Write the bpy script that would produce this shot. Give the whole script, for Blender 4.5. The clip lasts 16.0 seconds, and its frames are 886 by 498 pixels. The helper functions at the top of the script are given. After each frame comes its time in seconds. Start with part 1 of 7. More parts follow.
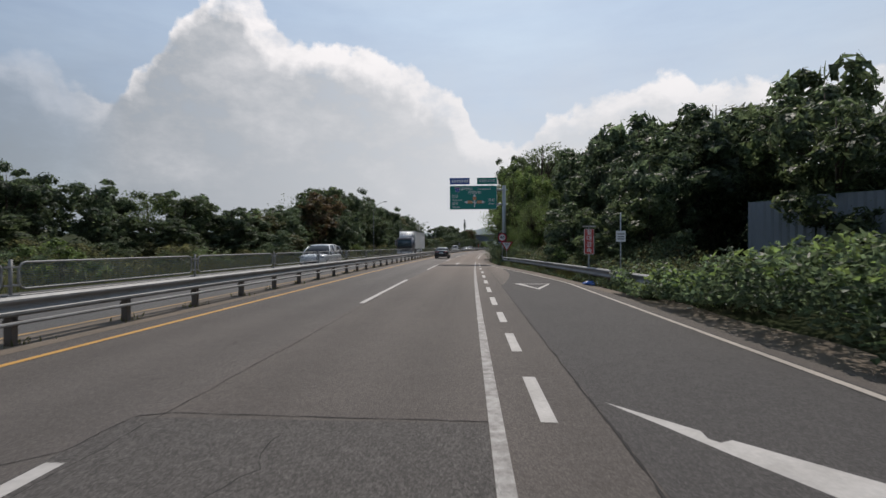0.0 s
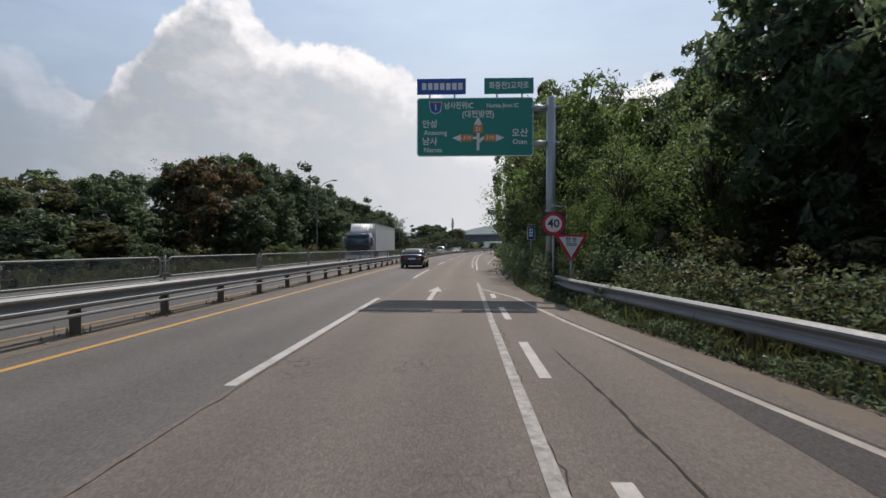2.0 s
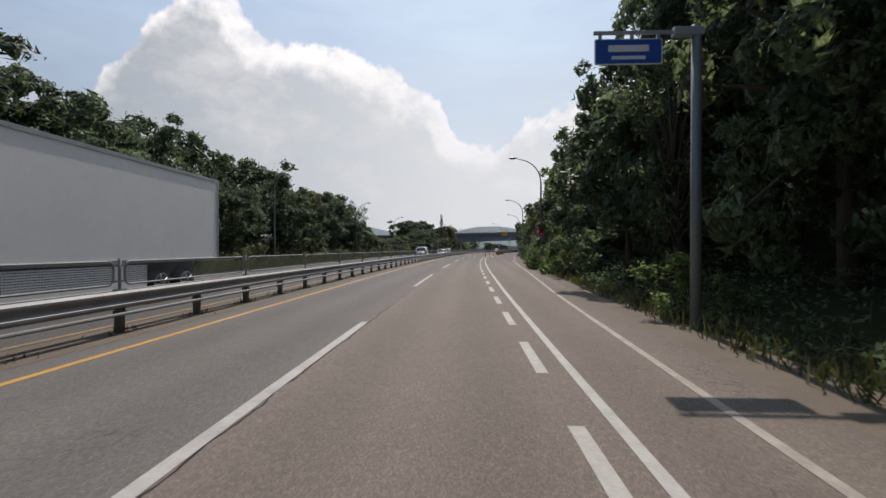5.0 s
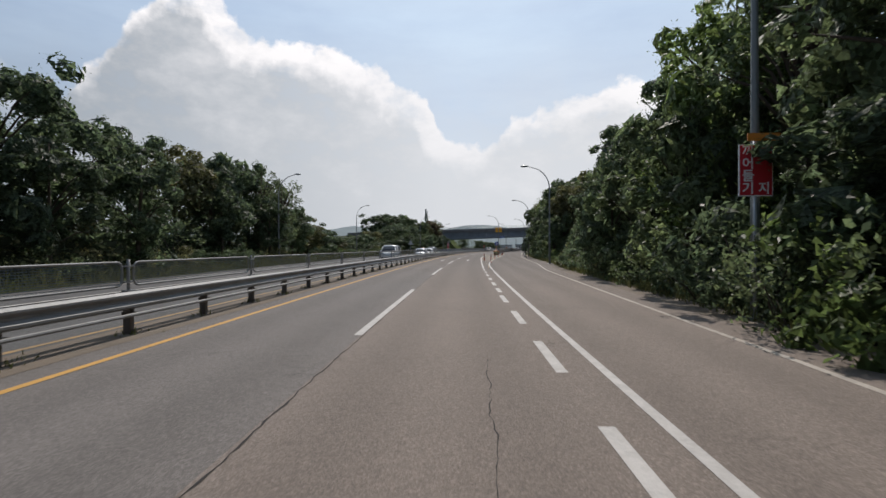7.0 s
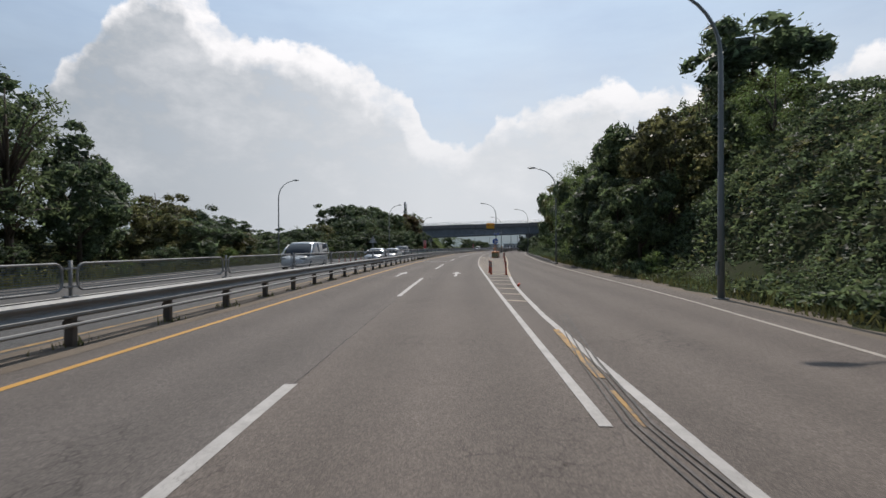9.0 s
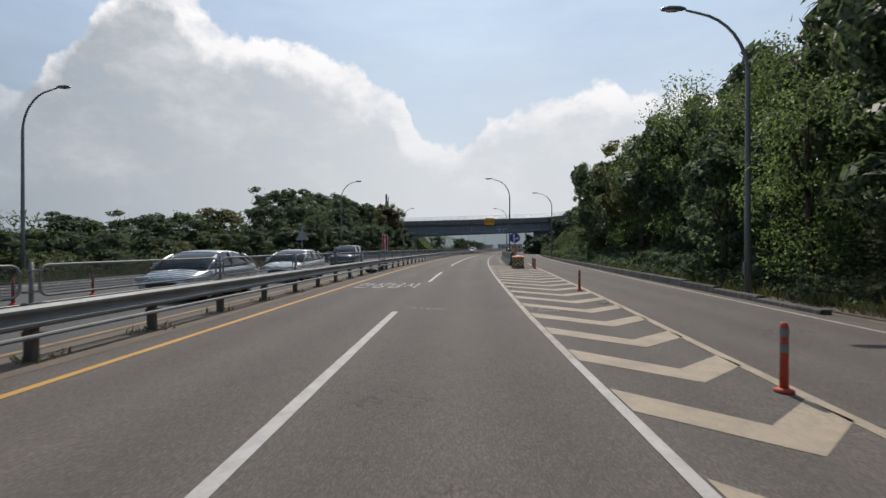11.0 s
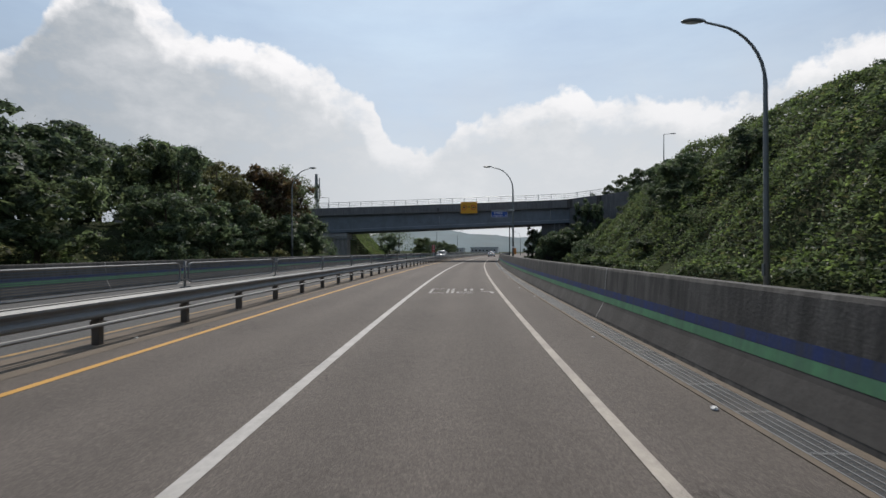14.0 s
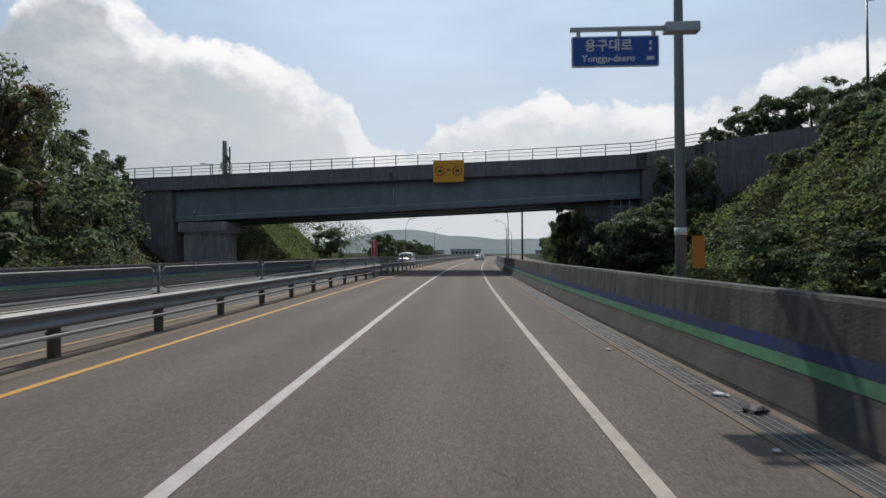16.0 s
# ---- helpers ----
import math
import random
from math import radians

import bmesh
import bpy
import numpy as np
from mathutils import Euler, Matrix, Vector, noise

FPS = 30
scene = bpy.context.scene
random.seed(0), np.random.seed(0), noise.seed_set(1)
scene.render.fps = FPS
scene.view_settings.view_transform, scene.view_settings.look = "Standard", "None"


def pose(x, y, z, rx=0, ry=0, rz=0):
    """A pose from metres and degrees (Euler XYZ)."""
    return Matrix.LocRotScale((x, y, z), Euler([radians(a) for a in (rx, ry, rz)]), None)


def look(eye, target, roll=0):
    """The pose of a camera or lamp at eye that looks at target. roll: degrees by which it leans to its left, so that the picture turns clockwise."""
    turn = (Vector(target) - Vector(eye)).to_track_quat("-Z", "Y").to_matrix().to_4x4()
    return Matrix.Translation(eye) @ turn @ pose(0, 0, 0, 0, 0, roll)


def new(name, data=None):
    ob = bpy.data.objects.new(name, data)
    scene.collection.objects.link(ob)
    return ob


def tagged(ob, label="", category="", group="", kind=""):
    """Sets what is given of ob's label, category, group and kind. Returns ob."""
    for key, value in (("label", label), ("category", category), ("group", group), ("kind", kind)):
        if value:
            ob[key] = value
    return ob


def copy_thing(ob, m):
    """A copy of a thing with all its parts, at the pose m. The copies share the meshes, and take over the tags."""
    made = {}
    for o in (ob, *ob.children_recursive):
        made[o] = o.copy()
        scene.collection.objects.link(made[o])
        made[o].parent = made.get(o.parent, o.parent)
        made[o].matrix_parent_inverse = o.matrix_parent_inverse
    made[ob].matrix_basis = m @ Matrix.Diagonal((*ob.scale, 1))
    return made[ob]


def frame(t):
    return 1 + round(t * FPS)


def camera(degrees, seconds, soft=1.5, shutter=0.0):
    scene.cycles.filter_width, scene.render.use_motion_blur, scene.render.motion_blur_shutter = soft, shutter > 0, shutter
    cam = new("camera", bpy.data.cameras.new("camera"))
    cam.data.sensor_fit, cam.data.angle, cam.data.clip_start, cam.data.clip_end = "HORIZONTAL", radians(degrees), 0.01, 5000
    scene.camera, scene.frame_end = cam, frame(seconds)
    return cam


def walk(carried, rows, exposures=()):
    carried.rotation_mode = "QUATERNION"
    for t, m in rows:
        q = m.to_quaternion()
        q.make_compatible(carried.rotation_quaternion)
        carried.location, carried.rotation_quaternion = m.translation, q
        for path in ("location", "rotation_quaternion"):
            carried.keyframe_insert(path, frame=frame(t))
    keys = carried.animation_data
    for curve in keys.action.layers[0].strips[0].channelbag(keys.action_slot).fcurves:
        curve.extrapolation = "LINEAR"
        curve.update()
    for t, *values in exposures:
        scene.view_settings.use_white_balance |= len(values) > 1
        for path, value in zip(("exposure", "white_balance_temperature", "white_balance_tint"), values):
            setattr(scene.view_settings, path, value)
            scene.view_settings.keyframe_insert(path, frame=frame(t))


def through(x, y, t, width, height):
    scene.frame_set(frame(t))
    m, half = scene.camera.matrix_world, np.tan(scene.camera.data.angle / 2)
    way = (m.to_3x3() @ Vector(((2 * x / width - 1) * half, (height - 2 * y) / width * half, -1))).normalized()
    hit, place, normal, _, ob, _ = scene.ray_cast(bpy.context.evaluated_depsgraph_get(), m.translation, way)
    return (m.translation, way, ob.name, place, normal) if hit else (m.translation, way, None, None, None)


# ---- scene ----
# ---------------- road alignment: s metres along the lane line, u metres to its right ----------------
KS = [-100, 0, 50, 100, 150, 200, 250, 330, 450]
KH = [1.599, 2.813, 4.027, 5.643, 7.386, 10.013, 13.126, 17.427, 21.193]
S_TAB = np.arange(-100, 900, 1.0)
_w = np.hanning(41)
H_TAB = np.convolve(np.pad(np.interp(S_TAB, KS, KH), 20, mode="edge"), _w / _w.sum(), "valid")
X_TAB = np.cumsum(np.sin(np.radians(H_TAB)))
Y_TAB = np.cumsum(np.cos(np.radians(H_TAB)))
X_TAB = X_TAB - X_TAB[100] - 2.965
Y_TAB = Y_TAB - Y_TAB[100]


def head(s):
    return float(np.interp(s, S_TAB, H_TAB))


def P(s, u, z=0.0):
    h = radians(head(s))
    x, y = np.interp(s, S_TAB, X_TAB), np.interp(s, S_TAB, Y_TAB)
    return Vector((x + u * math.cos(h), y - u * math.sin(h), z))


def at(s, u, z=0.0, turn=0.0, size=1.0):
    """A frame on the road: local x to the right, y along the road, z up."""
    return Matrix.Translation(P(s, u, z)) @ Matrix.Rotation(radians(-head(s) + turn), 4, "Z") @ Matrix.Scale(size, 4)


# ---------------- camera ----------------
cam = camera(82.8, 16.0, soft=1.5, shutter=0.06)
PATH = [
    (0.0, pose(0.00, 0.00, 1.55, 89.73, 0.09, -0.00)),
    (0.5, pose(0.22, 6.96, 1.55, 89.72, 0.03, -0.32)),
    (1.0, pose(0.48, 13.94, 1.55, 89.72, 0.13, -0.60)),
    (1.5, pose(0.80, 20.97, 1.55, 89.84, -0.06, -1.07)),
    (2.0, pose(1.18, 28.09, 1.55, 89.85, -0.17, -1.40)),
    (2.5, pose(1.58, 35.31, 1.55, 90.02, -0.10, -1.67)),
    (3.0, pose(2.02, 42.60, 1.55, 90.02, -0.04, -1.83)),
    (3.5, pose(2.47, 49.98, 1.55, 90.04, -0.09, -1.91)),
    (4.0, pose(2.93, 57.46, 1.55, 90.02, -0.06, -1.97)),
    (4.5, pose(3.40, 65.02, 1.55, 90.00, -0.05, -2.15)),
    (5.0, pose(3.91, 72.69, 1.55, 89.98, -0.06, -2.50)),
    (5.5, pose(4.48, 80.47, 1.55, 89.96, -0.10, -2.96)),
    (6.0, pose(5.12, 88.36, 1.55, 89.92, -0.17, -3.40)),
    (6.5, pose(5.82, 96.36, 1.55, 89.89, -0.10, -3.57)),
    (7.0, pose(6.59, 104.44, 1.55, 89.86, 0.22, -3.90)),
    (7.5, pose(7.43, 112.58, 1.55, 89.83, 0.24, -4.35)),
    (8.0, pose(8.35, 120.77, 1.55, 89.81, 0.24, -4.84)),
    (8.5, pose(9.32, 129.01, 1.55, 89.87, 0.09, -5.26)),
    (9.0, pose(10.31, 137.22, 1.55, 89.79, 0.21, -5.57)),
    (9.5, pose(11.31, 145.36, 1.55, 89.85, 0.11, -5.63)),
    (10.0, pose(12.31, 153.48, 1.55, 89.89, 0.05, -5.73)),
    (10.5, pose(13.35, 161.64, 1.55, 89.89, 0.02, -6.04)),
    (11.0, pose(14.48, 169.92, 1.55, 89.87, -0.01, -6.58)),
    (11.5, pose(15.74, 178.37, 1.55, 89.82, -0.04, -7.25)),
    (12.0, pose(17.13, 186.99, 1.55, 89.91, -0.02, -7.80)),
    (12.5, pose(18.67, 195.73, 1.55, 90.05, -0.04, -8.33)),
    (13.0, pose(20.34, 204.63, 1.55, 90.19, 0.06, -8.89)),
    (13.5, pose(22.15, 213.75, 1.55, 90.27, 0.11, -9.43)),
    (14.0, pose(24.07, 223.11, 1.55, 90.28, 0.21, -10.00)),
    (14.5, pose(26.11, 232.59, 1.55, 90.36, 0.28, -10.63)),
    (15.0, pose(28.23, 241.99, 1.55, 90.43, 0.30, -11.19)),
    (15.5, pose(30.38, 251.16, 1.55, 90.41, 0.32, -11.77)),
    (16.0, pose(32.53, 260.00, 1.55, 90.53, 0.41, -12.30)),
]
walk(cam, PATH, [(0.0, -0.10, 6600, 14), (1.5, -0.06, 6600, 14), (2.6, 0.10, 6640, 15), (3.7, 0.08, 6640, 15), (6.0, 0.03, 6580, 14), (8.5, 0.01, 6510, 13), (16.0, -0.04, 6510, 12)])

# ---------------- world and sun ----------------
SUN_AZ, SUN_EL = 10.5, 48.0
world = bpy.data.worlds.new("sky")
scene.world = world
world.use_nodes = True
wt = world.node_tree
wn = wt.nodes
wn.clear()


def wnode(kind, **values):
    n = wn.new(kind)
    for key, value in values.items():
        n.inputs[key].default_value = value
    return n


def wmath(op, a, b=None, c=None, clamp=False):
    n = wn.new("ShaderNodeMath")
    n.operation, n.use_clamp = op, clamp
    for i, v in enumerate((a, b, c)):
        if v is None:
            continue
        if isinstance(v, (int, float)):
            n.inputs[i].default_value = v
        else:
            wt.links.new(v, n.inputs[i])
    return n.outputs[0]


def build_sky():
    sky = wn.new("ShaderNodeTexSky")
    sky.sky_type = "NISHITA"
    sky.sun_disc = False
    sky.sun_elevation, sky.sun_rotation = radians(SUN_EL), radians(SUN_AZ)
    sky.air_density, sky.dust_density, sky.ozone_density = 1.0, 0.6, 1.8
    co = wn.new("ShaderNodeTexCoord")
    sep = wn.new("ShaderNodeSeparateXYZ")
    wt.links.new(co.outputs["Generated"], sep.inputs[0])
    x, y, z = sep.outputs
    az = wmath("MULTIPLY", wmath("ARCTAN2", x, y), 180 / math.pi)
    el = wmath("MULTIPLY", wmath("ARCSINE", z), 180 / math.pi)
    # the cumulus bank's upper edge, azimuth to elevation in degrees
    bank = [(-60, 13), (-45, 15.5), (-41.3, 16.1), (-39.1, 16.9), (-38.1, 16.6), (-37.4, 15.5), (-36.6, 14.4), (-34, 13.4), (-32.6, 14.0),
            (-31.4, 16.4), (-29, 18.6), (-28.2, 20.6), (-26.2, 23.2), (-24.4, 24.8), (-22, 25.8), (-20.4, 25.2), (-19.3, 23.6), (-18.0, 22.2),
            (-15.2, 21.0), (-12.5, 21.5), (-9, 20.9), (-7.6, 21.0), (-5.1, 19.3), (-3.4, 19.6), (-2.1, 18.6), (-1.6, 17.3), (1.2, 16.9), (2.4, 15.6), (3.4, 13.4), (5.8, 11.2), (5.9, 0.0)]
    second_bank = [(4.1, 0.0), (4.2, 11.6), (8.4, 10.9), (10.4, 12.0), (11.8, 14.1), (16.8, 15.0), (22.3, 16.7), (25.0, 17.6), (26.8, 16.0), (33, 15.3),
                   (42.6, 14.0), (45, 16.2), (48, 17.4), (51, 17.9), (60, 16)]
    comb = wn.new("ShaderNodeCombineXYZ")
    wt.links.new(az, comb.inputs[0])
    wt.links.new(el, comb.inputs[1])

    def noise_tex(scale, detail, rough, loc=(0, 0, 0), stretch=(1, 1, 1), distort=0.0):
        m = wn.new("ShaderNodeMapping")
        m.inputs["Location"].default_value = loc
        m.inputs["Scale"].default_value = stretch
        wt.links.new(comb.outputs[0], m.inputs[0])
        n = wnode("ShaderNodeTexNoise", Scale=scale, Detail=detail, Roughness=rough, Distortion=distort)
        wt.links.new(m.outputs[0], n.inputs["Vector"])
        return n.outputs["Fac"]

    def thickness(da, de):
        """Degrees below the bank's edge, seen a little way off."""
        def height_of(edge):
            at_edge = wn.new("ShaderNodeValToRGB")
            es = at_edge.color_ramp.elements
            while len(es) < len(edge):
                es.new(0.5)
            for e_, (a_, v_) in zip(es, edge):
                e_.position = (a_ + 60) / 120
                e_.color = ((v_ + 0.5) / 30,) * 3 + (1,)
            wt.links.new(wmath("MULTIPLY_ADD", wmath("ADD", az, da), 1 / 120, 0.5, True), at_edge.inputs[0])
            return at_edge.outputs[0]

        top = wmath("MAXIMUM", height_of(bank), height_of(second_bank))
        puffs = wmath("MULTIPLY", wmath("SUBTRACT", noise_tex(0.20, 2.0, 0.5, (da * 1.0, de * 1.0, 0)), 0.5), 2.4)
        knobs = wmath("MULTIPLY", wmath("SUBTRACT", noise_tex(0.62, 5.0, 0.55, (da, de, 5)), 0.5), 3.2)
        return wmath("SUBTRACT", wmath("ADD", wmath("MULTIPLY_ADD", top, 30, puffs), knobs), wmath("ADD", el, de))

    billow = noise_tex(0.11, 7.0, 0.62, (7, 3, 0), (1, 1.6, 1))
    wisp = noise_tex(0.05, 6.0, 0.6, (2, 9, 0), (0.6, 2.2, 1))
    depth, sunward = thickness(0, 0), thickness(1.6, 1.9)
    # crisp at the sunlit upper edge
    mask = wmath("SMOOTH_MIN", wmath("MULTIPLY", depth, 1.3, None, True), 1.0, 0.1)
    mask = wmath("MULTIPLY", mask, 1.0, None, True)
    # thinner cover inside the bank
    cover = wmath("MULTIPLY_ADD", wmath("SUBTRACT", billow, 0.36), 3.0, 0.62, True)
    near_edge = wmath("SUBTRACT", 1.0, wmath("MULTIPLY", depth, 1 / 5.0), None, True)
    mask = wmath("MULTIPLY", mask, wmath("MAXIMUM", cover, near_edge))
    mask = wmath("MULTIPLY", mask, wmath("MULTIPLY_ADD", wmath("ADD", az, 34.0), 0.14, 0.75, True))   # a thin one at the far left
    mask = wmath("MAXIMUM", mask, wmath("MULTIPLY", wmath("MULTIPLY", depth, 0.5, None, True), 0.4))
    # grey undersides, white crests
    shade = wmath("MULTIPLY_ADD", wmath("SUBTRACT", billow, 0.48), 1.9, wmath("MULTIPLY_ADD", wmath("SUBTRACT", 1.0, wmath("MULTIPLY", sunward, 1 / 1.9), None, True), 0.80, 0.06), True)
    col = wn.new("ShaderNodeMix")
    col.data_type = "RGBA"
    wt.links.new(shade, col.inputs["Factor"])
    # duller away from the sun, milky toward it
    pale = wn.new("ShaderNodeMix")
    pale.data_type = "RGBA"
    wt.links.new(wmath("MULTIPLY", wmath("ADD", az, 46.0), 1 / 50.0, None, True), pale.inputs["Factor"])
    pale.inputs["A"].default_value = (3.05, 3.65, 4.2, 1)
    pale.inputs["B"].default_value = (7.9, 8.35, 8.65, 1)
    wt.links.new(pale.outputs["Result"], col.inputs["A"])
    col.inputs["B"].default_value = (12.6, 12.5, 12.4, 1)
    # thin veil over the blue
    veil = wn.new("ShaderNodeMix")
    veil.data_type = "RGBA"
    # hazier and paler toward the sun
    toward = wn.new("ShaderNodeVectorMath")
    toward.operation = "DOT_PRODUCT"
    wt.links.new(co.outputs["Generated"], toward.inputs[0])
    a, e = radians(SUN_AZ), radians(SUN_EL)
    toward.inputs[1].default_value = (math.sin(a) * math.cos(e), math.cos(a) * math.cos(e), math.sin(e))
    glow = wmath("MULTIPLY", wmath("SUBTRACT", toward.outputs["Value"], 0.52), 1.5, None, True)
    veil_fac = wmath("MULTIPLY_ADD", wmath("SUBTRACT", wisp, 0.45), 0.9, wmath("MULTIPLY_ADD", glow, 0.85, 0.10), True)
    wt.links.new(veil_fac, veil.inputs["Factor"])
    wt.links.new(sky.outputs[0], veil.inputs["A"])
    veil.inputs["B"].default_value = (8.2, 10.2, 11.8, 1)
    mix = wn.new("ShaderNodeMix")
    mix.data_type = "RGBA"
    wt.links.new(mask, mix.inputs["Factor"])
    wt.links.new(veil.outputs["Result"], mix.inputs["A"])
    wt.links.new(col.outputs["Result"], mix.inputs["B"])
    # pale haze toward the horizon
    haze = wn.new("ShaderNodeMix")
    haze.data_type = "RGBA"
    low = wmath("SUBTRACT", 1.0, wmath("MULTIPLY", wmath("ABSOLUTE", el), 1 / 24.0), None, True)
    wt.links.new(wmath("MULTIPLY", low, wmath("MULTIPLY_ADD", wmath("SUBTRACT", billow, 0.5), -1.6, 1.15), None, True), haze.inputs["Factor"])
    wt.links.new(mix.outputs["Result"], haze.inputs["A"])
    wt.links.new(pale.outputs["Result"], haze.inputs["B"])
    bg = wnode("ShaderNodeBackground", Strength=0.085)
    wt.links.new(haze.outputs["Result"], bg.inputs["Color"])
    out = wn.new("ShaderNodeOutputWorld")
    wt.links.new(bg.outputs[0], out.inputs[0])


build_sky()
sun = new("sun", bpy.data.lights.new("sun", "SUN"))
sun.data.energy, sun.data.angle, sun.data.color = 3.2, radians(0.6), (1.0, 0.94, 0.85)
_a, _e = radians(SUN_AZ), radians(SUN_EL)
sun.matrix_world = look((300 * math.sin(_a) * math.cos(_e), 300 * math.cos(_a) * math.cos(_e), 300 * math.sin(_e)), (0, 0, 0))

# ---------------- materials ----------------
def material(name, color, rough=0.8, metal=0.0, grain=0.15, scale=8.0, big=0.12, big_scale=0.35, bump=0.2, bump_scale=None,
             tint=None, coords="Object", spec=0.5, worn=None, island=0.0, per_object=0.0, through=0.0, tint_amount=0.6, coat=0.0, streak=None, flecks=0.0, tracks=0.0, split=0.0, leaves=0.0):
    """A surface with variation at two scales, fine relief, and an optional second colour in patches."""
    m = bpy.data.materials.new(name)
    m.use_nodes = True
    t = m.node_tree
    n, l = t.nodes, t.links
    b = n["Principled BSDF"]
    b.inputs["Roughness"].default_value = rough
    b.inputs["Metallic"].default_value = metal
    b.inputs["Specular IOR Level"].default_value = spec
    b.inputs["Coat Weight"].default_value = coat
    co = n.new("ShaderNodeTexCoord")

    def tex(sc, detail, ro=0.6):
        k = n.new("ShaderNodeTexNoise")
        k.inputs["Scale"].default_value, k.inputs["Detail"].default_value, k.inputs["Roughness"].default_value = sc, detail, ro
        l.new(co.outputs[coords], k.inputs["Vector"])
        return k.outputs["Fac"]

    def calc(op, a, b_=None, c=None, clamp=False):
        k = n.new("ShaderNodeMath")
        k.operation, k.use_clamp = op, clamp
        for i, v in enumerate((a, b_, c)):
            if v is None:
                continue
            if isinstance(v, (int, float)):
                k.inputs[i].default_value = v
            else:
                l.new(v, k.inputs[i])
        return k.outputs[0]

    fine, large = tex(scale, 4.0), tex(big_scale, 5.0)
    gain = calc("ADD", calc("MULTIPLY_ADD", calc("SUBTRACT", fine, 0.5), grain * 4, 1.0), calc("MULTIPLY", calc("SUBTRACT", large, 0.5), big * 4))
    if island:
        g = n.new("ShaderNodeNewGeometry")
        gain = calc("MULTIPLY", gain, calc("MULTIPLY_ADD", g.outputs["Random Per Island"], 2 * island, 1 - island))
    if per_object:
        o = n.new("ShaderNodeObjectInfo")
        gain = calc("MULTIPLY", gain, calc("MULTIPLY_ADD", o.outputs["Random"], 2 * per_object, 1 - per_object))
    small = None
    if leaves:   # single small leaves, each turned its own way
        small = n.new("ShaderNodeTexVoronoi")
        small.inputs["Scale"].default_value = leaves
        l.new(co.outputs[coords], small.inputs["Vector"])
        lp = n.new("ShaderNodeSeparateColor")
        l.new(small.outputs["Color"], lp.inputs[0])
        gain = calc("MULTIPLY", gain, calc("MULTIPLY_ADD", calc("POWER", lp.outputs[2], 1.6), 1.15, 0.56))
    if flecks:   # single stones in the surface, and coarser mottling
        st = n.new("ShaderNodeTexVoronoi")
        st.inputs["Scale"].default_value = 75.0
        l.new(co.outputs[coords], st.inputs["Vector"])
        px = n.new("ShaderNodeSeparateColor")
        l.new(st.outputs["Color"], px.inputs[0])
        gain = calc("MULTIPLY", gain, calc("MULTIPLY_ADD", calc("POWER", px.outputs[0], 2.0), 2.6 * flecks, 1 - 0.87 * flecks))
        gain = calc("MULTIPLY", gain, calc("MULTIPLY_ADD", calc("SUBTRACT", tex(5.0, 5.0, 0.7), 0.5), flecks * 1.1, 1.0))
    if flecks or split:   # hairline cracks in patches
        vc = n.new("ShaderNodeTexVoronoi")
        vc.feature = "DISTANCE_TO_EDGE"
        vc.inputs["Scale"].default_value = 3.2 if flecks else 9.0
        wob = n.new("ShaderNodeVectorMath")
        wob.operation = "MULTIPLY_ADD"
        nz = n.new("ShaderNodeTexNoise")
        nz.inputs["Scale"].default_value = 7.0
        l.new(co.outputs[coords], nz.inputs["Vector"])
        l.new(nz.outputs["Color"], wob.inputs[0])
        wob.inputs[1].default_value = (0.16, 0.16, 0.16)
        l.new(co.outputs[coords], wob.inputs[2])
        l.new(wob.outputs[0], vc.inputs["Vector"])
        line_ = calc("SUBTRACT", 1.0, calc("MULTIPLY", vc.outputs["Distance"], 28.0), None, True)
        where = calc("MULTIPLY_ADD", calc("SUBTRACT", tex(0.45, 3.0), 0.56), 9.0, 0.0, True)
        gain = calc("MULTIPLY", gain, calc("MULTIPLY_ADD", calc("MULTIPLY", line_, where), -(split or 0.5), 1.0))
    if tracks:   # wheel paths polished along each lane
        ac = n.new("ShaderNodeAttribute")
        ac.attribute_name = "across"
        wave = calc("COSINE", calc("MULTIPLY", calc("SUBTRACT", ac.outputs["Fac"], 0.8), 2 * math.pi / 1.6))
        gain = calc("MULTIPLY", gain, calc("MULTIPLY_ADD", calc("MULTIPLY", wave, tex(0.25, 3.0)), -tracks, 1.0))
        # the lane beside the median was paved apart, cooler and greyer
        lane_w = n.new("ShaderNodeAttribute")
        lane_w.attribute_name = "older"
        apart = calc("MULTIPLY", calc("LESS_THAN", ac.outputs["Fac"], 0.05), lane_w.outputs["Fac"])
    base = n.new("ShaderNodeMix")
    base.data_type = "RGBA"
    base.inputs["A"].default_value = (*color, 1)
    base.inputs["B"].default_value = (*(tint or color), 1)
    if tint:
        l.new(calc("MULTIPLY", calc("MULTIPLY_ADD", calc("SUBTRACT", tex(big_scale * 2.3, 6.0, 0.65), 0.5), 5.0, 0.4, True), tint_amount), base.inputs["Factor"])
    else:
        base.inputs["Factor"].default_value = 0
    source = base.outputs["Result"]
    if streak:   # runs of dirt down an upright face
        mp = n.new("ShaderNodeMapping")
        mp.inputs["Scale"].default_value = (1.0, 1.0, 0.10)
        l.new(co.outputs[coords], mp.inputs[0])
        run = n.new("ShaderNodeTexNoise")
        run.inputs["Scale"].default_value, run.inputs["Detail"].default_value, run.inputs["Roughness"].default_value = 5.0, 6.0, 0.7
        l.new(mp.outputs[0], run.inputs["Vector"])
        third = n.new("ShaderNodeMix")
        third.data_type = "RGBA"
        l.new(calc("MULTIPLY_ADD", calc("SUBTRACT", run.outputs["Fac"], 0.5), 4.5, 0.42, True), third.inputs["Factor"])
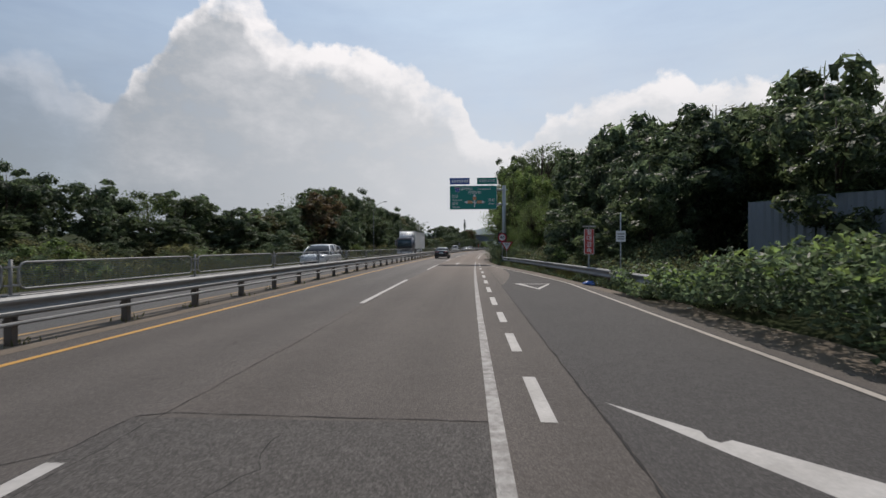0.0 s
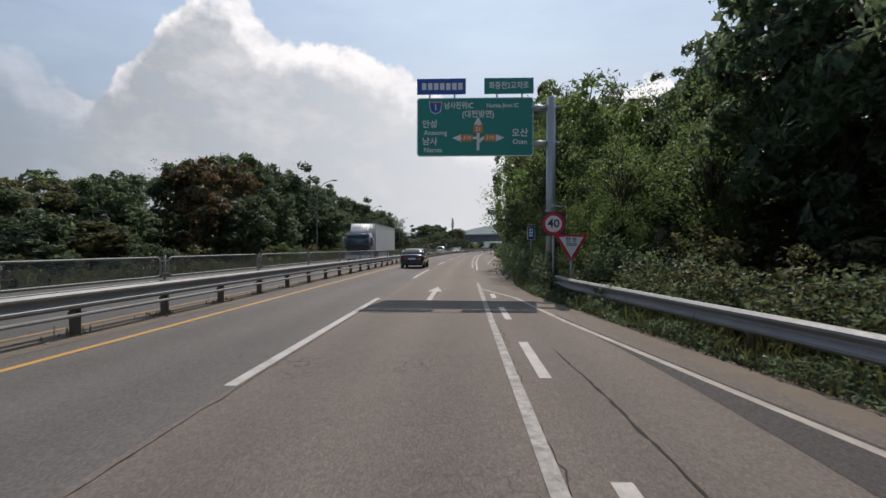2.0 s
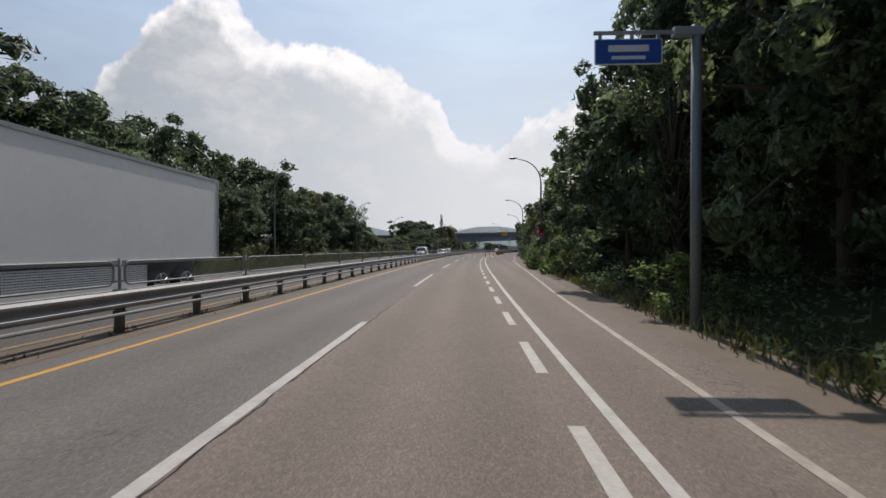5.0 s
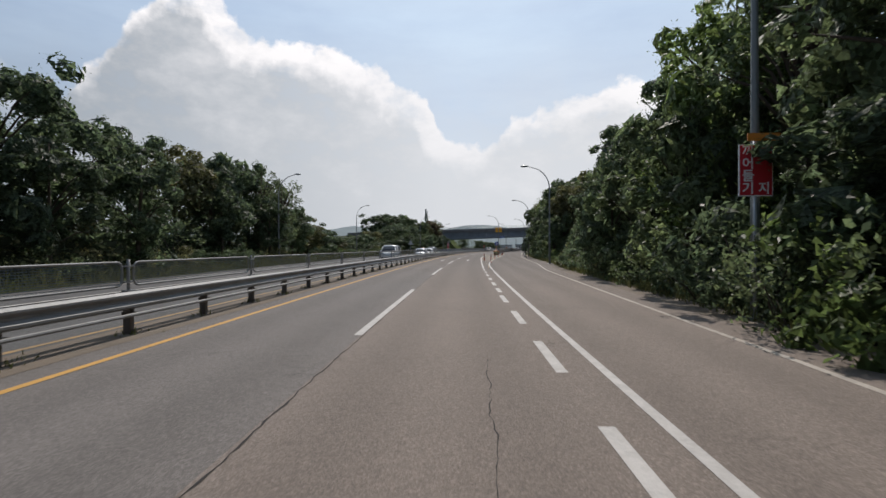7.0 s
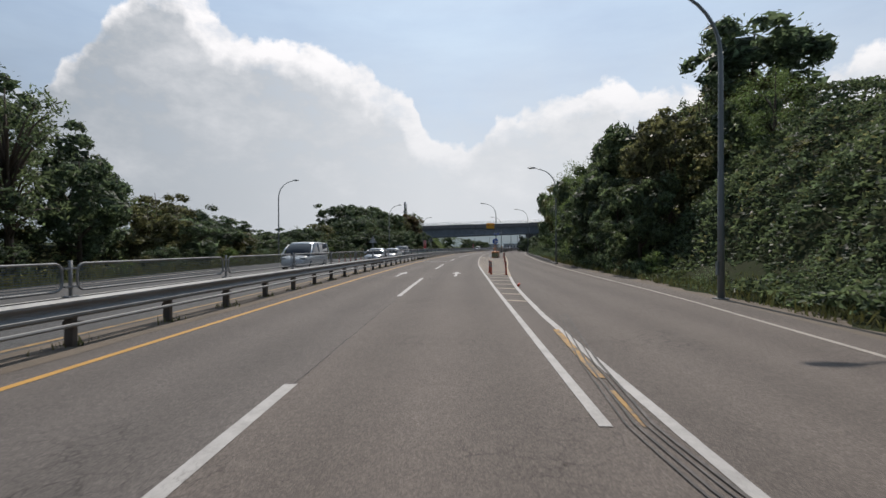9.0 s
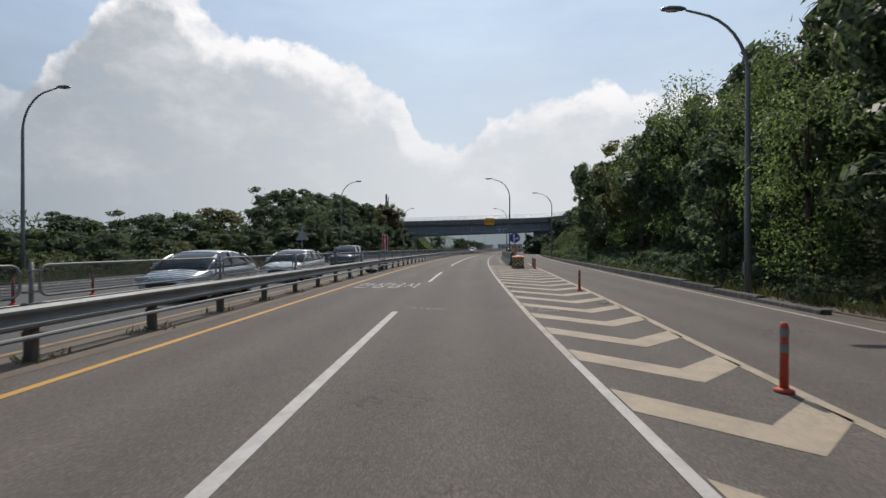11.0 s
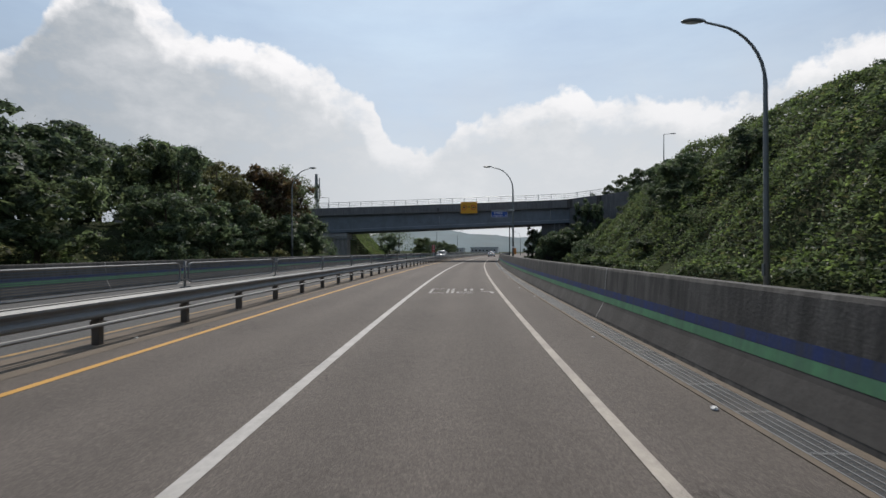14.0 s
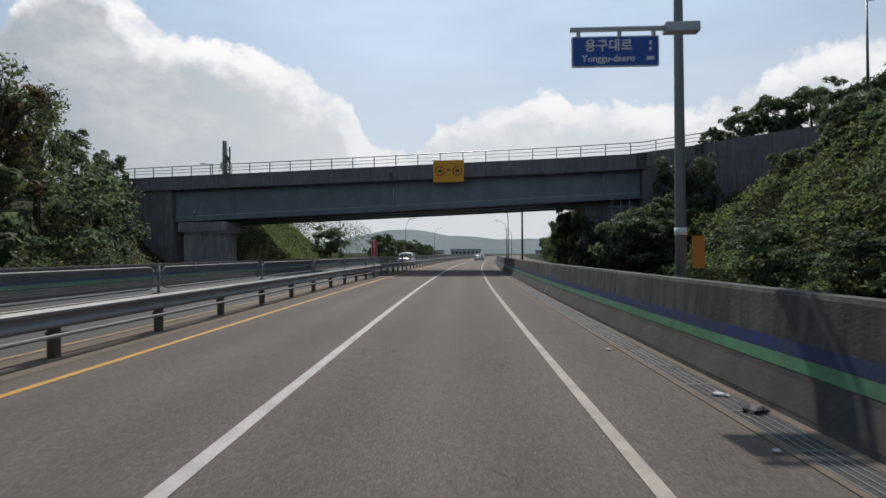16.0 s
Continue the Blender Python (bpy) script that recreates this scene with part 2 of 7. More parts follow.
        l.new(source, third.inputs["A"])
        third.inputs["B"].default_value = (*streak, 1)
        source = third.outputs["Result"]
    if worn:
        at_ = n.new("ShaderNodeAttribute")
        at_.attribute_name = "wear"
        second = n.new("ShaderNodeMix")
        second.data_type = "RGBA"
        l.new(at_.outputs["Fac"], second.inputs["Factor"])
        l.new(source, second.inputs["A"])
        second.inputs["B"].default_value = (*worn, 1)
        source = second.outputs["Result"]
    if tracks:
        cool = n.new("ShaderNodeMix")
        cool.data_type, cool.blend_type = "RGBA", "MULTIPLY"
        l.new(apart, cool.inputs["Factor"])
        l.new(source, cool.inputs["A"])
        cool.inputs["B"].default_value = (0.80, 0.875, 0.95, 1)
        source = cool.outputs["Result"]
    mul = n.new("ShaderNodeVectorMath")
    mul.operation = "SCALE"
    l.new(source, mul.inputs[0])
    l.new(gain, mul.inputs["Scale"])
    l.new(mul.outputs[0], b.inputs["Base Color"])
    l.new(calc("MULTIPLY_ADD", calc("SUBTRACT", fine, 0.5), 0.25, rough, True), b.inputs["Roughness"])
    if bump:
        bp = n.new("ShaderNodeBump")
        bp.inputs["Strength"].default_value = bump
        bp.inputs["Distance"].default_value = 0.02
        l.new(tex(bump_scale or scale * 2, 3.0), bp.inputs["Height"])
        l.new(bp.outputs[0], b.inputs["Normal"])
    if small:
        gn = n.new("ShaderNodeNewGeometry")
        off = n.new("ShaderNodeVectorMath")
        off.operation = "MULTIPLY_ADD"
        l.new(small.outputs["Color"], off.inputs[0])
        off.inputs[1].default_value = (1.5, 1.5, 1.5)
        off.inputs[2].default_value = (-0.75, -0.75, -0.75)
        turned = n.new("ShaderNodeVectorMath")
        turned.operation = "ADD"
        l.new(gn.outputs["Normal"], turned.inputs[0])
        l.new(off.outputs[0], turned.inputs[1])
        unit = n.new("ShaderNodeVectorMath")
        unit.operation = "NORMALIZE"
        l.new(turned.outputs[0], unit.inputs[0])
        l.new(unit.outputs[0], b.inputs["Normal"])
    if through:
        tr = n.new("ShaderNodeBsdfTranslucent")
        passed = n.new("ShaderNodeVectorMath")
        passed.operation = "MULTIPLY"
        l.new(mul.outputs[0], passed.inputs[0])
        passed.inputs[1].default_value = (1.5, 1.5, 1.25)
        l.new(passed.outputs[0], tr.inputs["Color"])
        mx = n.new("ShaderNodeMixShader")
        mx.inputs[0].default_value = through
        l.new(b.outputs[0], mx.inputs[1])
        l.new(tr.outputs[0], mx.inputs[2])
        l.new(mx.outputs[0], n["Material Output"].inputs[0])
    return m


ASPHALT = material("asphalt", (0.083, 0.0735, 0.066), 0.88, grain=0.10, scale=38, big=0.07, big_scale=0.16, bump=0.6, bump_scale=60, tint=(0.101, 0.0885, 0.079), spec=0.3, worn=(0.203, 0.166, 0.139), flecks=0.24, tracks=0.14)
ASPHALT_OLD = material("asphalt_grey", (0.100, 0.097, 0.093), 0.9, grain=0.10, scale=30, big=0.08, big_scale=0.2, bump=0.6, bump_scale=55, spec=0.3, flecks=0.25)
ASPHALT_NEW = material("asphalt_dark_patch", (0.086, 0.078, 0.071), 0.9, grain=0.10, scale=40, big=0.05, bump=0.5, bump_scale=60, spec=0.3, flecks=0.4)
ASPHALT_SLIP = material("asphalt_cool_grey", (0.069, 0.0635, 0.0595), 0.9, grain=0.10, scale=40, big=0.07, big_scale=0.3, bump=0.5, bump_scale=60, spec=0.3, flecks=0.3)
CRACK = material("crack", (0.024, 0.021, 0.019), 0.95, grain=0.2, scale=20, bump=0)
PAINT_W = material("road_paint_white", (0.455, 0.43, 0.40), 0.75, grain=0.12, scale=24, big=0.08, big_scale=1.2, bump=0.25, tint=(0.32, 0.30, 0.275), tint_amount=0.6, split=0.45)
PAINT_OLD = material("road_paint_worn", (0.37, 0.35, 0.325), 0.8, grain=0.2, scale=18, big=0.12, big_scale=2.2, bump=0.3, tint=(0.17, 0.155, 0.14), tint_amount=0.8, split=0.7)
PAINT_Y_OLD = material("road_paint_yellow_dirty", (0.36, 0.22, 0.08), 0.8, grain=0.2, scale=20, big=0.15, big_scale=1.2, bump=0.2, tint=(0.2, 0.15, 0.09), tint_amount=0.9, split=0.5)
PAINT_Y = material("road_paint_yellow", (0.54, 0.29, 0.06), 0.75, grain=0.12, scale=24, big=0.1, big_scale=1.0, bump=0.2, tint=(0.45, 0.25, 0.06), tint_amount=0.5)
PAINT_EDGE = material("road_paint_edge", (0.40, 0.355, 0.30), 0.8, grain=0.14, scale=22, big=0.1, big_scale=1.0, bump=0.25, tint=(0.27, 0.24, 0.21), tint_amount=0.7, split=0.5)
PAINT_CREAM = material("road_paint_cream", (0.385, 0.308, 0.222), 0.8, grain=0.12, scale=24, big=0.1, big_scale=1.0, bump=0.25, tint=(0.28, 0.235, 0.175), tint_amount=0.7, split=0.35)
SKID = material("tyre_rubber_mark", (0.075, 0.068, 0.062), 0.85, grain=0.2, scale=20, big=0.15, big_scale=1.5, bump=0.1, tint=(0.15, 0.132, 0.115), tint_amount=1.0)
CHALK = material("chalk_white_marking", (0.36, 0.35, 0.33), 0.9, grain=0.25, scale=40, big=0.15, big_scale=3, bump=0.1, tint=(0.16, 0.15, 0.14), tint_amount=0.8)
PAINT_SCUFF = material("scuffed_amber_paint", (0.42, 0.24, 0.07), 0.8, grain=0.2, scale=14, big=0.15, big_scale=1.5, bump=0.2, tint=(0.16, 0.13, 0.10), tint_amount=1.0)
SAND = material("sandy_shoulder", (0.165, 0.13, 0.097), 0.95, grain=0.18, scale=25, big=0.12, big_scale=0.8, bump=0.5, tint=(0.13, 0.11, 0.085))
SOIL = material("soil", (0.04, 0.044, 0.024), 1.0, spec=0.05, grain=0.2, scale=6, big=0.15, big_scale=0.2, bump=0.6, tint=(0.028, 0.042, 0.014))
STEEL = material("galvanised_steel", (0.225, 0.23, 0.23), 0.62, 0.25, grain=0.06, scale=12, big=0.08, big_scale=0.7, bump=0.06, tint=(0.17, 0.17, 0.168))
STEEL_DARK = material("weathered_post", (0.13, 0.12, 0.11), 0.6, 0.4, grain=0.12, scale=14, big=0.1, bump=0.1, tint=(0.12, 0.08, 0.05))
POLE = material("grey_painted_pole", (0.16, 0.18, 0.18), 0.45, 0.2, grain=0.05, scale=10, big=0.06, bump=0.05)
POLE_PALE = material("pale_steel_pole", (0.36, 0.39, 0.40), 0.45, 0.4, grain=0.05, scale=10, big=0.06, bump=0.05)
CONCRETE = material("concrete", (0.118, 0.111, 0.101), 0.88, grain=0.08, scale=14, big=0.12, big_scale=0.5, bump=0.3, tint=(0.07, 0.066, 0.06), tint_amount=0.8, streak=(0.045, 0.042, 0.039))
MORTAR = material("pale_mortar", (0.34, 0.335, 0.32), 0.9, grain=0.15, scale=14, big=0.15, big_scale=1.5, bump=0.3, tint=(0.18, 0.17, 0.16))
PIER = material("pale_pier_concrete", (0.36, 0.355, 0.345), 0.88, grain=0.08, scale=10, big=0.12, big_scale=0.4, bump=0.25, tint=(0.24, 0.235, 0.225), tint_amount=0.6, streak=(0.20, 0.195, 0.19))
FOOT_DARK = material("splash_grime", (0.040, 0.037, 0.034), 0.9, grain=0.15, scale=10, big=0.2, big_scale=0.7, bump=0.3, tint=(0.07, 0.066, 0.062), tint_amount=0.7)
CHANNEL = material("channel_silt", (0.042, 0.047, 0.052), 0.85, grain=0.2, scale=9, big=0.25, big_scale=0.8, bump=0.2, tint=(0.085, 0.088, 0.09), tint_amount=0.7)
CONCRETE_DARK = material("stained_concrete", (0.20, 0.20, 0.20), 0.9, grain=0.08, scale=8, big=0.12, big_scale=0.3, bump=0.25, tint=(0.12, 0.12, 0.125), tint_amount=0.7, streak=(0.12, 0.12, 0.12))
GIRDER = material("girder_paint", (0.17, 0.20, 0.235), 0.6, grain=0.05, scale=6, big=0.08, big_scale=0.4, bump=0.1, tint=(0.12, 0.14, 0.16))
BLUE_BAND = material("blue_band", (0.012, 0.038, 0.18), 0.7, grain=0.08, scale=10, big=0.1, big_scale=0.6, bump=0.15, tint=(0.02, 0.035, 0.09), streak=(0.03, 0.04, 0.08))
GREEN_BAND = material("green_band", (0.10, 0.29, 0.14), 0.7, grain=0.08, scale=10, big=0.12, big_scale=0.6, bump=0.15, tint=(0.07, 0.17, 0.09), streak=(0.08, 0.19, 0.11))
SIGN_GREEN = material("sign_green", (0.003, 0.225, 0.19), 0.5, grain=0.02, scale=5, big=0.05, big_scale=0.7, bump=0.02)
SIGN_BLUE = material("sign_blue", (0.015, 0.08, 0.36), 0.5, grain=0.02, scale=5, big=0.05, big_scale=0.7, bump=0.02)
SIGN_WHITE = material("sign_white", (0.72, 0.74, 0.74), 0.5, grain=0.02, scale=5, big=0.05, big_scale=0.9, bump=0.02)
SIGN_RED = material("sign_red", (0.46, 0.02, 0.03), 0.5, grain=0.03, scale=5, big=0.06, big_scale=0.9, bump=0.02)
SIGN_PINK = material("faded_red_sign", (0.50, 0.07, 0.06), 0.55, grain=0.04, scale=5, big=0.08, big_scale=0.9, bump=0.02)
SIGN_ORANGE = material("sign_orange", (0.62, 0.22, 0.03), 0.5, grain=0.03, scale=5, big=0.06, big_scale=0.9, bump=0.02)
SIGN_YELLOW = material("sign_amber", (0.70, 0.34, 0.015), 0.5, grain=0.03, scale=5, big=0.05, big_scale=0.5, bump=0.02)
SIGN_DARK = material("sign_black", (0.03, 0.035, 0.035), 0.5, grain=0.04, scale=5, bump=0.02)
SIGN_BACK = material("sign_back", (0.35, 0.36, 0.36), 0.5, 0.5, grain=0.05, scale=6, bump=0.03)
ORANGE = material("orange_plastic", (0.66, 0.22, 0.05), 0.55, grain=0.06, scale=8, big=0.12, big_scale=1.0, bump=0.1, tint=(0.36, 0.16, 0.07), tint_amount=0.7)
RED_RUBBER = material("red_rubber", (0.52, 0.075, 0.035), 0.7, grain=0.08, scale=9, big=0.12, bump=0.1, tint=(0.2, 0.06, 0.04))
BARK = material("bark", (0.075, 0.058, 0.043), 0.95, grain=0.2, scale=14, big=0.12, big_scale=1.0, bump=0.7)
LEAF = [material("leaf_" + k, c, 0.5, grain=0.10, scale=1.2, big=0.22, big_scale=0.22, bump=0, island=0.2, per_object=0.2, through=0.56, tint=t, tint_amount=0.6, spec=0.28, leaves=8.5)
        for k, c, t in (("deep", (0.080, 0.112, 0.072), (0.100, 0.128, 0.074)), ("mid", (0.092, 0.124, 0.070), (0.112, 0.136, 0.072)),
                        ("olive", (0.110, 0.114, 0.060), (0.122, 0.117, 0.060)), ("fresh", (0.106, 0.152, 0.058), (0.126, 0.162, 0.062)))]
LEAF_DEEP, LEAF_MID, LEAF_OLIVE, LEAF_FRESH = LEAF
LEAF_RED = material("leaf_rust", (0.11, 0.072, 0.045), 0.6, grain=0.1, scale=1.2, big=0.2, bump=0, island=0.2, through=0.5, leaves=8.5, tint=(0.07, 0.08, 0.028))
GRASS = material("dry_grass", (0.13, 0.125, 0.05), 0.7, grain=0.1, scale=1.0, big=0.25, big_scale=0.3, bump=0, island=0.4, through=0.25, tint=(0.055, 0.085, 0.025))
CAR_GREY = material("car_paint_graphite", (0.022, 0.026, 0.034), 0.28, 0.5, grain=0.01, big=0.02, bump=0, coat=1.0)
CAR_WHITE = material("car_paint_white", (0.72, 0.73, 0.73), 0.3, grain=0.01, big=0.02, bump=0, coat=1.0)
CAR_SILVER = material("car_paint_silver", (0.48, 0.50, 0.52), 0.3, 0.6, grain=0.01, big=0.02, bump=0, coat=1.0)
CAR_NAVY = material("car_paint_navy", (0.02, 0.032, 0.055), 0.28, 0.4, grain=0.01, big=0.02, bump=0, coat=1.0)
CAR_GLASS = material("tinted_glass", (0.010, 0.012, 0.014), 0.06, 0.0, grain=0.0, big=0.0, bump=0, spec=0.8)
TYRE = material("tyre", (0.02, 0.02, 0.02), 0.85, grain=0.1, scale=20, bump=0.2)
RIM = material("alloy", (0.42, 0.43, 0.44), 0.35, 0.9, grain=0.03, bump=0)
LAMP_RED = material("red_lens", (0.16, 0.01, 0.013), 0.2, grain=0.02, bump=0, coat=0.5)
LAMP_CLEAR = material("clear_lens", (0.6, 0.62, 0.63), 0.15, 0.3, grain=0.02, bump=0, coat=0.5)
# lorry windscreen: the blue sky's reflection is put into the base colour
CAB_GLASS = material("cab_glass", (0.06, 0.10, 0.12), 0.08, grain=0.0, big=0.02, bump=0, spec=0.8)
TRUCK_BOX = material("cargo_box_white", (0.84, 0.84, 0.82), 0.5, grain=0.03, scale=4, big=0.06, big_scale=0.3, bump=0.05)
TRUCK_CAB = material("cab_paint_grey", (0.25, 0.24, 0.27), 0.35, 0.3, grain=0.02, bump=0, coat=0.6)
TARP = material("blue_plastic", (0.03, 0.12, 0.42), 0.5, grain=0.1, scale=9, bump=0.3)
LITTER = material("pale_litter", (0.55, 0.55, 0.54), 0.6, grain=0.15, scale=9, bump=0.3)
# wooded hills, with the bluish haze of distance mixed into the base colour
HILL = material("hazy_distant_wood", (0.13, 0.17, 0.18), 0.95, grain=0.1, scale=0.02, big=0.2, big_scale=0.004, bump=0)
METAL_SHEET = material("corrugated_fence_sheet", (0.22, 0.25, 0.28), 0.5, 0.3, grain=0.04, big=0.08, bump=0.05)
BUILDING = material("pale_building", (0.45, 0.46, 0.47), 0.8, grain=0.05, scale=2, bump=0.1)
WIRE = material("mesh_wire", (0.10, 0.13, 0.16), 0.5, 0.5, grain=0.02, bump=0)


# ---------------- mesh helpers ----------------
def part(name, bm, mat, parent=None, label=""):
    """Links a bmesh, or a mesh, as one object, under a thing or a part if given."""
    if isinstance(bm, bmesh.types.BMesh):
        me = bpy.data.meshes.new(name)
        bmesh.ops.recalc_face_normals(bm, faces=bm.faces)
        bm.to_mesh(me)
        bm.free()
    else:
        me = bm
    if mat is not None and not me.materials:
        me.materials.append(mat)
    ob = new(name, me)
    if parent is not None:
        ob.parent = parent
    if label:
        ob["label"] = label
    return ob


def thing(name, m, label, category, group="", kind=""):
    ob = new(name)
    ob.empty_display_size = 0.3
    ob.matrix_world = m
    return tagged(ob, label, category, group, kind)


def box(bm, x0, x1, y0, y1, z0, z1, bevel=0.0):
    vs = [bm.verts.new((x, y, z)) for z in (z0, z1) for y in (y0, y1) for x in (x0, x1)]
    fs = [bm.faces.new([vs[i] for i in f]) for f in ((0, 2, 3, 1), (4, 5, 7, 6), (0, 1, 5, 4), (2, 6, 7, 3), (0, 4, 6, 2), (1, 3, 7, 5))]
    if bevel:
        es = list({e for f in fs for e in f.edges})
        bmesh.ops.bevel(bm, geom=es, offset=bevel, segments=2, affect="EDGES", profile=0.5)
    return bm


def tube(bm, pts, radii, seg=8, caps=True):
    """A round bar along points, with one radius or a radius for each point."""
    pts = [Vector(p) for p in pts]
    if isinstance(radii, (int, float)):
        radii = [radii] * len(pts)
    rows, ref = [], None
    for i, p in enumerate(pts):
        d = (pts[min(i + 1, len(pts) - 1)] - pts[max(i - 1, 0)]).normalized()
        if ref is None:
            ref = d.orthogonal().normalized()
        ref = (ref - d * ref.dot(d)).normalized()
        b = d.cross(ref)
        rows.append([bm.verts.new(p + radii[i] * (math.cos(2 * math.pi * k / seg) * ref + math.sin(2 * math.pi * k / seg) * b)) for k in range(seg)])
    for r0, r1 in zip(rows[:-1], rows[1:]):
        for k in range(seg):
            bm.faces.new((r0[k], r0[(k + 1) % seg], r1[(k + 1) % seg], r1[k]))
    if caps:
        bm.faces.new(rows[0][::-1])
        bm.faces.new(rows[-1])
    for f in bm.faces:
        f.smooth = True
    return bm


def plate(bm, outline, y0, y1):
    """A flat plate in the xz plane, its outline given anticlockwise, from y0 to y1."""
    a = [bm.verts.new((x, y0, z)) for x, z in outline]
    b = [bm.verts.new((x, y1, z)) for x, z in outline]
    bm.faces.new(a)
    bm.faces.new(b[::-1])
    n = len(a)
    for i in range(n):
        bm.faces.new((a[i], b[i], b[(i + 1) % n], a[(i + 1) % n]))
    return bm


def disc(r, cx=0.0, cz=0.0, n=32, flat=1.0):
    return [(cx + r * math.cos(2 * math.pi * i / n), cz + flat * r * math.sin(2 * math.pi * i / n)) for i in range(n)]


def rounded(w, h, r, cx=0.0, cz=0.0, n=4):
    out = []
    for sx, sz, a0 in ((1, -1, -90), (1, 1, 0), (-1, 1, 90), (-1, -1, 180)):
        for k in range(n + 1):
            a = radians(a0 + 90 * k / n)
            out.append((cx + sx * (w / 2 - r) + r * math.cos(a), cz + sz * (h / 2 - r) + r * math.sin(a)))
    return out


def sweep(bm, profile, s0, s1, step=3.0, shift=0.0, closed=True):
    """A profile of (u, z) drawn along the road. shift may be a function of s."""
    n = max(1, int(round((s1 - s0) / step)))
    rows = []
    for i in range(n + 1):
        s = s0 + (s1 - s0) * i / n
        d = shift(s) if callable(shift) else shift
        rows.append([bm.verts.new(P(s, u + d, z)) for u, z in profile])
    k = len(profile)
    for a, b in zip(rows[:-1], rows[1:]):
        for j in range(k if closed else k - 1):
            bm.faces.new((a[j], a[(j + 1) % k], b[(j + 1) % k], b[j]))
    if closed:
        bm.faces.new(rows[0][::-1])
        bm.faces.new(rows[-1])
    return bm


def band(bm, s0, s1, u0, u1, z, step=2.0):
    """A flat strip on the road between two offsets, each a number or a function of s."""
    n = max(1, int(math.ceil((s1 - s0) / step)))
    rows = []
    for i in range(n + 1):
        s = s0 + (s1 - s0) * i / n
        a = u0(s) if callable(u0) else u0
        b = u1(s) if callable(u1) else u1
        rows.append((bm.verts.new(P(s, a, z)), bm.verts.new(P(s, b, z))))
    for (a0, b0), (a1, b1) in zip(rows[:-1], rows[1:]):
        bm.faces.new((a0, b0, b1, a1))
    return bm


def patch(bm, corners, z):
    bm.faces.new([bm.verts.new(P(s, u, z)) for s, u in corners])
    return bm


def lines(xs, ys):
    return lambda s: float(np.interp(s, xs, ys))


def letters(text, size, mat, parent, m, name="lettering", wide=1.0, align="CENTER", thick=0.004):
    """Writing in the built-in font, as a mesh, in the local xz plane facing -y."""
    c = bpy.data.curves.new("writing", "FONT")
    c.body, c.size, c.align_x, c.align_y, c.extrude = text, size, align, "CENTER", thick
    c.offset = 0.018 * size
    c.resolution_u = 2
    o = bpy.data.objects.new("writing", c)
    scene.collection.objects.link(o)
    me = bpy.data.meshes.new_from_object(o)
    bpy.data.objects.remove(o)
    me.transform(m @ Matrix.Rotation(radians(90), 4, "X") @ Matrix.Diagonal((wide, 1, 1, 1)))
    me.materials.clear()
    return part(name, me, mat, parent)


# ---------------- plan of the road ----------------
edge_right = lines([-100, 0, 22, 30, 39, 44, 46, 47.5, 62, 75, 92, 96, 110, 122, 140, 154, 174, 199, 210, 240, 300, 360, 900],
                   [7.3, 7.2, 7.1, 6.1, 4.75, 4.2, 3.6, 3.2, 3.9, 4.5, 5.3, 5.55, 6.3, 6.75, 7.4, 8.6, 9.1, 10.1, 10.6, 11.4, 12.6, 13.4, 13.4])
pave_right = lines([-100, 18, 30, 39, 45, 50, 55, 62, 92, 110, 140, 154, 174, 199, 210, 240, 300, 360, 900],
                   [7.6, 7.6, 6.5, 5.25, 4.4, 4.25, 4.6, 4.8, 6.1, 7.1, 8.3, 9.5, 10.0, 10.9, 11.4, 12.0, 13.2, 14.0, 14.0])
edge_left = lines([-100, 60, 90, 105, 156, 180, 200, 215, 228, 300, 900], [-11.6, -11.6, -11.9, -12.8, -14.6, -16.2, -16.4, -14.4, -12.6, -12.6, -12.6])
foot_left = lines([-100, 60, 85, 120, 156, 194, 215, 228, 272, 296, 302, 314, 319, 322, 338, 900], [-15.5, -14.6, -14.6, -16.2, -17.2, -19.6, -17.4, -14.9, -15.3, -16.5, -22.5, -25, -24.5, -17.6, -18.5, -16])
foot_right = lines([-100, 0, 22, 35, 50, 92, 110, 140, 154, 174, 199, 215, 240, 300, 360, 420, 900],
                   [9.3, 9.2, 9.2, 8.0, 6.6, 7.2, 8.3, 9.5, 10.6, 11.3, 12.3, 12.8, 13.2, 13.8, 14.6, 18, 40])
rise_left = lines([-100, 0, 30, 60, 80, 130, 150, 165, 178, 205, 226, 260, 285, 297, 306, 318, 322, 336, 350, 420, 900],
                  [0.6, 0.8, 1.3, 2.6, 4.5, 5.2, 4.4, 3.6, 1.8, 0.8, 3.4, 6.0, 7.0, 8.6, 8.8, 9.0, 10.8, 10.8, 4, 1.5, 0])
rise_right = lines([-100, 0, 25, 40, 60, 80, 110, 135, 146, 160, 185, 210, 232, 246, 265, 278, 285, 292, 297, 303, 318, 345, 420, 900],
                   [0.7, 1.2, 1.8, 2.6, 4.0, 5.2, 5.5, 6.0, 8.0, 8.4, 7.5, 7.0, 8.4, 10.4, 10.2, 9.2, 8.0, 6.8, 6.0, 5.2, 4.5, 2, 0.3, 0])
top_left = lines([-100, 0, 20, 30, 44, 50, 60, 64, 70, 80, 100, 130, 148, 165, 172, 178, 190, 205, 215, 226, 240, 260, 272, 285, 296, 330, 420],
                 [3.6, 3.8, 4.2, 6.4, 6.4, 4.6, 5.8, 7.0, 9.2, 11.4, 11.2, 11.2, 10.2, 10.6, 8.0, 6.3, 5.0, 3.6, 4.9, 6.6, 7.8, 8.8, 9.2, 8.8, 8.0, 9.0, 9.0])
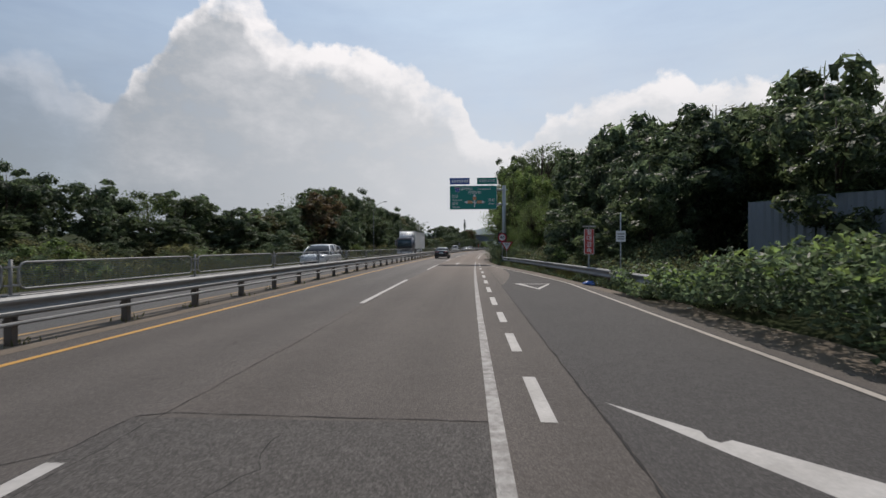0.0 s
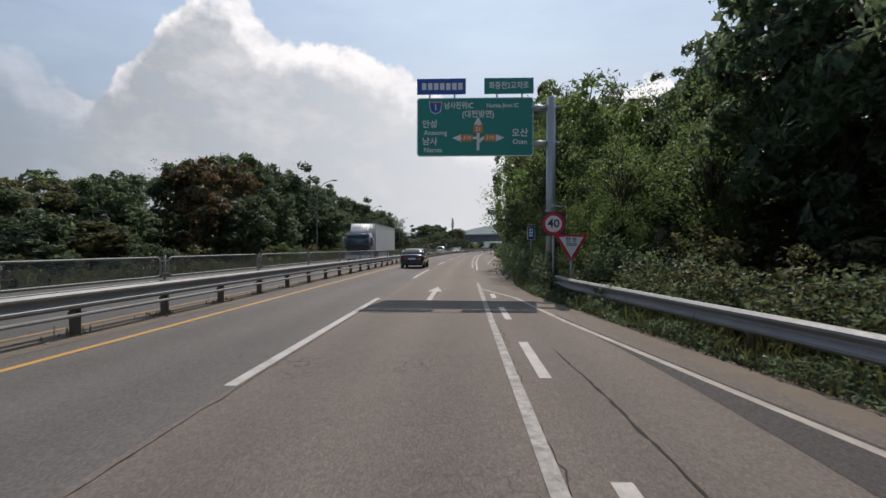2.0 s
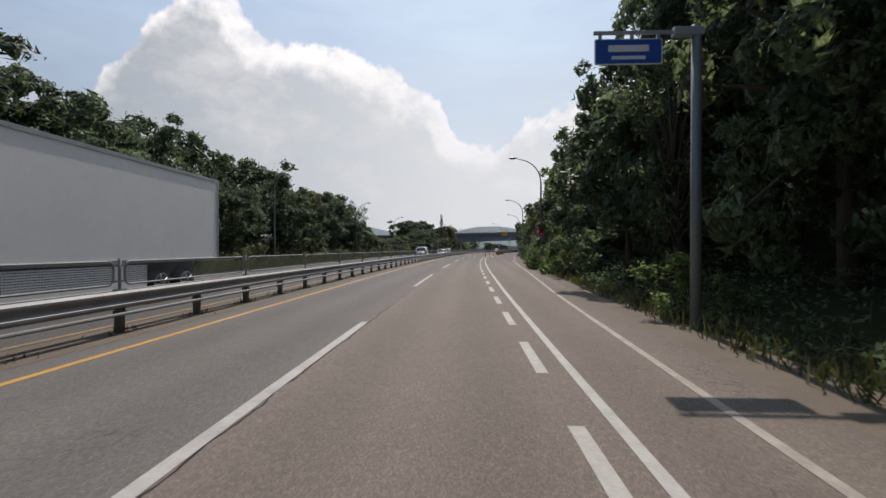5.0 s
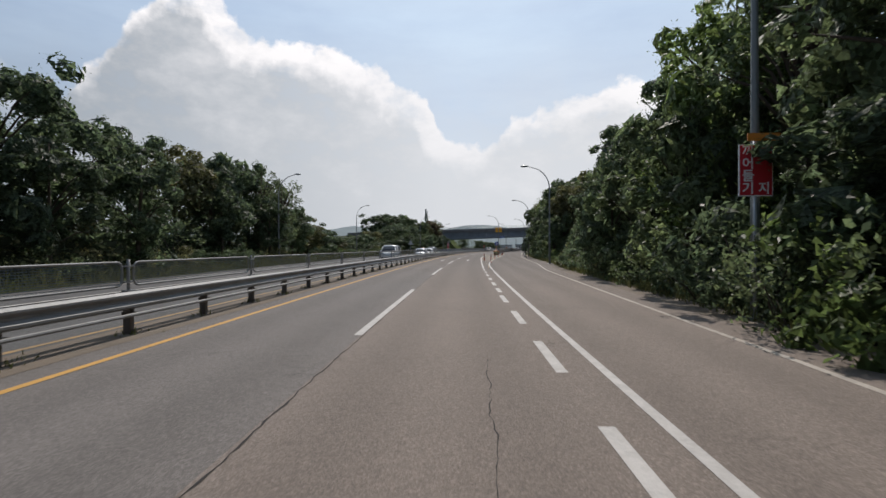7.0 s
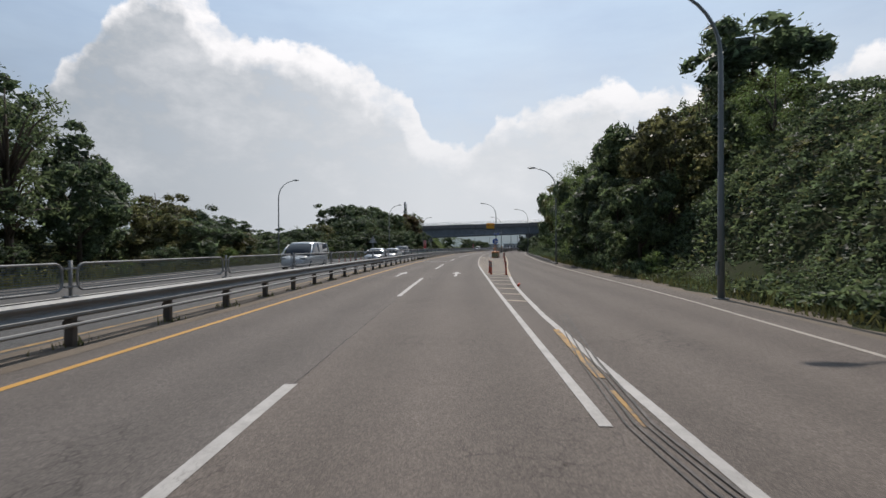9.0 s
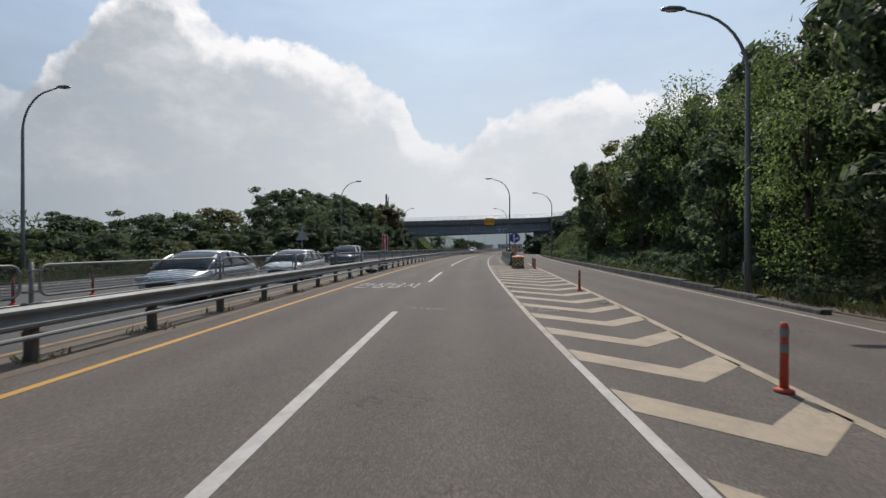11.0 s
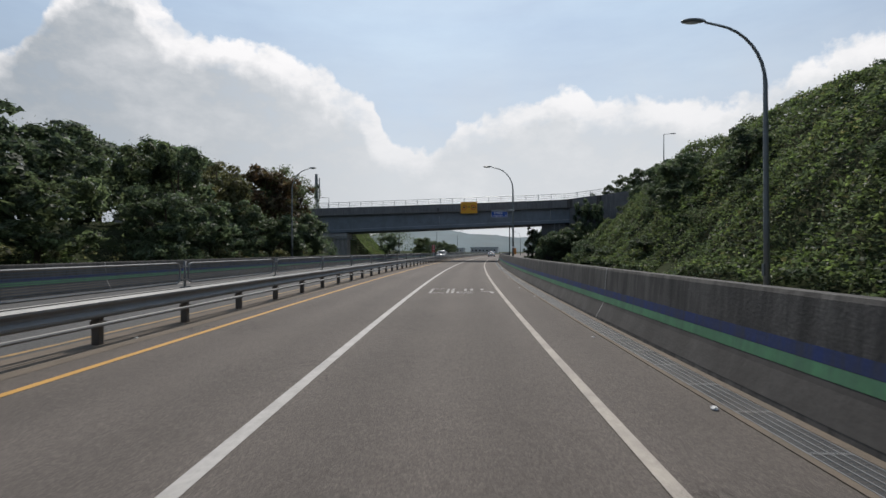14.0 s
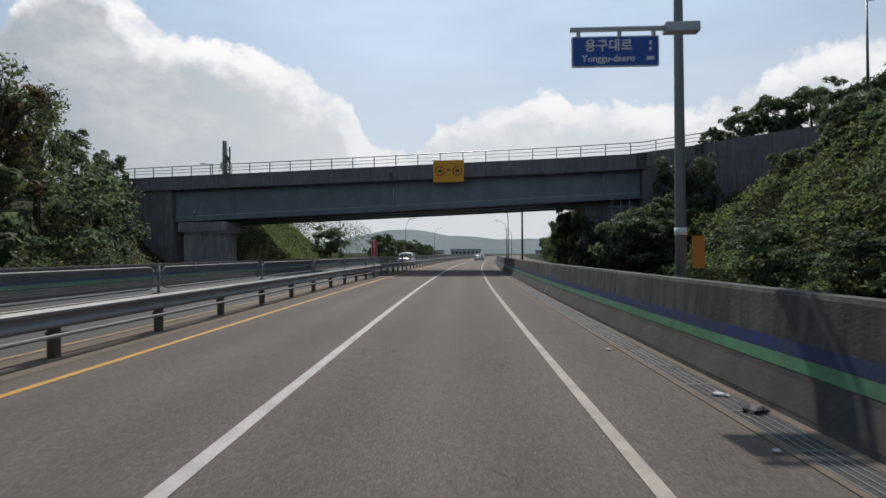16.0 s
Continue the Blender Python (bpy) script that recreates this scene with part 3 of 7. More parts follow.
top_right = lines([-100, 10, 25, 35, 45, 60, 80, 93, 110, 118, 126, 135, 144, 155, 165, 185, 205, 230, 240, 250, 285, 300, 330, 420],
                  [5.6, 6.2, 7.6, 8.2, 8.8, 10.4, 12.4, 13.2, 13.4, 13.5, 10.8, 8.6, 8.2, 8.6, 10.0, 11.4, 12.0, 11.2, 10.6, 9.8, 10.6, 11, 9, 7])


field_depth = lines([-100, 0, 34, 50, 900], [10, 10, 8, 0, 0])   # open scrub between road and trees


def road_coords(x, y):
    """s and u for arrays of places."""
    x, y = np.asarray(x, float), np.asarray(y, float)
    i = np.empty(x.shape, int)
    for k in range(0, x.size, 2000):
        q = slice(k, k + 2000)
        i[q] = np.argmin((x[q, None] - X_TAB) ** 2 + (y[q, None] - Y_TAB) ** 2, axis=1)
    h = np.radians(H_TAB[i])
    dx, dy = x - X_TAB[i], y - Y_TAB[i]
    return S_TAB[i] + dx * np.sin(h) + dy * np.cos(h), dx * np.cos(h) - dy * np.sin(h)


def rise(s, u):
    """The ground's height at a place beside the road."""
    left, right = foot_left(s), foot_right(s)
    if u < left:
        d = left - u
        k = min(1.0, d / 9.0)
        z = 0.62 * rise_left(s) * (k * k * (3 - 2 * k)) + 0.03 * max(0.0, d - 9) * (1 if s > 40 else 0.3)
        far = max(0.0, 1 - max(0.0, d - 45) / 60)
        return z * far
    if u > right:
        d = u - right
        k = min(1.0, d / 11.0)
        z = (rise_right(s) if (141 < s < 169 or s > 236) else 0.62 * rise_right(s)) * (0.25 * k + 0.75 * k * k * (3 - 2 * k)) + 0.10 * max(0.0, d - 11)
        far = max(0.0, 1 - max(0.0, d - 60) / 90)
        return z * far
    return -0.07


def heap(x, y):
    """How high the climbing vines heap up at a place, from 0 to about 1.6."""
    return max(0.0, 0.55 + 1.25 * noise.noise((x * 0.17, y * 0.17, 1.0)) + 0.55 * noise.noise((x * 0.42, y * 0.42, 4.0)) + 0.25 * noise.noise((x * 1.1, y * 1.1, 7.0)))


def terrain(x, y, s, u):
    """The ground with its bumps and the old growth heaped on it."""
    z = rise(s, u)
    if z > 0.5:
        k = min(1.0, (z - 0.5) / 0.8)
        z += k * (0.5 * noise.noise((x * 0.12, y * 0.12, 0.3)) + 0.25 * noise.noise((x * 0.4, y * 0.4, 2.0)))
        if u > foot_right(s) and (144 < s < 166 or 240 < s < 303):
            z += k * 0.75 * (heap(x, y) + 0.3)
    return z


def build_ground():
    xs = np.concatenate([[-3500, -1800, -900, -450, -250, -160, -110], np.arange(-80, 121, 2.0), [135, 160, 200, 260, 400, 800, 1700, 3500]])
    ys = np.concatenate([[-2500, -1000, -400, -180, -90], np.arange(-50, 361, 2.0), [370, 385, 410, 450, 520, 620, 800, 1200, 2000, 3500]])
    gx, gy = np.meshgrid(xs, ys)
    s, u = road_coords(gx.ravel(), gy.ravel())
    vs = []
    for x, y, a, b in zip(gx.ravel(), gy.ravel(), s, u):
        z = terrain(x, y, a, b) if -90 < a < 640 else -0.07
        if z > 1.0 and b > 0 and (144 < a < 166 or 240 < a < 303):
            z -= 0.3
        vs.append((x, y, z))
    w = len(xs)
    fs = [(j * w + i, j * w + i + 1, (j + 1) * w + i + 1, (j + 1) * w + i) for j in range(len(ys) - 1) for i in range(w - 1)]
    me = bpy.data.meshes.new("ground")
    me.from_pydata(vs, [], fs)
    for p in me.polygons:
        p.use_smooth = True
    tagged(part("ground", me, SOIL), "brown soil and weeds rising into banks beside the road", "ground", kind="structure")


build_ground()

# carriageways: ours, the sandy shoulder, and the one beyond the median
bm = bmesh.new()
band(bm, -90, 700, -4.0, pave_right, 0.0, 2.5)
_road = part("road", bm, ASPHALT)
_wear = _road.data.attributes.new("wear", "FLOAT", "POINT")   # paving ages along the road
_rs, _ru = road_coords([v.co.x for v in _road.data.vertices], [v.co.y for v in _road.data.vertices])
_wear.data.foreach_set("value", np.interp(_rs, [-90, 18, 30, 46, 60, 118, 138, 160, 200, 260, 700], [0.1, 0.18, 0.52, 0.84, 0.92, 0.9, 0.6, 0.40, 0.24, 0.34, 0.4]).astype(np.float32))
_across = _road.data.attributes.new("across", "FLOAT", "POINT")
_across.data.foreach_set("value", np.asarray(_ru, np.float32))
_older = _road.data.attributes.new("older", "FLOAT", "POINT")
_older.data.foreach_set("value", np.interp(_rs, [10, 30, 125, 160], [0.2, 1.0, 1.0, 0.0]).astype(np.float32))
tagged(_road, "grey-brown worn asphalt road with painted lanes", "road", kind="structure")
bm = bmesh.new()
band(bm, -90, 700, lambda s: edge_left(s) - 0.9, -4.0, 0.0, 2.5)
tagged(part("road_opposite", bm, ASPHALT_OLD), "grey asphalt carriageway beyond the median", "road", kind="structure")
bm = bmesh.new()
band(bm, -60, 214, pave_right, lambda s: pave_right(s) + 1.1 + 0.35 * noise.noise((s * 0.4, 0, 0)), -0.004, 1.0)
tagged(part("shoulder", bm, SAND), "sandy gravel verge at the road's edge", "verge", kind="structure")
bm = bmesh.new()
band(bm, -60, 460, lambda s: -4.75, lambda s: -3.72 + 0.08 * noise.noise((s * 0.5, 1, 0)), 0.004, 1.5)
tagged(part("median_strip", bm, SAND), "dusty dirt strip under the median rail", "median", kind="structure")


bm = bmesh.new()
band(bm, -60, 40, lambda s: 4.2 + (edge_right(s) - 4.15) * min(1.0, max(0.0, (s - 20) / 20)), lambda s: min(pave_right(s) - 0.02, edge_right(s) + 0.12), 0.003, 2.0)
tagged(part("slip_road", bm, ASPHALT_SLIP), "cool grey asphalt slip road joined along a dark seam", "road", kind="structure")


# ---------------- paint on the road ----------------
def marking(label, mat, shapes, name="lane_line"):
    """One family of paint: each stripe is a piece of its own."""
    base = thing("road_marking", Matrix(), label, "road marking", kind="structure")
    for fill in shapes:
        bm = bmesh.new()
        fill(bm)
        part(name, bm, mat, base)
    return base


def stripe(s0, s1, u, w=0.15, z=0.005, step=4.0):
    f = u if callable(u) else (lambda s: u)
    return lambda bm: band(bm, s0, s1, lambda s: f(s) - w / 2, lambda s: f(s) + w / 2, z, step)


gore_left = lines([142, 150, 164, 181, 187, 200, 210, 218, 235, 271, 420], [3.16, 3.21, 3.25, 3.15, 3.18, 3.22, 3.22, 3.24, 3.24, 3.25, 3.3])
gore_right = lines([142, 150, 158, 164, 176, 184.7, 190, 204, 212, 222], [3.75, 3.82, 4.1, 4.45, 5.2, 5.85, 6.15, 6.75, 6.95, 7.2])
dashes = [(13.8 + 20.0 * k, (23.6 if k < 7 else 23.1) + 20.0 * k) for k in range(-3, 10)]
marking("white dashed lane line, slightly worn", PAINT_W, [stripe(a, b, 0.0) for a, b in dashes] + [stripe(214.2, 460, 0.0, step=3)])
marking("worn white solid line beside the merging lane", PAINT_OLD, [stripe(-60, 50.5, 3.2, 0.13, 0.009), stripe(43, 47.5, edge_right, 0.14, step=1)])
marking("short white dashes between lane and slip road", PAINT_W,
        [stripe(a, a + 1.55, 3.67, 0.15) for a in (-8.0, -4.9, -1.7, 1.5, 4.6, 7.6, 10.5)] +
        [stripe(a, a + 2.05, 3.64, 0.15) for a in (13.5, 17.3, 21.3, 25.3, 29.6)] + [stripe(a, a + 2.3, 3.58, 0.15) for a in (34.3, 39.2)] + [stripe(43.8, 45.3, 3.55, 0.15)])
marking("short white dashes before the exit", PAINT_W, [stripe(67.4 + 3.98 * k, 69.5 + 3.98 * k, 3.09, 0.15) for k in range(14)] + [stripe(a, a + 1.8, 3.14, 0.15) for a in (122.4, 125.55, 128.95, 132.3, 135.7, 139.2)])
marking("white solid line of the exit lane", PAINT_W,
        [stripe(63.5, 142, lines([63.5, 92, 100, 142], [3.41, 3.53, 3.59, 3.75]), 0.12), stripe(142, 164, gore_right, 0.13), stripe(142.3, 178, gore_left, 0.12, 0.008)])
marking("worn cream-white line along the left of the gore and the barrier", PAINT_EDGE, [stripe(178, 460, gore_left, 0.125, 0.008)])
marking("cream solid line along the exit side of the gore", PAINT_CREAM, [stripe(164, 222, gore_right, 0.15)])
marking("cream-white edge line along the right of the road", PAINT_EDGE, [stripe(-60, 43, edge_right, 0.115, step=2), stripe(76, 300, edge_right, 0.115)])
marking("orange-yellow solid line along the median", PAINT_Y, [stripe(-60, 460, -3.13, 0.13)])
marking("dirty yellow solid line beyond the median rail", PAINT_Y_OLD, [stripe(-60, 460, -4.95, 0.13)])
marking("white edge line of the opposite carriageway", PAINT_W, [stripe(-60, 460, lambda s: edge_left(s) + 0.4, 0.14)])
marking("white dashed line of the opposite carriageway", PAINT_W, [stripe(a + 4, b + 4, -8.25) for a, b in [(6 + 20 * k, 16 + 20 * k) for k in range(-3, 20)]])


def chevron(far, cut=None):
    """A bent bar across the gore: back from the left line to the bend, then forward to the right line."""
    u0, u1 = gore_left(far) + 0.09, gore_right(far) - 0.09
    ub = cut or u0 + min(0.62, max(0.57, 0.575 + 0.0024 * (far - 187))) * (u1 - u0)
    w = 0.64
    bend = far - 0.72 - 0.98 * (ub - u0)
    b = bend + 1.0 * (u1 - ub)

    def fill(bm):
        patch(bm, [(far - 0.76, u0), (bend, ub), (bend + w + 0.02, ub), (far, u0)], 0.005)
        if not cut:
            patch(bm, [(bend, ub + 0.002), (b, u1), (b + w, u1), (bend + w + 0.02, ub + 0.002)], 0.005)
    return fill


marking("cream chevron bars painted across the exit gore", PAINT_CREAM, [chevron(185.2 + 2.16 * k) for k in range(-8, 12)] +
        [chevron(185.2 + 2.16 * k, 5.0) for k in (12, 13, 14)] +
        [(lambda bm, a=a: patch(bm, [(a, gore_left(a) + 0.08), (a - 0.3, gore_right(a) - 0.08), (a - 0.02, gore_right(a) - 0.08), (a + 0.28, gore_left(a) + 0.08)], 0.005)) for a in (152.5, 154.6, 156.8, 159, 161.2, 163.4, 165.6)], "chevron_bar")


def arrow(s, u, mat_scale=1.0):
    k = mat_scale
    return lambda bm: (patch(bm, [(s, u - 0.075 * k), (s, u + 0.075 * k), (s + 2.9 * k, u + 0.075 * k), (s + 2.9 * k, u - 0.075 * k)], 0.005),
                       patch(bm, [(s + 2.9 * k, u - 0.26 * k), (s + 2.9 * k, u + 0.26 * k), (s + 5.0 * k, u)], 0.005))


marking("white straight-ahead arrows painted on the lanes", PAINT_W, [arrow(43.1, 1.58), arrow(164.5, 1.62), arrow(164.5, -1.55)], "arrow")
# hollow yield triangle on the slip road
marking("white hollow yield triangle on the slip road", PAINT_W, [
    lambda bm: patch(bm, [(21.3, 4.8), (21.2, 6.28), (21.0, 6.12), (21.08, 5.1)], 0.005),
    lambda bm: patch(bm, [(21.2, 6.28), (18.4, 5.46), (18.95, 5.46), (21.0, 6.12)], 0.005),
    lambda bm: patch(bm, [(18.4, 5.46), (21.3, 4.8), (21.08, 5.1), (18.95, 5.46)], 0.005)], "triangle_side")
# long painted wedge where the slip road begins
marking("white painted wedge at the slip road's mouth", PAINT_W, [lambda bm: patch(bm, [(5.2, 4.31), (4.45, 4.9), (4.28, 4.88), (4.2, 4.94), (4.26, 5.06), (3.55, 5.67), (2.85, 6.35), (2.6, 5.95), (2.75, 5.5), (3.35, 5.22), (3.98, 4.9), (4.5, 4.66)], 0.005)], "wedge")


def road_writing(text, s, u, w, h, mat, label, weight=0.012):
    """Writing that is stretched along the lane."""
    c = bpy.data.curves.new("writing", "FONT")
    c.body, c.size, c.align_x, c.align_y = text, 1.0, "CENTER", "BOTTOM"
    c.offset = weight
    c.resolution_u = 2
    o = bpy.data.objects.new("writing", c)
    scene.collection.objects.link(o)
    me = bpy.data.meshes.new_from_object(o)
    bpy.data.objects.remove(o)
    xs = [v.co.x for v in me.vertices]
    ysv = [v.co.y for v in me.vertices]
    me.transform(Matrix.Diagonal((w / (max(xs) - min(xs)), h / (max(ysv) - min(ysv)), 1, 1)))
    me.transform(at(s, u, 0.005))
    me.materials.clear()
    base = thing("road_marking", Matrix(), label, "road marking", kind="structure")
    part("lettering", me, mat, base)


marking("worn white bars of illegible writing painted on the lane", PAINT_OLD, [(lambda bm, s0=s0, s1=s1, u=u, w=w: patch(bm, [(s0, u - w / 2), (s0, u + w / 2), (s1, u + w / 2), (s1, u - w / 2)], 0.005))
        for s0, s1, u, w in ((243.8, 246.0, 0.62, 0.10), (243.8, 243.95, 0.9, 0.45), (245.85, 246.0, 0.9, 0.45), (243.8, 246.0, 1.27, 0.10), (243.8, 246.0, 1.46, 0.11), (244.9, 246.0, 1.95, 0.10), (243.8, 244.0, 1.95, 0.62),
                             (244.35, 244.5, 1.95, 0.62), (243.8, 244.5, 1.66, 0.10), (245.0, 246.0, 2.2, 0.12), (245.2, 246.0, 2.62, 0.12), (244.5, 244.62, 2.75, 0.42), (243.75, 244.5, 2.95, 0.13))], "worn_bar")
road_writing("안성남사", 189.9, -1.5, 2.6, 2.8, PAINT_OLD, "worn white Korean writing painted on the left lane")
road_writing("3+800", 183.5, 0.76, 0.9, 0.30, CHALK, "hand-chalked survey mark on the lane", -0.022)
road_writing("3+", 183.68, 3.49, 0.42, 0.24, CHALK, "hand-chalked survey mark in the gore", -0.018)
road_writing("800", 183.22, 3.74, 0.52, 0.30, CHALK, "hand-chalked survey figures in the gore", -0.014)
marking("thin pale chalk line across the lane", CHALK, [lambda bm: patch(bm, [(183.98, 0.0), (183.98, 0.5), (184.0, 0.5), (184.0, 0.0)], 0.005)], "chalk_line")
# skid mark and scuffed amber paint beside the exit line
marking("scuffed amber paint strip along the exit line", PAINT_SCUFF, [stripe(143.9, 147.4, lines([143.9, 147.4], [3.57, 3.72]), 0.11, 0.011, 0.5), stripe(142.3, 143.4, lines([142.3, 143.4], [3.50, 3.55]), 0.05, 0.006, 0.5)], "scuffed_strip")
marking("dark tyre skid marks across the exit line", SKID, [stripe(138.0, 149.5, (lambda s, d=d: float(np.interp(s, [138, 141.1, 142.3, 144.8, 149.5], [3.9, 3.5, 3.42, 3.62, 4.2])) + d), w, 0.0125, 0.4)
        for d, w in ((0.0, 0.025), (0.09, 0.02), (0.16, 0.035), (-0.08, 0.018))], "skid_mark")


# ---------------- cracks, joints and patches in the asphalt ----------------
def crack(bm, pts, w, z=0.004, wob=0.05, seed=0.0):
    rows = []
    for i, ((s0, u0), (s1, u1)) in enumerate(zip(pts[:-1], pts[1:])):
        n = max(2, int(math.hypot(s1 - s0, u1 - u0) / 0.12))
        for k in range(n + (1 if i == len(pts) - 2 else 0)):
            t = k / n
            s, u = s0 + t * (s1 - s0), u0 + t * (u1 - u0)
            d = wob * (noise.noise((s * 1.7 + seed, u * 1.7, seed)) + 0.6 * noise.noise((s * 5.3, u * 5.3, seed)))
            h = w * (0.25 + 1.5 * abs(noise.noise((s * 4 + seed, u * 4, 5))))
            across = abs(s1 - s0) > abs(u1 - u0)
            a = (s, u + d - h / 2) if across else (s + d - h / 2, u)
            b = (s, u + d + h / 2) if across else (s + d + h / 2, u)
            rows.append((bm.verts.new(P(*a, z)), bm.verts.new(P(*b, z))))
    for (a0, b0), (a1, b1) in zip(rows[:-1], rows[1:]):
        bm.faces.new((a0, b0, b1, a1))


bm = bmesh.new()
crack(bm, [(-20, 4.2), (0, 4.17), (20, 4.21), (29, 4.15), (33.5, 4.09), (36, 3.98)], 0.034, z=0.006, seed=1, wob=0.025)
crack(bm, [(-20, 0.14), (4.6, 0.14), (8, 0.17), (60, 0.08)], 0.016, seed=2, wob=0.03)
crack(bm, [(60, 0.09), (100, 0.10), (140, 0.06)], 0.030, seed=2, wob=0.05)
crack(bm, [(140, 0.03), (214, 0.05)], 0.016, seed=2, wob=0.03)
crack(bm, [(3.4, -0.5), (3.8, -0.11), (4.6, -0.08), (4.7, 0.2), (4.66, 1.4), (4.6, 3.16)], 0.024, seed=3, wob=0.03)
crack(bm, [(4.2, 1.34), (3.7, 1.42), (3.3, 1.39), (2.7, 1.3)], 0.02, seed=12, wob=0.2)
crack(bm, [(9.0, 1.6), (10.5, 1.9), (13.0, 1.7), (16.5, 2.2)], 0.018, seed=4, wob=0.2)
crack(bm, [(44, 3.32), (38, 3.28), (30, 3.22), (10, 3.16)], 0.02, seed=5, wob=0.12)
crack(bm, [(96, 2.05), (102, 2.0), (108, 2.1), (112, 2.2)], 0.013, seed=6, wob=0.07)
crack(bm, [(119, 2.55), (124, 2.6), (130, 2.5)], 0.012, seed=7, wob=0.12)
crack(bm, [(200.5, 2.6), (203, 2.5), (205, 2.75)], 0.014, seed=9, wob=0.2)
crack(bm, [(152, -0.1), (153.2, 2.9)], 0.025, seed=10)
crack(bm, [(40.2, 0.3), (40.4, 4.2)], 0.05, seed=11)
for k in range(14):   # crazed patch in the wheel path
    a, b = 11.0 + 0.55 * (k % 7), 1.55 + 0.42 * (k // 7) + 0.12 * math.sin(5.0 * k)
    crack(bm, [(a, b), (a + 0.3 + 0.2 * math.sin(3.0 * k), b + 0.25), (a + 0.75, b + 0.18 + 0.2 * math.cos(2.0 * k))], 0.012, seed=20 + k, wob=0.2)
crack(bm, [(-20, 7.0), (0, 7.12), (18, 7.02)], 0.02, z=0.006, seed=40)
tagged(part("road_cracks", bm, CRACK), "dark cracks and joints across the asphalt", "road crack", kind="stuff")
marking("darker asphalt repair patches in the lane", ASPHALT_NEW, [lambda bm: patch(bm, [(-6, -0.1), (-6, 3.13), (4.56, 3.13), (4.57, -0.08), (3.8, -0.11)], 0.003)], "patch")


# ---------------- median guard rail with its mesh fence ----------------
RAIL_U = -4.25
W_BEAM = [(0.0, 0.78), (0.03, 0.775), (0.085, 0.735), (0.085, 0.70), (0.02, 0.64), (0.02, 0.60), (0.085, 0.54), (0.085, 0.505), (0.03, 0.465), (0.0, 0.46),
          (-0.012, 0.47), (0.02, 0.48), (0.072, 0.515), (0.072, 0.535), (0.006, 0.60), (0.006, 0.64), (0.072, 0.71), (0.072, 0.725), (0.02, 0.763), (-0.012, 0.77)]


def round_bar(u, z, r, n=8):
    return [(u + r * math.cos(2 * math.pi * k / n), z + r * math.sin(2 * math.pi * k / n)) for k in range(n)]


def median_rail():
    rail = thing("median_guardrail", Matrix(), "galvanised steel double guard rail along the dusty median", "guard rail")
    for side in (1, -1):
        bm = bmesh.new()
        prof = [(side * (u + 0.1), z) for u, z in W_BEAM]
        sweep(bm, prof, -45, 460, 3.0, RAIL_U)
        part("rail_beam", bm, STEEL, rail, "corrugated galvanised steel beam")
    bm = bmesh.new()
    sweep(bm, round_bar(0.2, 0.365, 0.032), -45, 460, 3.0, RAIL_U)
    part("lower_pipe", bm, STEEL, rail)
    bm = bmesh.new()
    box(bm, -0.07, 0.07, -0.06, 0.06, 0.0, 0.74, 0.01)
    box(bm, -0.10, 0.19, -0.05, 0.05, 0.34, 0.40)
    first = part("post", bm, STEEL_DARK, rail, "weathered dark steel post")
    first.matrix_local = at(7.7, RAIL_U)
    for k in range(-19, 168):
        if k:
            ob = new("post", first.data)
            ob.parent = rail
            ob.matrix_local = at(7.7 + 2.655 * k, RAIL_U)


median_rail()


def fence_panel():
    """Rounded tube frame with wire mesh, standing on the rail's posts."""
    panel = thing("mesh_fence_panel", at(7.7, RAIL_U), "steel tube fence panel with dark wire mesh above the median rail", "fence panel", "mesh fence on the median")
    length, z0, z1, r = 5.31, 0.88, 1.31, 0.14
    y0, y1 = 0.14, length - 0.14
    loop = []
    for cy, cz, a0 in ((y1 - r, z1 - r, 0), (y0 + r, z1 - r, 90), (y0 + r, z0 + r, 180), (y1 - r, z0 + r, 270)):
        for k in range(5):
            a = radians(a0 + 22.5 * k)
            loop.append((0, cy + r * math.cos(a), cz + r * math.sin(a)))
    bm = bmesh.new()
    tube(bm, loop + loop[:1], 0.02, 6, False)
    part("frame", bm, STEEL, panel, "pale rounded steel tube frame")
    bm = bmesh.new()
    w = 0.005
    n = 88
    for k in range(1, n):
        y = y0 + (y1 - y0) * k / n
        vs = [bm.verts.new(p) for p in ((0, y - w, z0 + 0.01), (0, y + w, z0 + 0.01), (0, y + w, z1 - 0.01), (0, y - w, z1 - 0.01))]
        bm.faces.new(vs)
    for k in range(1, 11):
        z = z0 + (z1 - z0) * k / 11
        vs = [bm.verts.new(p) for p in ((0.003, y0, z - w), (0.003, y1, z - w), (0.003, y1, z + w), (0.003, y0, z + w))]
        bm.faces.new(vs)
    part("wire_mesh", bm, WIRE, panel, "dark fine wire mesh")
    bm = bmesh.new()
    tube(bm, [(0, 0, 0.70), (0, 0, 1.36)], 0.028, 8)
    box(bm, -0.06, 0.06, -0.11, 0.11, 0.775, 0.80)
    box(bm, -0.025, 0.025, -0.13, 0.13, 1.22, 1.25)
    box(bm, -0.025, 0.025, -0.13, 0.13, 0.93, 0.96)
    part("fence_post", bm, STEEL, panel)
    return panel


_panel = fence_panel()
for k in range(-8, 84):
    if k:
        copy_thing(_panel, at(7.7 + 5.31 * k, RAIL_U))


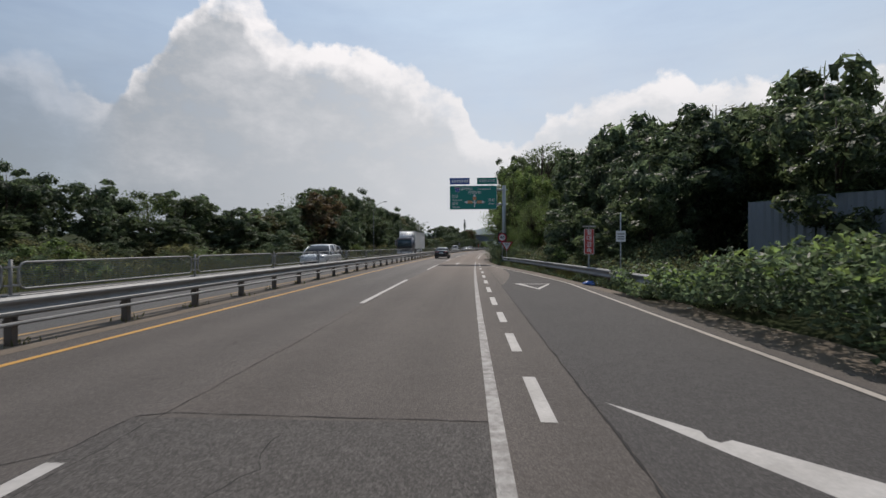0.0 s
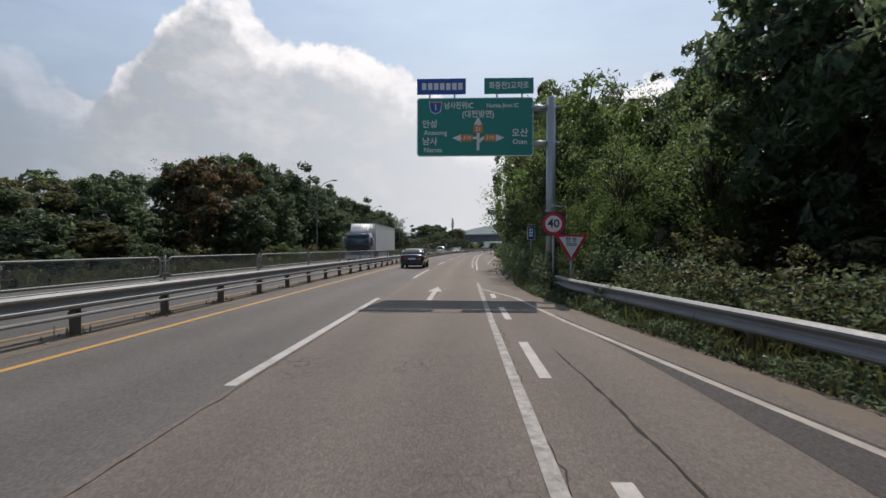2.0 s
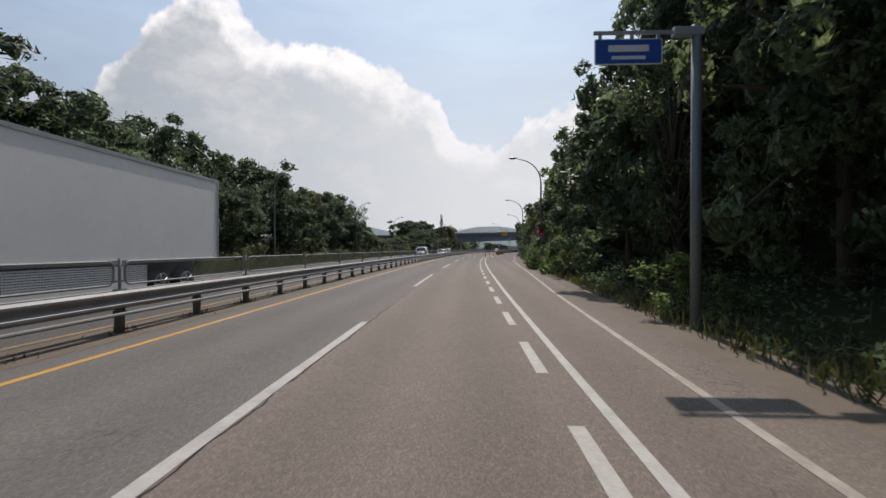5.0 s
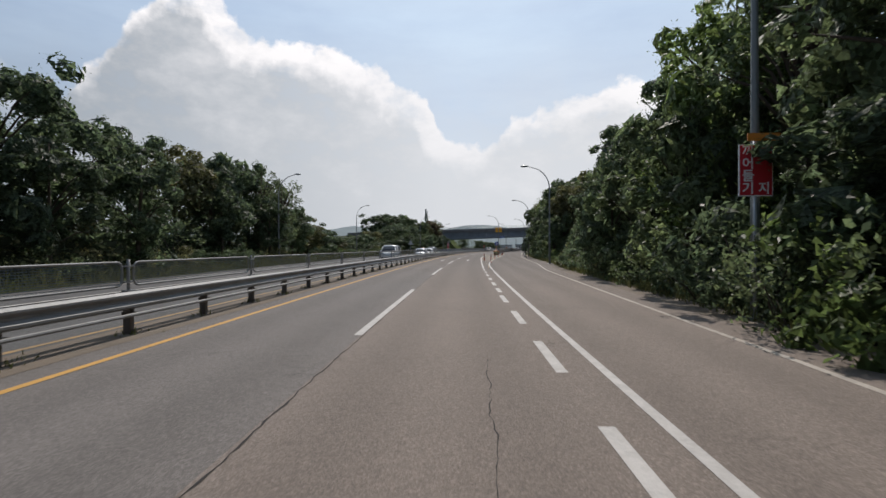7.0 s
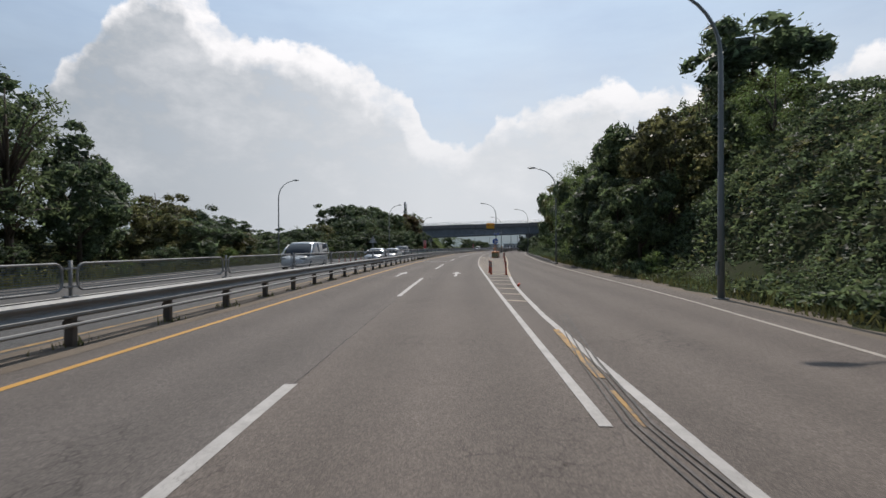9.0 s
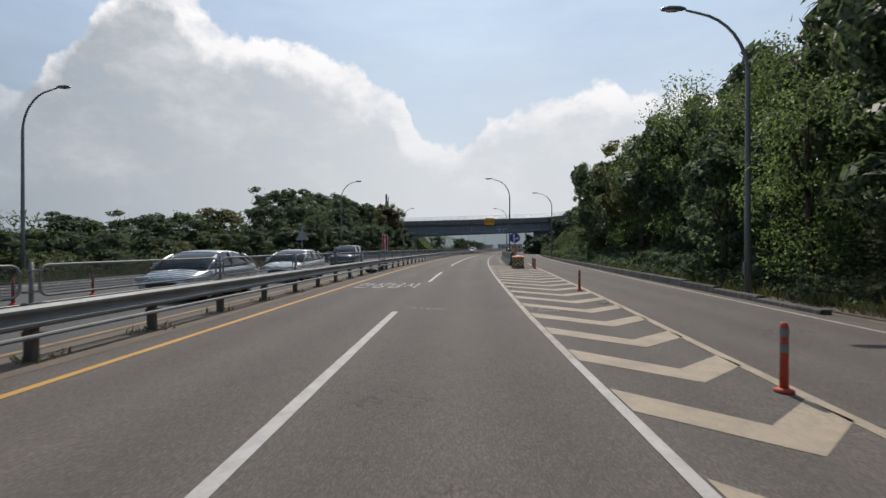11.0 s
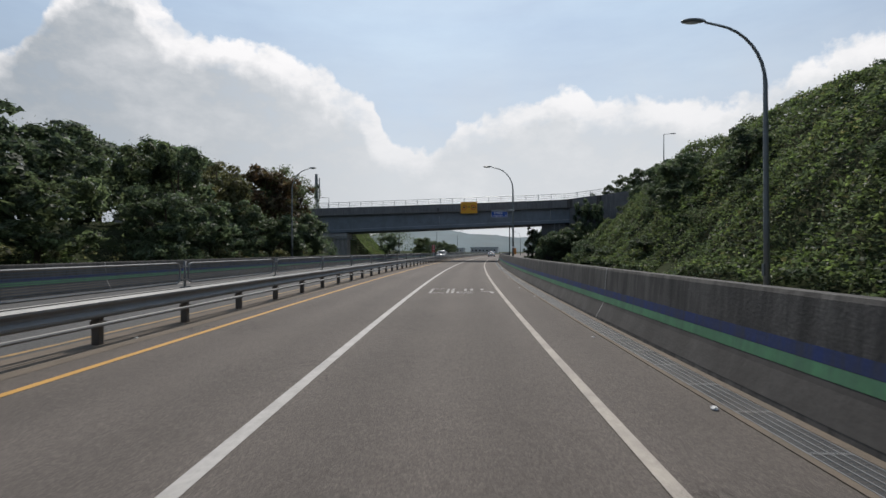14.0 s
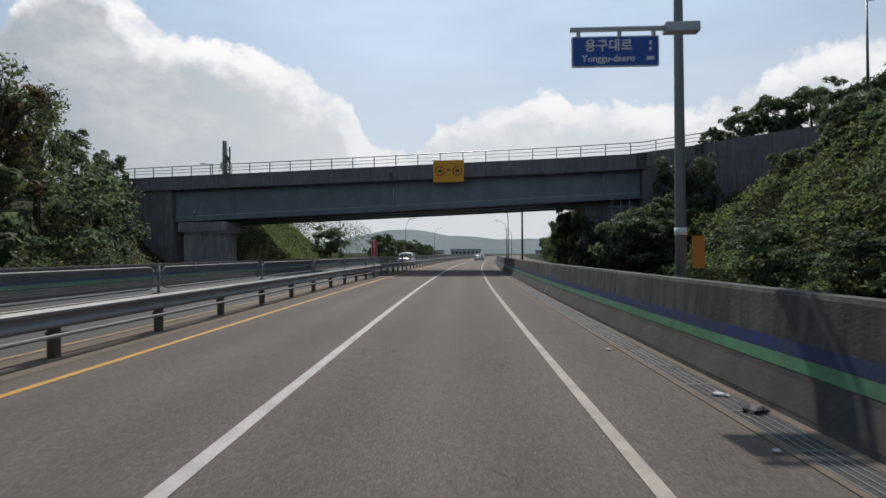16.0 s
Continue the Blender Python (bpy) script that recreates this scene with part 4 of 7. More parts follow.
# ---------------- overgrown guard rail beside the slip road ----------------
def verge_rail():
    rail = thing("verge_guardrail", Matrix(), "pale galvanised guard rail half buried in verge weeds", "guard rail")
    line = lines([8, 21.2, 33.9, 42.9, 60], [8.9, 8.05, 6.85, 5.6, 5.5])
    bm = bmesh.new()
    sweep(bm, [(-u, z - 0.10) for u, z in W_BEAM], 15, 50, 2.0, line)
    part("rail_beam", bm, STEEL, rail)
    for k in range(9):
        s = 15.6 + 4 * k
        bm = bmesh.new()
        tube(bm, [P(s, line(s) + 0.08, 0), P(s, line(s) + 0.08, 0.66)], 0.06, 8)
        part("post", bm, STEEL_DARK, rail)


verge_rail()


# ---------------- concrete barriers ----------------
barrier_line = lines([214, 224, 235, 250, 268, 300, 460], [4.90, 4.93, 4.92, 4.92, 5.0, 5.08, 5.2])


def barrier(side, s0, s1, line, label):
    """Concrete barrier in cast lengths, with a blue and a green band painted on it. side: -1 faces left, 1 faces right."""
    b = thing("concrete_barrier", Matrix(), label, "concrete barrier")
    step = 22.7
    n = int((s1 - s0) / step)
    face = [(0.0, 0.0), (0.012, 0.06), (0.15, 0.29), (0.172, 0.345), (0.192, 0.46), (0.208, 0.58), (0.245, 0.96), (0.262, 1.0), (0.46, 1.0), (0.48, 0.96), (0.58, 0.3), (0.62, 0.0)]
    for k in range(n + 1):
        a, c = max(s0, s0 + (k - 1) * step + 22.1), min(s1, s0 + k * step + 22.07)
        bm = bmesh.new()
        sweep(bm, [(-side * u, z * 1.15) for u, z in face], a, c, 3.0, line)
        seg = part("barrier_segment", bm, CONCRETE, b)
        bm = bmesh.new()
        sweep(bm, [(-side * (u - 0.0035), z * 1.15) for u, z in face[:8]], a - 0.03, a + 0.02, 3.0, line, False)
        part("joint_filler", bm, MORTAR, seg)
        # darker mottled strip over the sloping foot
        bm = bmesh.new()
        sweep(bm, [(-side * (u - 0.003), z * 1.15) for u, z in face[1:4]], a + 0.01, c - 0.01, 3.0, line, False)
        part("splash_grime", bm, FOOT_DARK, seg, "dark mottled strip along the foot")
        for name, mat, z0, z1 in (("blue_stripe", BLUE_BAND, 0.463, 0.585), ("green_stripe", GREEN_BAND, 0.348, 0.46)):
            f = lambda z: float(np.interp(z, [z for u, z in face[:7]], [u for u, z in face[:7]]))
            bm = bmesh.new()
            ends = [(-side * (f(z) - 0.007), z * 1.15) for z in (z0, (z0 + z1) / 2, z1)]
            sweep(bm, ends, a - 0.03, c, 3.0, line, False)
            part(name, bm, mat, seg)
    return b


barrier(-1, 212.2 + 2.4, 402, barrier_line, "stained concrete barrier with blue and green painted bands")
barrier(1, 224, 420, lambda s: edge_left(s) - 0.75, "low concrete barrier with faded blue and green bands across the road")


def drain():
    d = thing("drain_channel", Matrix(), "steel grating over a concrete drain along the barrier", "drain grating", kind="structure")
    bm = bmesh.new()
    sweep(bm, [(-0.53, 0.002), (-0.53, 0.012), (-0.46, 0.014), (-0.46, 0.002)], 216, 402, 3.0, barrier_line)
    part("kerb_strip", bm, SAND, d, "worn concrete lip of the channel")
    bm = bmesh.new()
    sweep(bm, [(-0.10, 0.002), (-0.10, 0.013), (-0.005, 0.016), (-0.005, 0.002)], 216, 402, 3.0, barrier_line)
    part("kerb_strip", bm, SAND, d, "dusty ledge at the barrier's foot")
    bm = bmesh.new()
    for i in range(5):
        u = -0.45 + 0.082 * i
        sweep(bm, [(u, 0.004), (u, 0.012), (u + 0.012, 0.012), (u + 0.012, 0.004)], 219, 330, 3.7, barrier_line)
    part("grating_bars", bm, STEEL, d)
    bm = bmesh.new()
    for k in range(111):
        s = 219 + 1.0 * k
        u = barrier_line(s)
        patch(bm, [(s, u - 0.455), (s + 0.025, u - 0.455), (s + 0.025, u - 0.105), (s, u - 0.105)], 0.0125)
    part("grating_ties", bm, STEEL, d)
    bm = bmesh.new()
    for k in range(900):
        s = 219 + 0.06 * k
        u = barrier_line(s)
        patch(bm, [(s, u - 0.455), (s + 0.009, u - 0.455), (s + 0.009, u - 0.105), (s, u - 0.105)], 0.009)
    part("grating_cross_wires", bm, STEEL_DARK, d)
    bm = bmesh.new()
    band(bm, 216, 402, lambda s: barrier_line(s) - 0.46, lambda s: barrier_line(s) - 0.10, 0.003, 3.0)
    part("channel_bed", bm, CHANNEL, d, "dark silty channel under the bars")


drain()


# ---------------- plants ----------------
rng = np.random.default_rng(7)


def leaf_mesh(name, centres, length, width, up=0.35, droop=0.0, rnd=None, kite=False, extra=None):
    """One small leaf at each centre, and any further leaves given as triangles."""
    r = rnd or rng
    n = len(centres)
    a = r.normal(size=(n, 3))
    a[:, 2] = a[:, 2] * (1 - up) - droop
    a /= np.linalg.norm(a, axis=1)[:, None]
    b = r.normal(size=(n, 3))
    b -= a * (a * b).sum(1)[:, None]
    b /= np.linalg.norm(b, axis=1)[:, None]
    sc = r.uniform(0.65, 1.35, size=(n, 1))
    ln, wd = length * sc / 2, width * sc / 2
    k = 4 if kite else 3
    v = np.empty((n, k, 3))
    if kite:
        v[:, 0], v[:, 1], v[:, 2], v[:, 3] = centres - a * ln, centres + b * wd - a * ln * 0.15, centres + a * ln, centres - b * wd - a * ln * 0.15
    else:
        v[:, 0], v[:, 1], v[:, 2] = centres - a * ln + b * wd * 0.8, centres - a * ln * 0.8 - b * wd, centres + a * ln
    if extra is not None:
        v = np.concatenate([v, extra])
        n = len(v)
    co = v.reshape(-1, 3)
    loops = np.arange(k * n, dtype=np.int32)
    starts = np.arange(0, k * n, k, dtype=np.int32)
    me = bpy.data.meshes.new(name)
    me.vertices.add(len(co))
    me.vertices.foreach_set("co", co.ravel())
    me.loops.add(len(loops))
    me.loops.foreach_set("vertex_index", loops)
    me.polygons.add(len(starts))
    me.polygons.foreach_set("loop_start", starts)
    me.update(calc_edges=True)
    me.shade_flat()
    return me


def leaf_shell_shape(n):
    """Facets of a ball, as triangles about the origin."""
    bm = bmesh.new()
    bmesh.ops.create_icosphere(bm, subdivisions=n, radius=1.0)
    out = np.array([[v.co[:] for v in f.verts] for f in bm.faces])
    bm.free()
    return out


SHELL = leaf_shell_shape(2)


def leaf_shells(centres, radii, flat, r):
    """Each clump's own leaves, closely overlapping about its middle, tilted this way and that."""
    f = SHELL
    mid = f.mean(axis=1, keepdims=True)
    out = []
    hub = centres.mean(axis=0)
    for c, k in zip(centres, radii):
        d = c - hub
        d /= np.linalg.norm(d) + 1e-6
        keep = (mid[:, 0] @ d) > -0.2   # the side toward the crown's middle is never seen
        g, gm = f[keep], mid[keep]
        tri = gm + (g - gm) * r.uniform(0.85, 1.35, size=(len(g), 1, 1))
        tri = tri * r.uniform(0.70, 1.15, size=(len(g), 1, 1)) + r.normal(size=g.shape) * 0.16
        out.append(c + tri * k * np.array([1, 1, flat]))
    return np.concatenate(out)


def clumps(n_clump, centre, radius, per, spread, r, shell=0.55, flat=1.0, near=0.35):
    """Leaf centres in uneven clumps spread through an ellipsoid, thicker toward its outside."""
    d = r.normal(size=(n_clump, 3))
    d /= np.linalg.norm(d, axis=1)[:, None]
    d = np.sign(d) * np.abs(d) ** 0.8
    rad = shell + (1 - shell) * r.uniform(size=(n_clump, 1)) ** 0.7
    c = np.asarray(centre) + d * rad * np.asarray(radius) * r.uniform(0.75, 1.12, size=(n_clump, 1))
    out, radii = [], []
    for p in c:
        k = r.uniform(0.6, 1.4)
        m = int(per * k)
        q = r.normal(size=(m, 3))
        q /= np.linalg.norm(q, axis=1)[:, None]
        q *= r.uniform(near, 1.0 + 0.35 * near, size=(m, 1)) * spread * k * np.array([1, 1, flat])
        out.append(p + q)
        radii.append(spread * k)
    return np.concatenate(out), c, np.array(radii)


def tree(height, width, n_clump, per, spread, leaf, mat, seed, label, low=0.25, limbs=7, m=Matrix(), wide_leaf=0.45, droop=0.1, flat=0.7, name="tree", airy=False, core=0.78):
    r = np.random.default_rng(seed)
    t = thing(name, m, label, "tree")
    crown_z = height * (low + 1) / 2
    rz = height * (1 - low) / 2
    pts, centres, radii = clumps(n_clump, (0, 0, crown_z), (width / 2, width / 2, rz), per, spread, r, 0.25 if airy else 0.48, flat, 0.35 if airy or not core else 0.75)
    pts[:, 2] = np.maximum(pts[:, 2], 0.15)
    bm = bmesh.new()
    lean = r.normal(size=2) * 0.04 * height
    trunk = [(0, 0, -0.5), (lean[0] * 0.2, lean[1] * 0.2, height * 0.25), (lean[0] * 0.6, lean[1] * 0.6, height * 0.55), (lean[0], lean[1], height * 0.93)]
    r0 = 0.016 * height + 0.03
    tube(bm, trunk, [r0 * 1.3, r0, r0 * 0.6, r0 * 0.15], 7)
    order = np.argsort(-np.linalg.norm(centres[:, :2], axis=1))[: limbs * 3]
    for i in order[::3] if not airy else range(len(centres)):
        e = centres[i]
        z0 = max(height * 0.15, e[2] * 0.6)
        f = z0 / height
        st = Vector((lean[0] * f, lean[1] * f, z0))
        en = Vector(e)
        mid = st.lerp(en, 0.55) + Vector((0, 0, 0.05 * height))
        tube(bm, [st, mid, en], [r0 * 0.42, r0 * 0.26, r0 * 0.07], 5)
    part("trunk", bm, BARK, t)
    shells = None
    if core and not airy:
        mids = np.array((0, 0, crown_z)) + r.normal(size=(7, 3)) * np.array((width * 0.15, width * 0.15, rz * 0.36))
        mids[:, 2] = np.clip(mids[:, 2], height * 0.16, height * 0.84)
        shells = np.concatenate([leaf_shells(centres, radii * core, flat, r), leaf_shells(mids, r.uniform(0.12, 0.18, size=7) * width, 1.0, r)])
        shells[:, :, 2] = np.maximum(shells[:, :, 2], 0.05)
    part("crown", leaf_mesh("crown", pts, leaf, leaf * wide_leaf, 0.35, droop, r, kite=shells is None, extra=shells), mat, t)
    return t


def shrub(width, height, n, leaf, mat, seed, label, m=Matrix(), name="shrub"):
    r = np.random.default_rng(seed)
    t = thing(name, m, label, "shrub")
    k = max(6, n // 60)
    pts, centres, radii = clumps(k, (0, 0, height * 0.42), (width / 2, width / 2, height * 0.5), n // k, width * 0.16, r, 0.5, 0.75, 0.7)
    pts[:, 2] = np.maximum(pts[:, 2], 0.03)
    bm = bmesh.new()
    for e in centres[:6]:
        tube(bm, [(e[0] * 0.1, e[1] * 0.1, -0.2), (e[0] * 0.5, e[1] * 0.5, e[2] * 0.5), tuple(e)], [0.035, 0.022, 0.006], 5)
    part("branching_stem", bm, BARK, t)
    shells = leaf_shells(centres, radii * 0.66, 0.75, r) if leaf > 0.15 else None
    if shells is not None:
        shells[:, :, 2] = np.maximum(shells[:, :, 2], 0.02)
    part("foliage", leaf_mesh("foliage", pts, leaf, leaf * 0.55, 0.3, 0.1, r, kite=shells is None, extra=shells), mat, t)
    return t


def place_plants():
    protos = [
        (tree(8.0, 6.4, 58, 22, 0.77, 0.2, LEAF_DEEP, 11, "dense dark green broadleaf tree on the wooded bank", 0.02), 8.0),
        (tree(8.0, 5.8, 55, 22, 0.75, 0.19, LEAF_MID, 12, "leafy green tree with uneven crown on the roadside bank", 0.02), 8.0),
        (tree(8.0, 6.8, 58, 22, 0.75, 0.2, LEAF_OLIVE, 13, "olive green tree with a broad crown on the roadside bank", 0.04), 8.0),
        (tree(8.0, 5.6, 55, 22, 0.75, 0.19, LEAF_DEEP, 14, "dark tree overgrown with climbing vines beside the road", 0.0, droop=0.6), 8.0),
        (tree(8.0, 4.6, 44, 70, 0.62, 0.26, LEAF_MID, 15, "slim airy tree with feathery leaves standing above the bank", 0.25, airy=True, droop=0.45, wide_leaf=0.32), 8.0),
        (tree(8.0, 6.0, 66, 120, 0.8, 0.16, LEAF_FRESH, 16, "fresh green leafy tree leaning over the roadside", 0.03, droop=0.4, core=0), 8.0),
        (tree(8.0, 6.2, 57, 22, 0.77, 0.2, LEAF_RED, 17, "rust-tinged tree among the green woods", 0.05), 8.0),
        (tree(8.0, 6.0, 62, 120, 0.75, 0.155, LEAF_FRESH, 18, "light airy green tree with feathery branches behind the guard rail", 0.12, airy=True, droop=0.4, wide_leaf=0.36), 8.0)]
    tall = {
        0: (tree(13.0, 9.2, 112, 42, 0.9, 0.17, LEAF_DEEP, 31, "tall dense dark tree leaning toward the road", 0.02, limbs=10), 13.0),
        1: (tree(13.0, 9.0, 112, 42, 0.88, 0.17, LEAF_MID, 32, "tall green tree with a ragged crown at the road's edge", 0.02, limbs=10, droop=0.3), 13.0),
        5: (tree(13.0, 8.8, 108, 46, 0.88, 0.16, LEAF_FRESH, 33, "tall fresh green tree draped with vines at the road's edge", 0.02, limbs=10, droop=0.4), 13.0)}
    tall[2] = tall[3] = tall[0]
    shrubs = [
        (shrub(3.0, 2.4, 760, 0.15, LEAF_MID, 21, "bushy green shrub at the foot of the bank"), 2.4),
        (shrub(2.6, 2.0, 720, 0.155, LEAF_DEEP, 22, "dark green shrub at the foot of the bank"), 2.0),
        (shrub(3.2, 2.2, 720, 0.155, LEAF_OLIVE, 23, "dry olive shrub among the roadside weeds"), 2.2),
        (shrub(2.8, 2.0, 780, 0.155, LEAF_FRESH, 24, "fresh green vine-covered bush on the bank"), 2.0),
        (shrub(2.8, 2.2, 3600, 0.10, LEAF_DEEP, 25, "leafy bush with small dark leaves at the guard rail"), 2.2)]
    used = set()

    def put(pool, weights, s, u, h, squash=1.0, i=None, z=None):
        i = int(rng.choice(len(weights), p=weights)) if i is None else i
        ob, h0 = tall[i] if pool is protos and i in tall and h > 8.8 and u > 0 and 46 < s < 140 else pool[i]
        z = max(rise(s, u), -0.05) if z is None else z
        k = h / h0
        m = Matrix.Translation(P(s, u, z - 0.1)) @ Matrix.Rotation(rng.uniform(0, 6.28), 4, "Z") @ Matrix.Diagonal((k * squash, k * squash, k, 1))
        if ob.name not in used:
            used.add(ob.name)
            ob.matrix_world = m
        else:
            copy_thing(ob, m @ Matrix.Diagonal((1 / ob.scale.x, 1 / ob.scale.y, 1 / ob.scale.z, 1)))

    tw = [0.32, 0.28, 0.06, 0.18, 0.03, 0.13, 0.0, 0.0]
    left_tw = [0.48, 0.20, 0.06, 0.26, 0.0, 0.0, 0.0, 0.0]
    near_tw = [0.14, 0.34, 0.04, 0.10, 0.10, 0.20, 0.0, 0.08]
    # wooded bank on the left: a lower front row and a full-height row behind
    s = -24.0
    while s < 390:
        for d, frac, gap in ((2.4, 0.62, 0.2), (6.0, 1.0, 0.0)):
            ss = s + rng.uniform(-1.8, 1.8) + d * 0.4
            if rng.uniform() < gap or 287 < ss < 334 or ss > 330:
                continue
            u = foot_left(ss) - d - rng.uniform(-0.7, 0.9) - (1.8 if 104 < ss < 128 else 0)
            u -= field_depth(ss)
            h = (top_left(ss) * frac * 1.06 - max(0, rise(ss, u))) * rng.uniform(0.92, 1.12)
            if h > 2.0:
                put(protos, tw if ss < 62 else left_tw, ss, u, h, max(0.9, min(1.9, 6.0 / h)))
            elif h > 0.7:
                put(shrubs, [0.3, 0.2, 0.4, 0.1], ss, u, h * 1.1, 1.3)
        s += 5.6 if s < 300 else 8.0
    # wooded bank on the right
    s = 26.0
    while s < 390:
        for d, frac, gap in ((0.9, 0.6, 0.12), (3.6, 0.95, 0.0), (8.0, 1.12, 0.15)):
            ss = s + rng.uniform(-1.3, 1.3) + d * 0.3
            if rng.uniform() < gap or 292 < ss < 318 or open_slope(ss) or (196 < ss < 240 and d < 1) or (33 < ss < 53 and d < 7):
                continue
            u = foot_right(ss) + d + rng.uniform(-0.6, 0.6)
            if 48 < ss < 122 and d < 3:
                if ss > 98 or 76 < ss < 86:
                    continue
                u += 0.7
            if 76 < ss < 122 and 3 < d < 5:
                u += 1.1 if ss < 104 else 0.2
            h = (top_right(ss) * frac * (0.92 if ss < 50 else 1.06) - max(0, rise(ss, u))) * rng.uniform(0.92, 1.12)
            if h > 1.6:
                put(protos, tw if ss > 100 else near_tw, ss, u, h, max(0.8, min(1.9, 5.2 / h)))
        s += 4.9 if s < 300 else 9.0
    # taller wood behind the sheet fence, and trees on the crests of the open banks
    for ss, u, h in ((-8, 21, 7), (-3, 18.5, 7), (2, 21, 7.4), (6, 18.6, 6.6), (10, 21, 8.0), (13, 18.4, 7.6), (17, 20.5, 8.0), (21, 17.6, 7.6), (25, 19.5, 9.0), (29, 15.5, 8.6), (33, 18, 10.2), (23, 22, 8.8), (28.5, 21, 9.8), (32, 23, 11.5), (37, 20, 11.5), (41, 18, 11), (38, 15.5, 10.5), (44, 15, 10.5), (50, 14, 9.0)):
        put(protos, tw, ss, u, h * (0.84 if ss < 24 else 0.93), 0.9, int(rng.choice([0, 1, 3, 0])))
    for ss, u, h, i in ((46.8, 8.3, 5.8, 7), (49.2, 8.8, 6.2, 7), (44.0, 10.2, 6.0, 7), (41.5, 12.2, 9.2, 0), (38, 13.6, 10.0, 0), (34, 13.4, 8.0, 0), (44.5, 12.8, 9.6, 3), (48, 12, 8.0, 7), (52, 9.6, 7.5, 7), (47.0, 7.1, 3.9, 5), (49.8, 6.2, 2.7, 5), (51.4, 6.0, 2.3, 5), (45.2, 7.5, 3.4, 5), (50.2, 7.0, 4.0, 5), (56, 7.5, 9.5, 7), (53.3, 7.1, 8.6, 7), (60, 7.4, 10, 7), (65.5, 7.5, 10.5, 7)):
        put(protos, tw, ss, u, h, 0.82, i)
    for ss, u, h, i in ((49.6, 6.5, 2.1, 4), (51.4, 6.2, 2.1, 4), (50.4, 5.9, 1.5, 4), (43.4, 7.5, 2.0, 4), (53.5, 5.8, 2.6, 4), (55.5, 6.0, 2.4, 4), (57.5, 6.2, 2.4, 4), (60, 6.4, 2.4, 4), (44.8, 7.2, 1.5, 4), (41.5, 7.4, 1.4, 0), (37, 7.9, 1.4, 2), (33.5, 8.3, 1.3, 0)):
        put(shrubs, None, ss, u, h, 0.9, i)
    for ss, u, h, i in ((106, 8.2, 2.6, 0), (108.5, 8.3, 2.4, 1), (111, 8.4, 2.6, 0), (113.4, 8.6, 2.6, 3), (100, 7.9, 2.6, 1), (103, 8.0, 2.4, 3), (112.6, 7.9, 2.5, 3), (114.2, 7.8, 2.3, 0), (117, 8.7, 2.8, 1), (119.5, 8.9, 3.0, 0)):
        put(shrubs, None, ss, u, h, 0.85, i)
    for ss, u, h, i in ((110, 9.9, 4.6, 1), (114.5, 10.3, 4.6, 0), (106, 9.7, 4.4, 3), (264, 17.5, 3.6, 3), (266, 18.7, 4.6, 3), (268.6, 19.2, 4.4, 0), (258, 19.5, 3.6, 3)):
        put(protos, tw, ss, u, h, 1.2, i)
    # crowns that hang over the road's edge
    for ss, u, h, i in ((57.5, 8.3, 11.5, 5), (63.5, 8.3, 12.5, 1), (69.5, 8.4, 14, 3), (76, 9.0, 14, 5), (84, 10.2, 14, 1), (91, 10.2, 13, 0), (54, 9.5, 10, 5)):
        put(protos, tw, ss, u, h, 0.62 if ss > 56 else 0.7, i)
    for ss, u, h in ((68, 11.5, 15.0), (72, 13, 13), (161, -19.5, 9.5), (158, -21, 10.2), (281, -20.5, 10.0), (286, -20, 9.6), (289.5, -21.5, 8.6), (227, -16.5, 5.8)):
        put(protos, tw, ss, u, h, 0.9, 4)
    for ss, u, h in ((247, 29, 5.2), (251, 31, 6), (262, 31, 4.0), (278, 28, 3.5), (287, 24.5, 3.6), (291, 23, 4.0), (296, 22.5, 3.0), (270, 30, 3.2), (176.5, 23, 14), (180, 24.5, 11), (193, 22, 9)) + tuple((296.5 + 1.5 * k, 12.6 + 1.6 * k, 4.6) for k in range(4)):
        put(protos, tw, ss, u, h, 1.1)
    for ss, u, h in ((290, -18.6, 2.4), (292, -20.2, 3.4), (293.5, -21.6, 3.6), (295, -23, 3.6), (288, -18.0, 2.6)):
        put(shrubs, [0.4, 0.4, 0.1, 0.1], ss, u, h, 1.1)
    for ss, u, h in ((66, -18.5, 7.6), (72, -19.5, 8.6), (279, -20.8, 9.0), (284.5, -21.5, 8.6)):
        put(protos, tw, ss, u, h, 1.0, 6)
    for ss, u, h in ((36, 11, 1.9), (38.5, 10.2, 1.7), (41, 9.3, 1.8), (43, 10.6, 2.1), (45, 11.5, 2.2), (40, 12.6, 2.4), (35, 13, 2.4), (47, 9.8, 1.9)):
        put(shrubs, None, ss, u, h, 1.1, 2)
    for k in range(9):
        put(protos, tw, 339 + 9.0 * k, -14.6 - rng.uniform(0, 1.2) - (5 if k == 0 else 0), 5.6 - 0.12 * k, 1.1, k % 2)
    for ss, u, h in ((262, -30, 8.6), (270, -33, 9.2), (278, -31, 9.2), (286, -34, 9.2), (254, -33, 8.6)):
        put(protos, tw, ss, u, h, 1.3, 0)
    for k in range(24):
        put(shrubs, [0.3, 0.6, 0.1, 0.0], 60 + 5.2 * k, foot_left(60 + 5.2 * k) - rng.uniform(4, 8.5), rng.uniform(2.0, 2.8), 1.4)
    # heaped vine mounds at the foot of the open slope, and bushes against the bridge end
    for ss, u, h, w in ((271, 13.9, 1.9, 1.3), (279, 14.2, 2.2, 1.2), (284.5, 14.6, 2.6, 1.1), (262.5, 14.6, 2.2, 1.3), (296, 13.6, 3.6, 0.9)):
        put(protos, None, ss, u, h, 1.25 * w, 3)
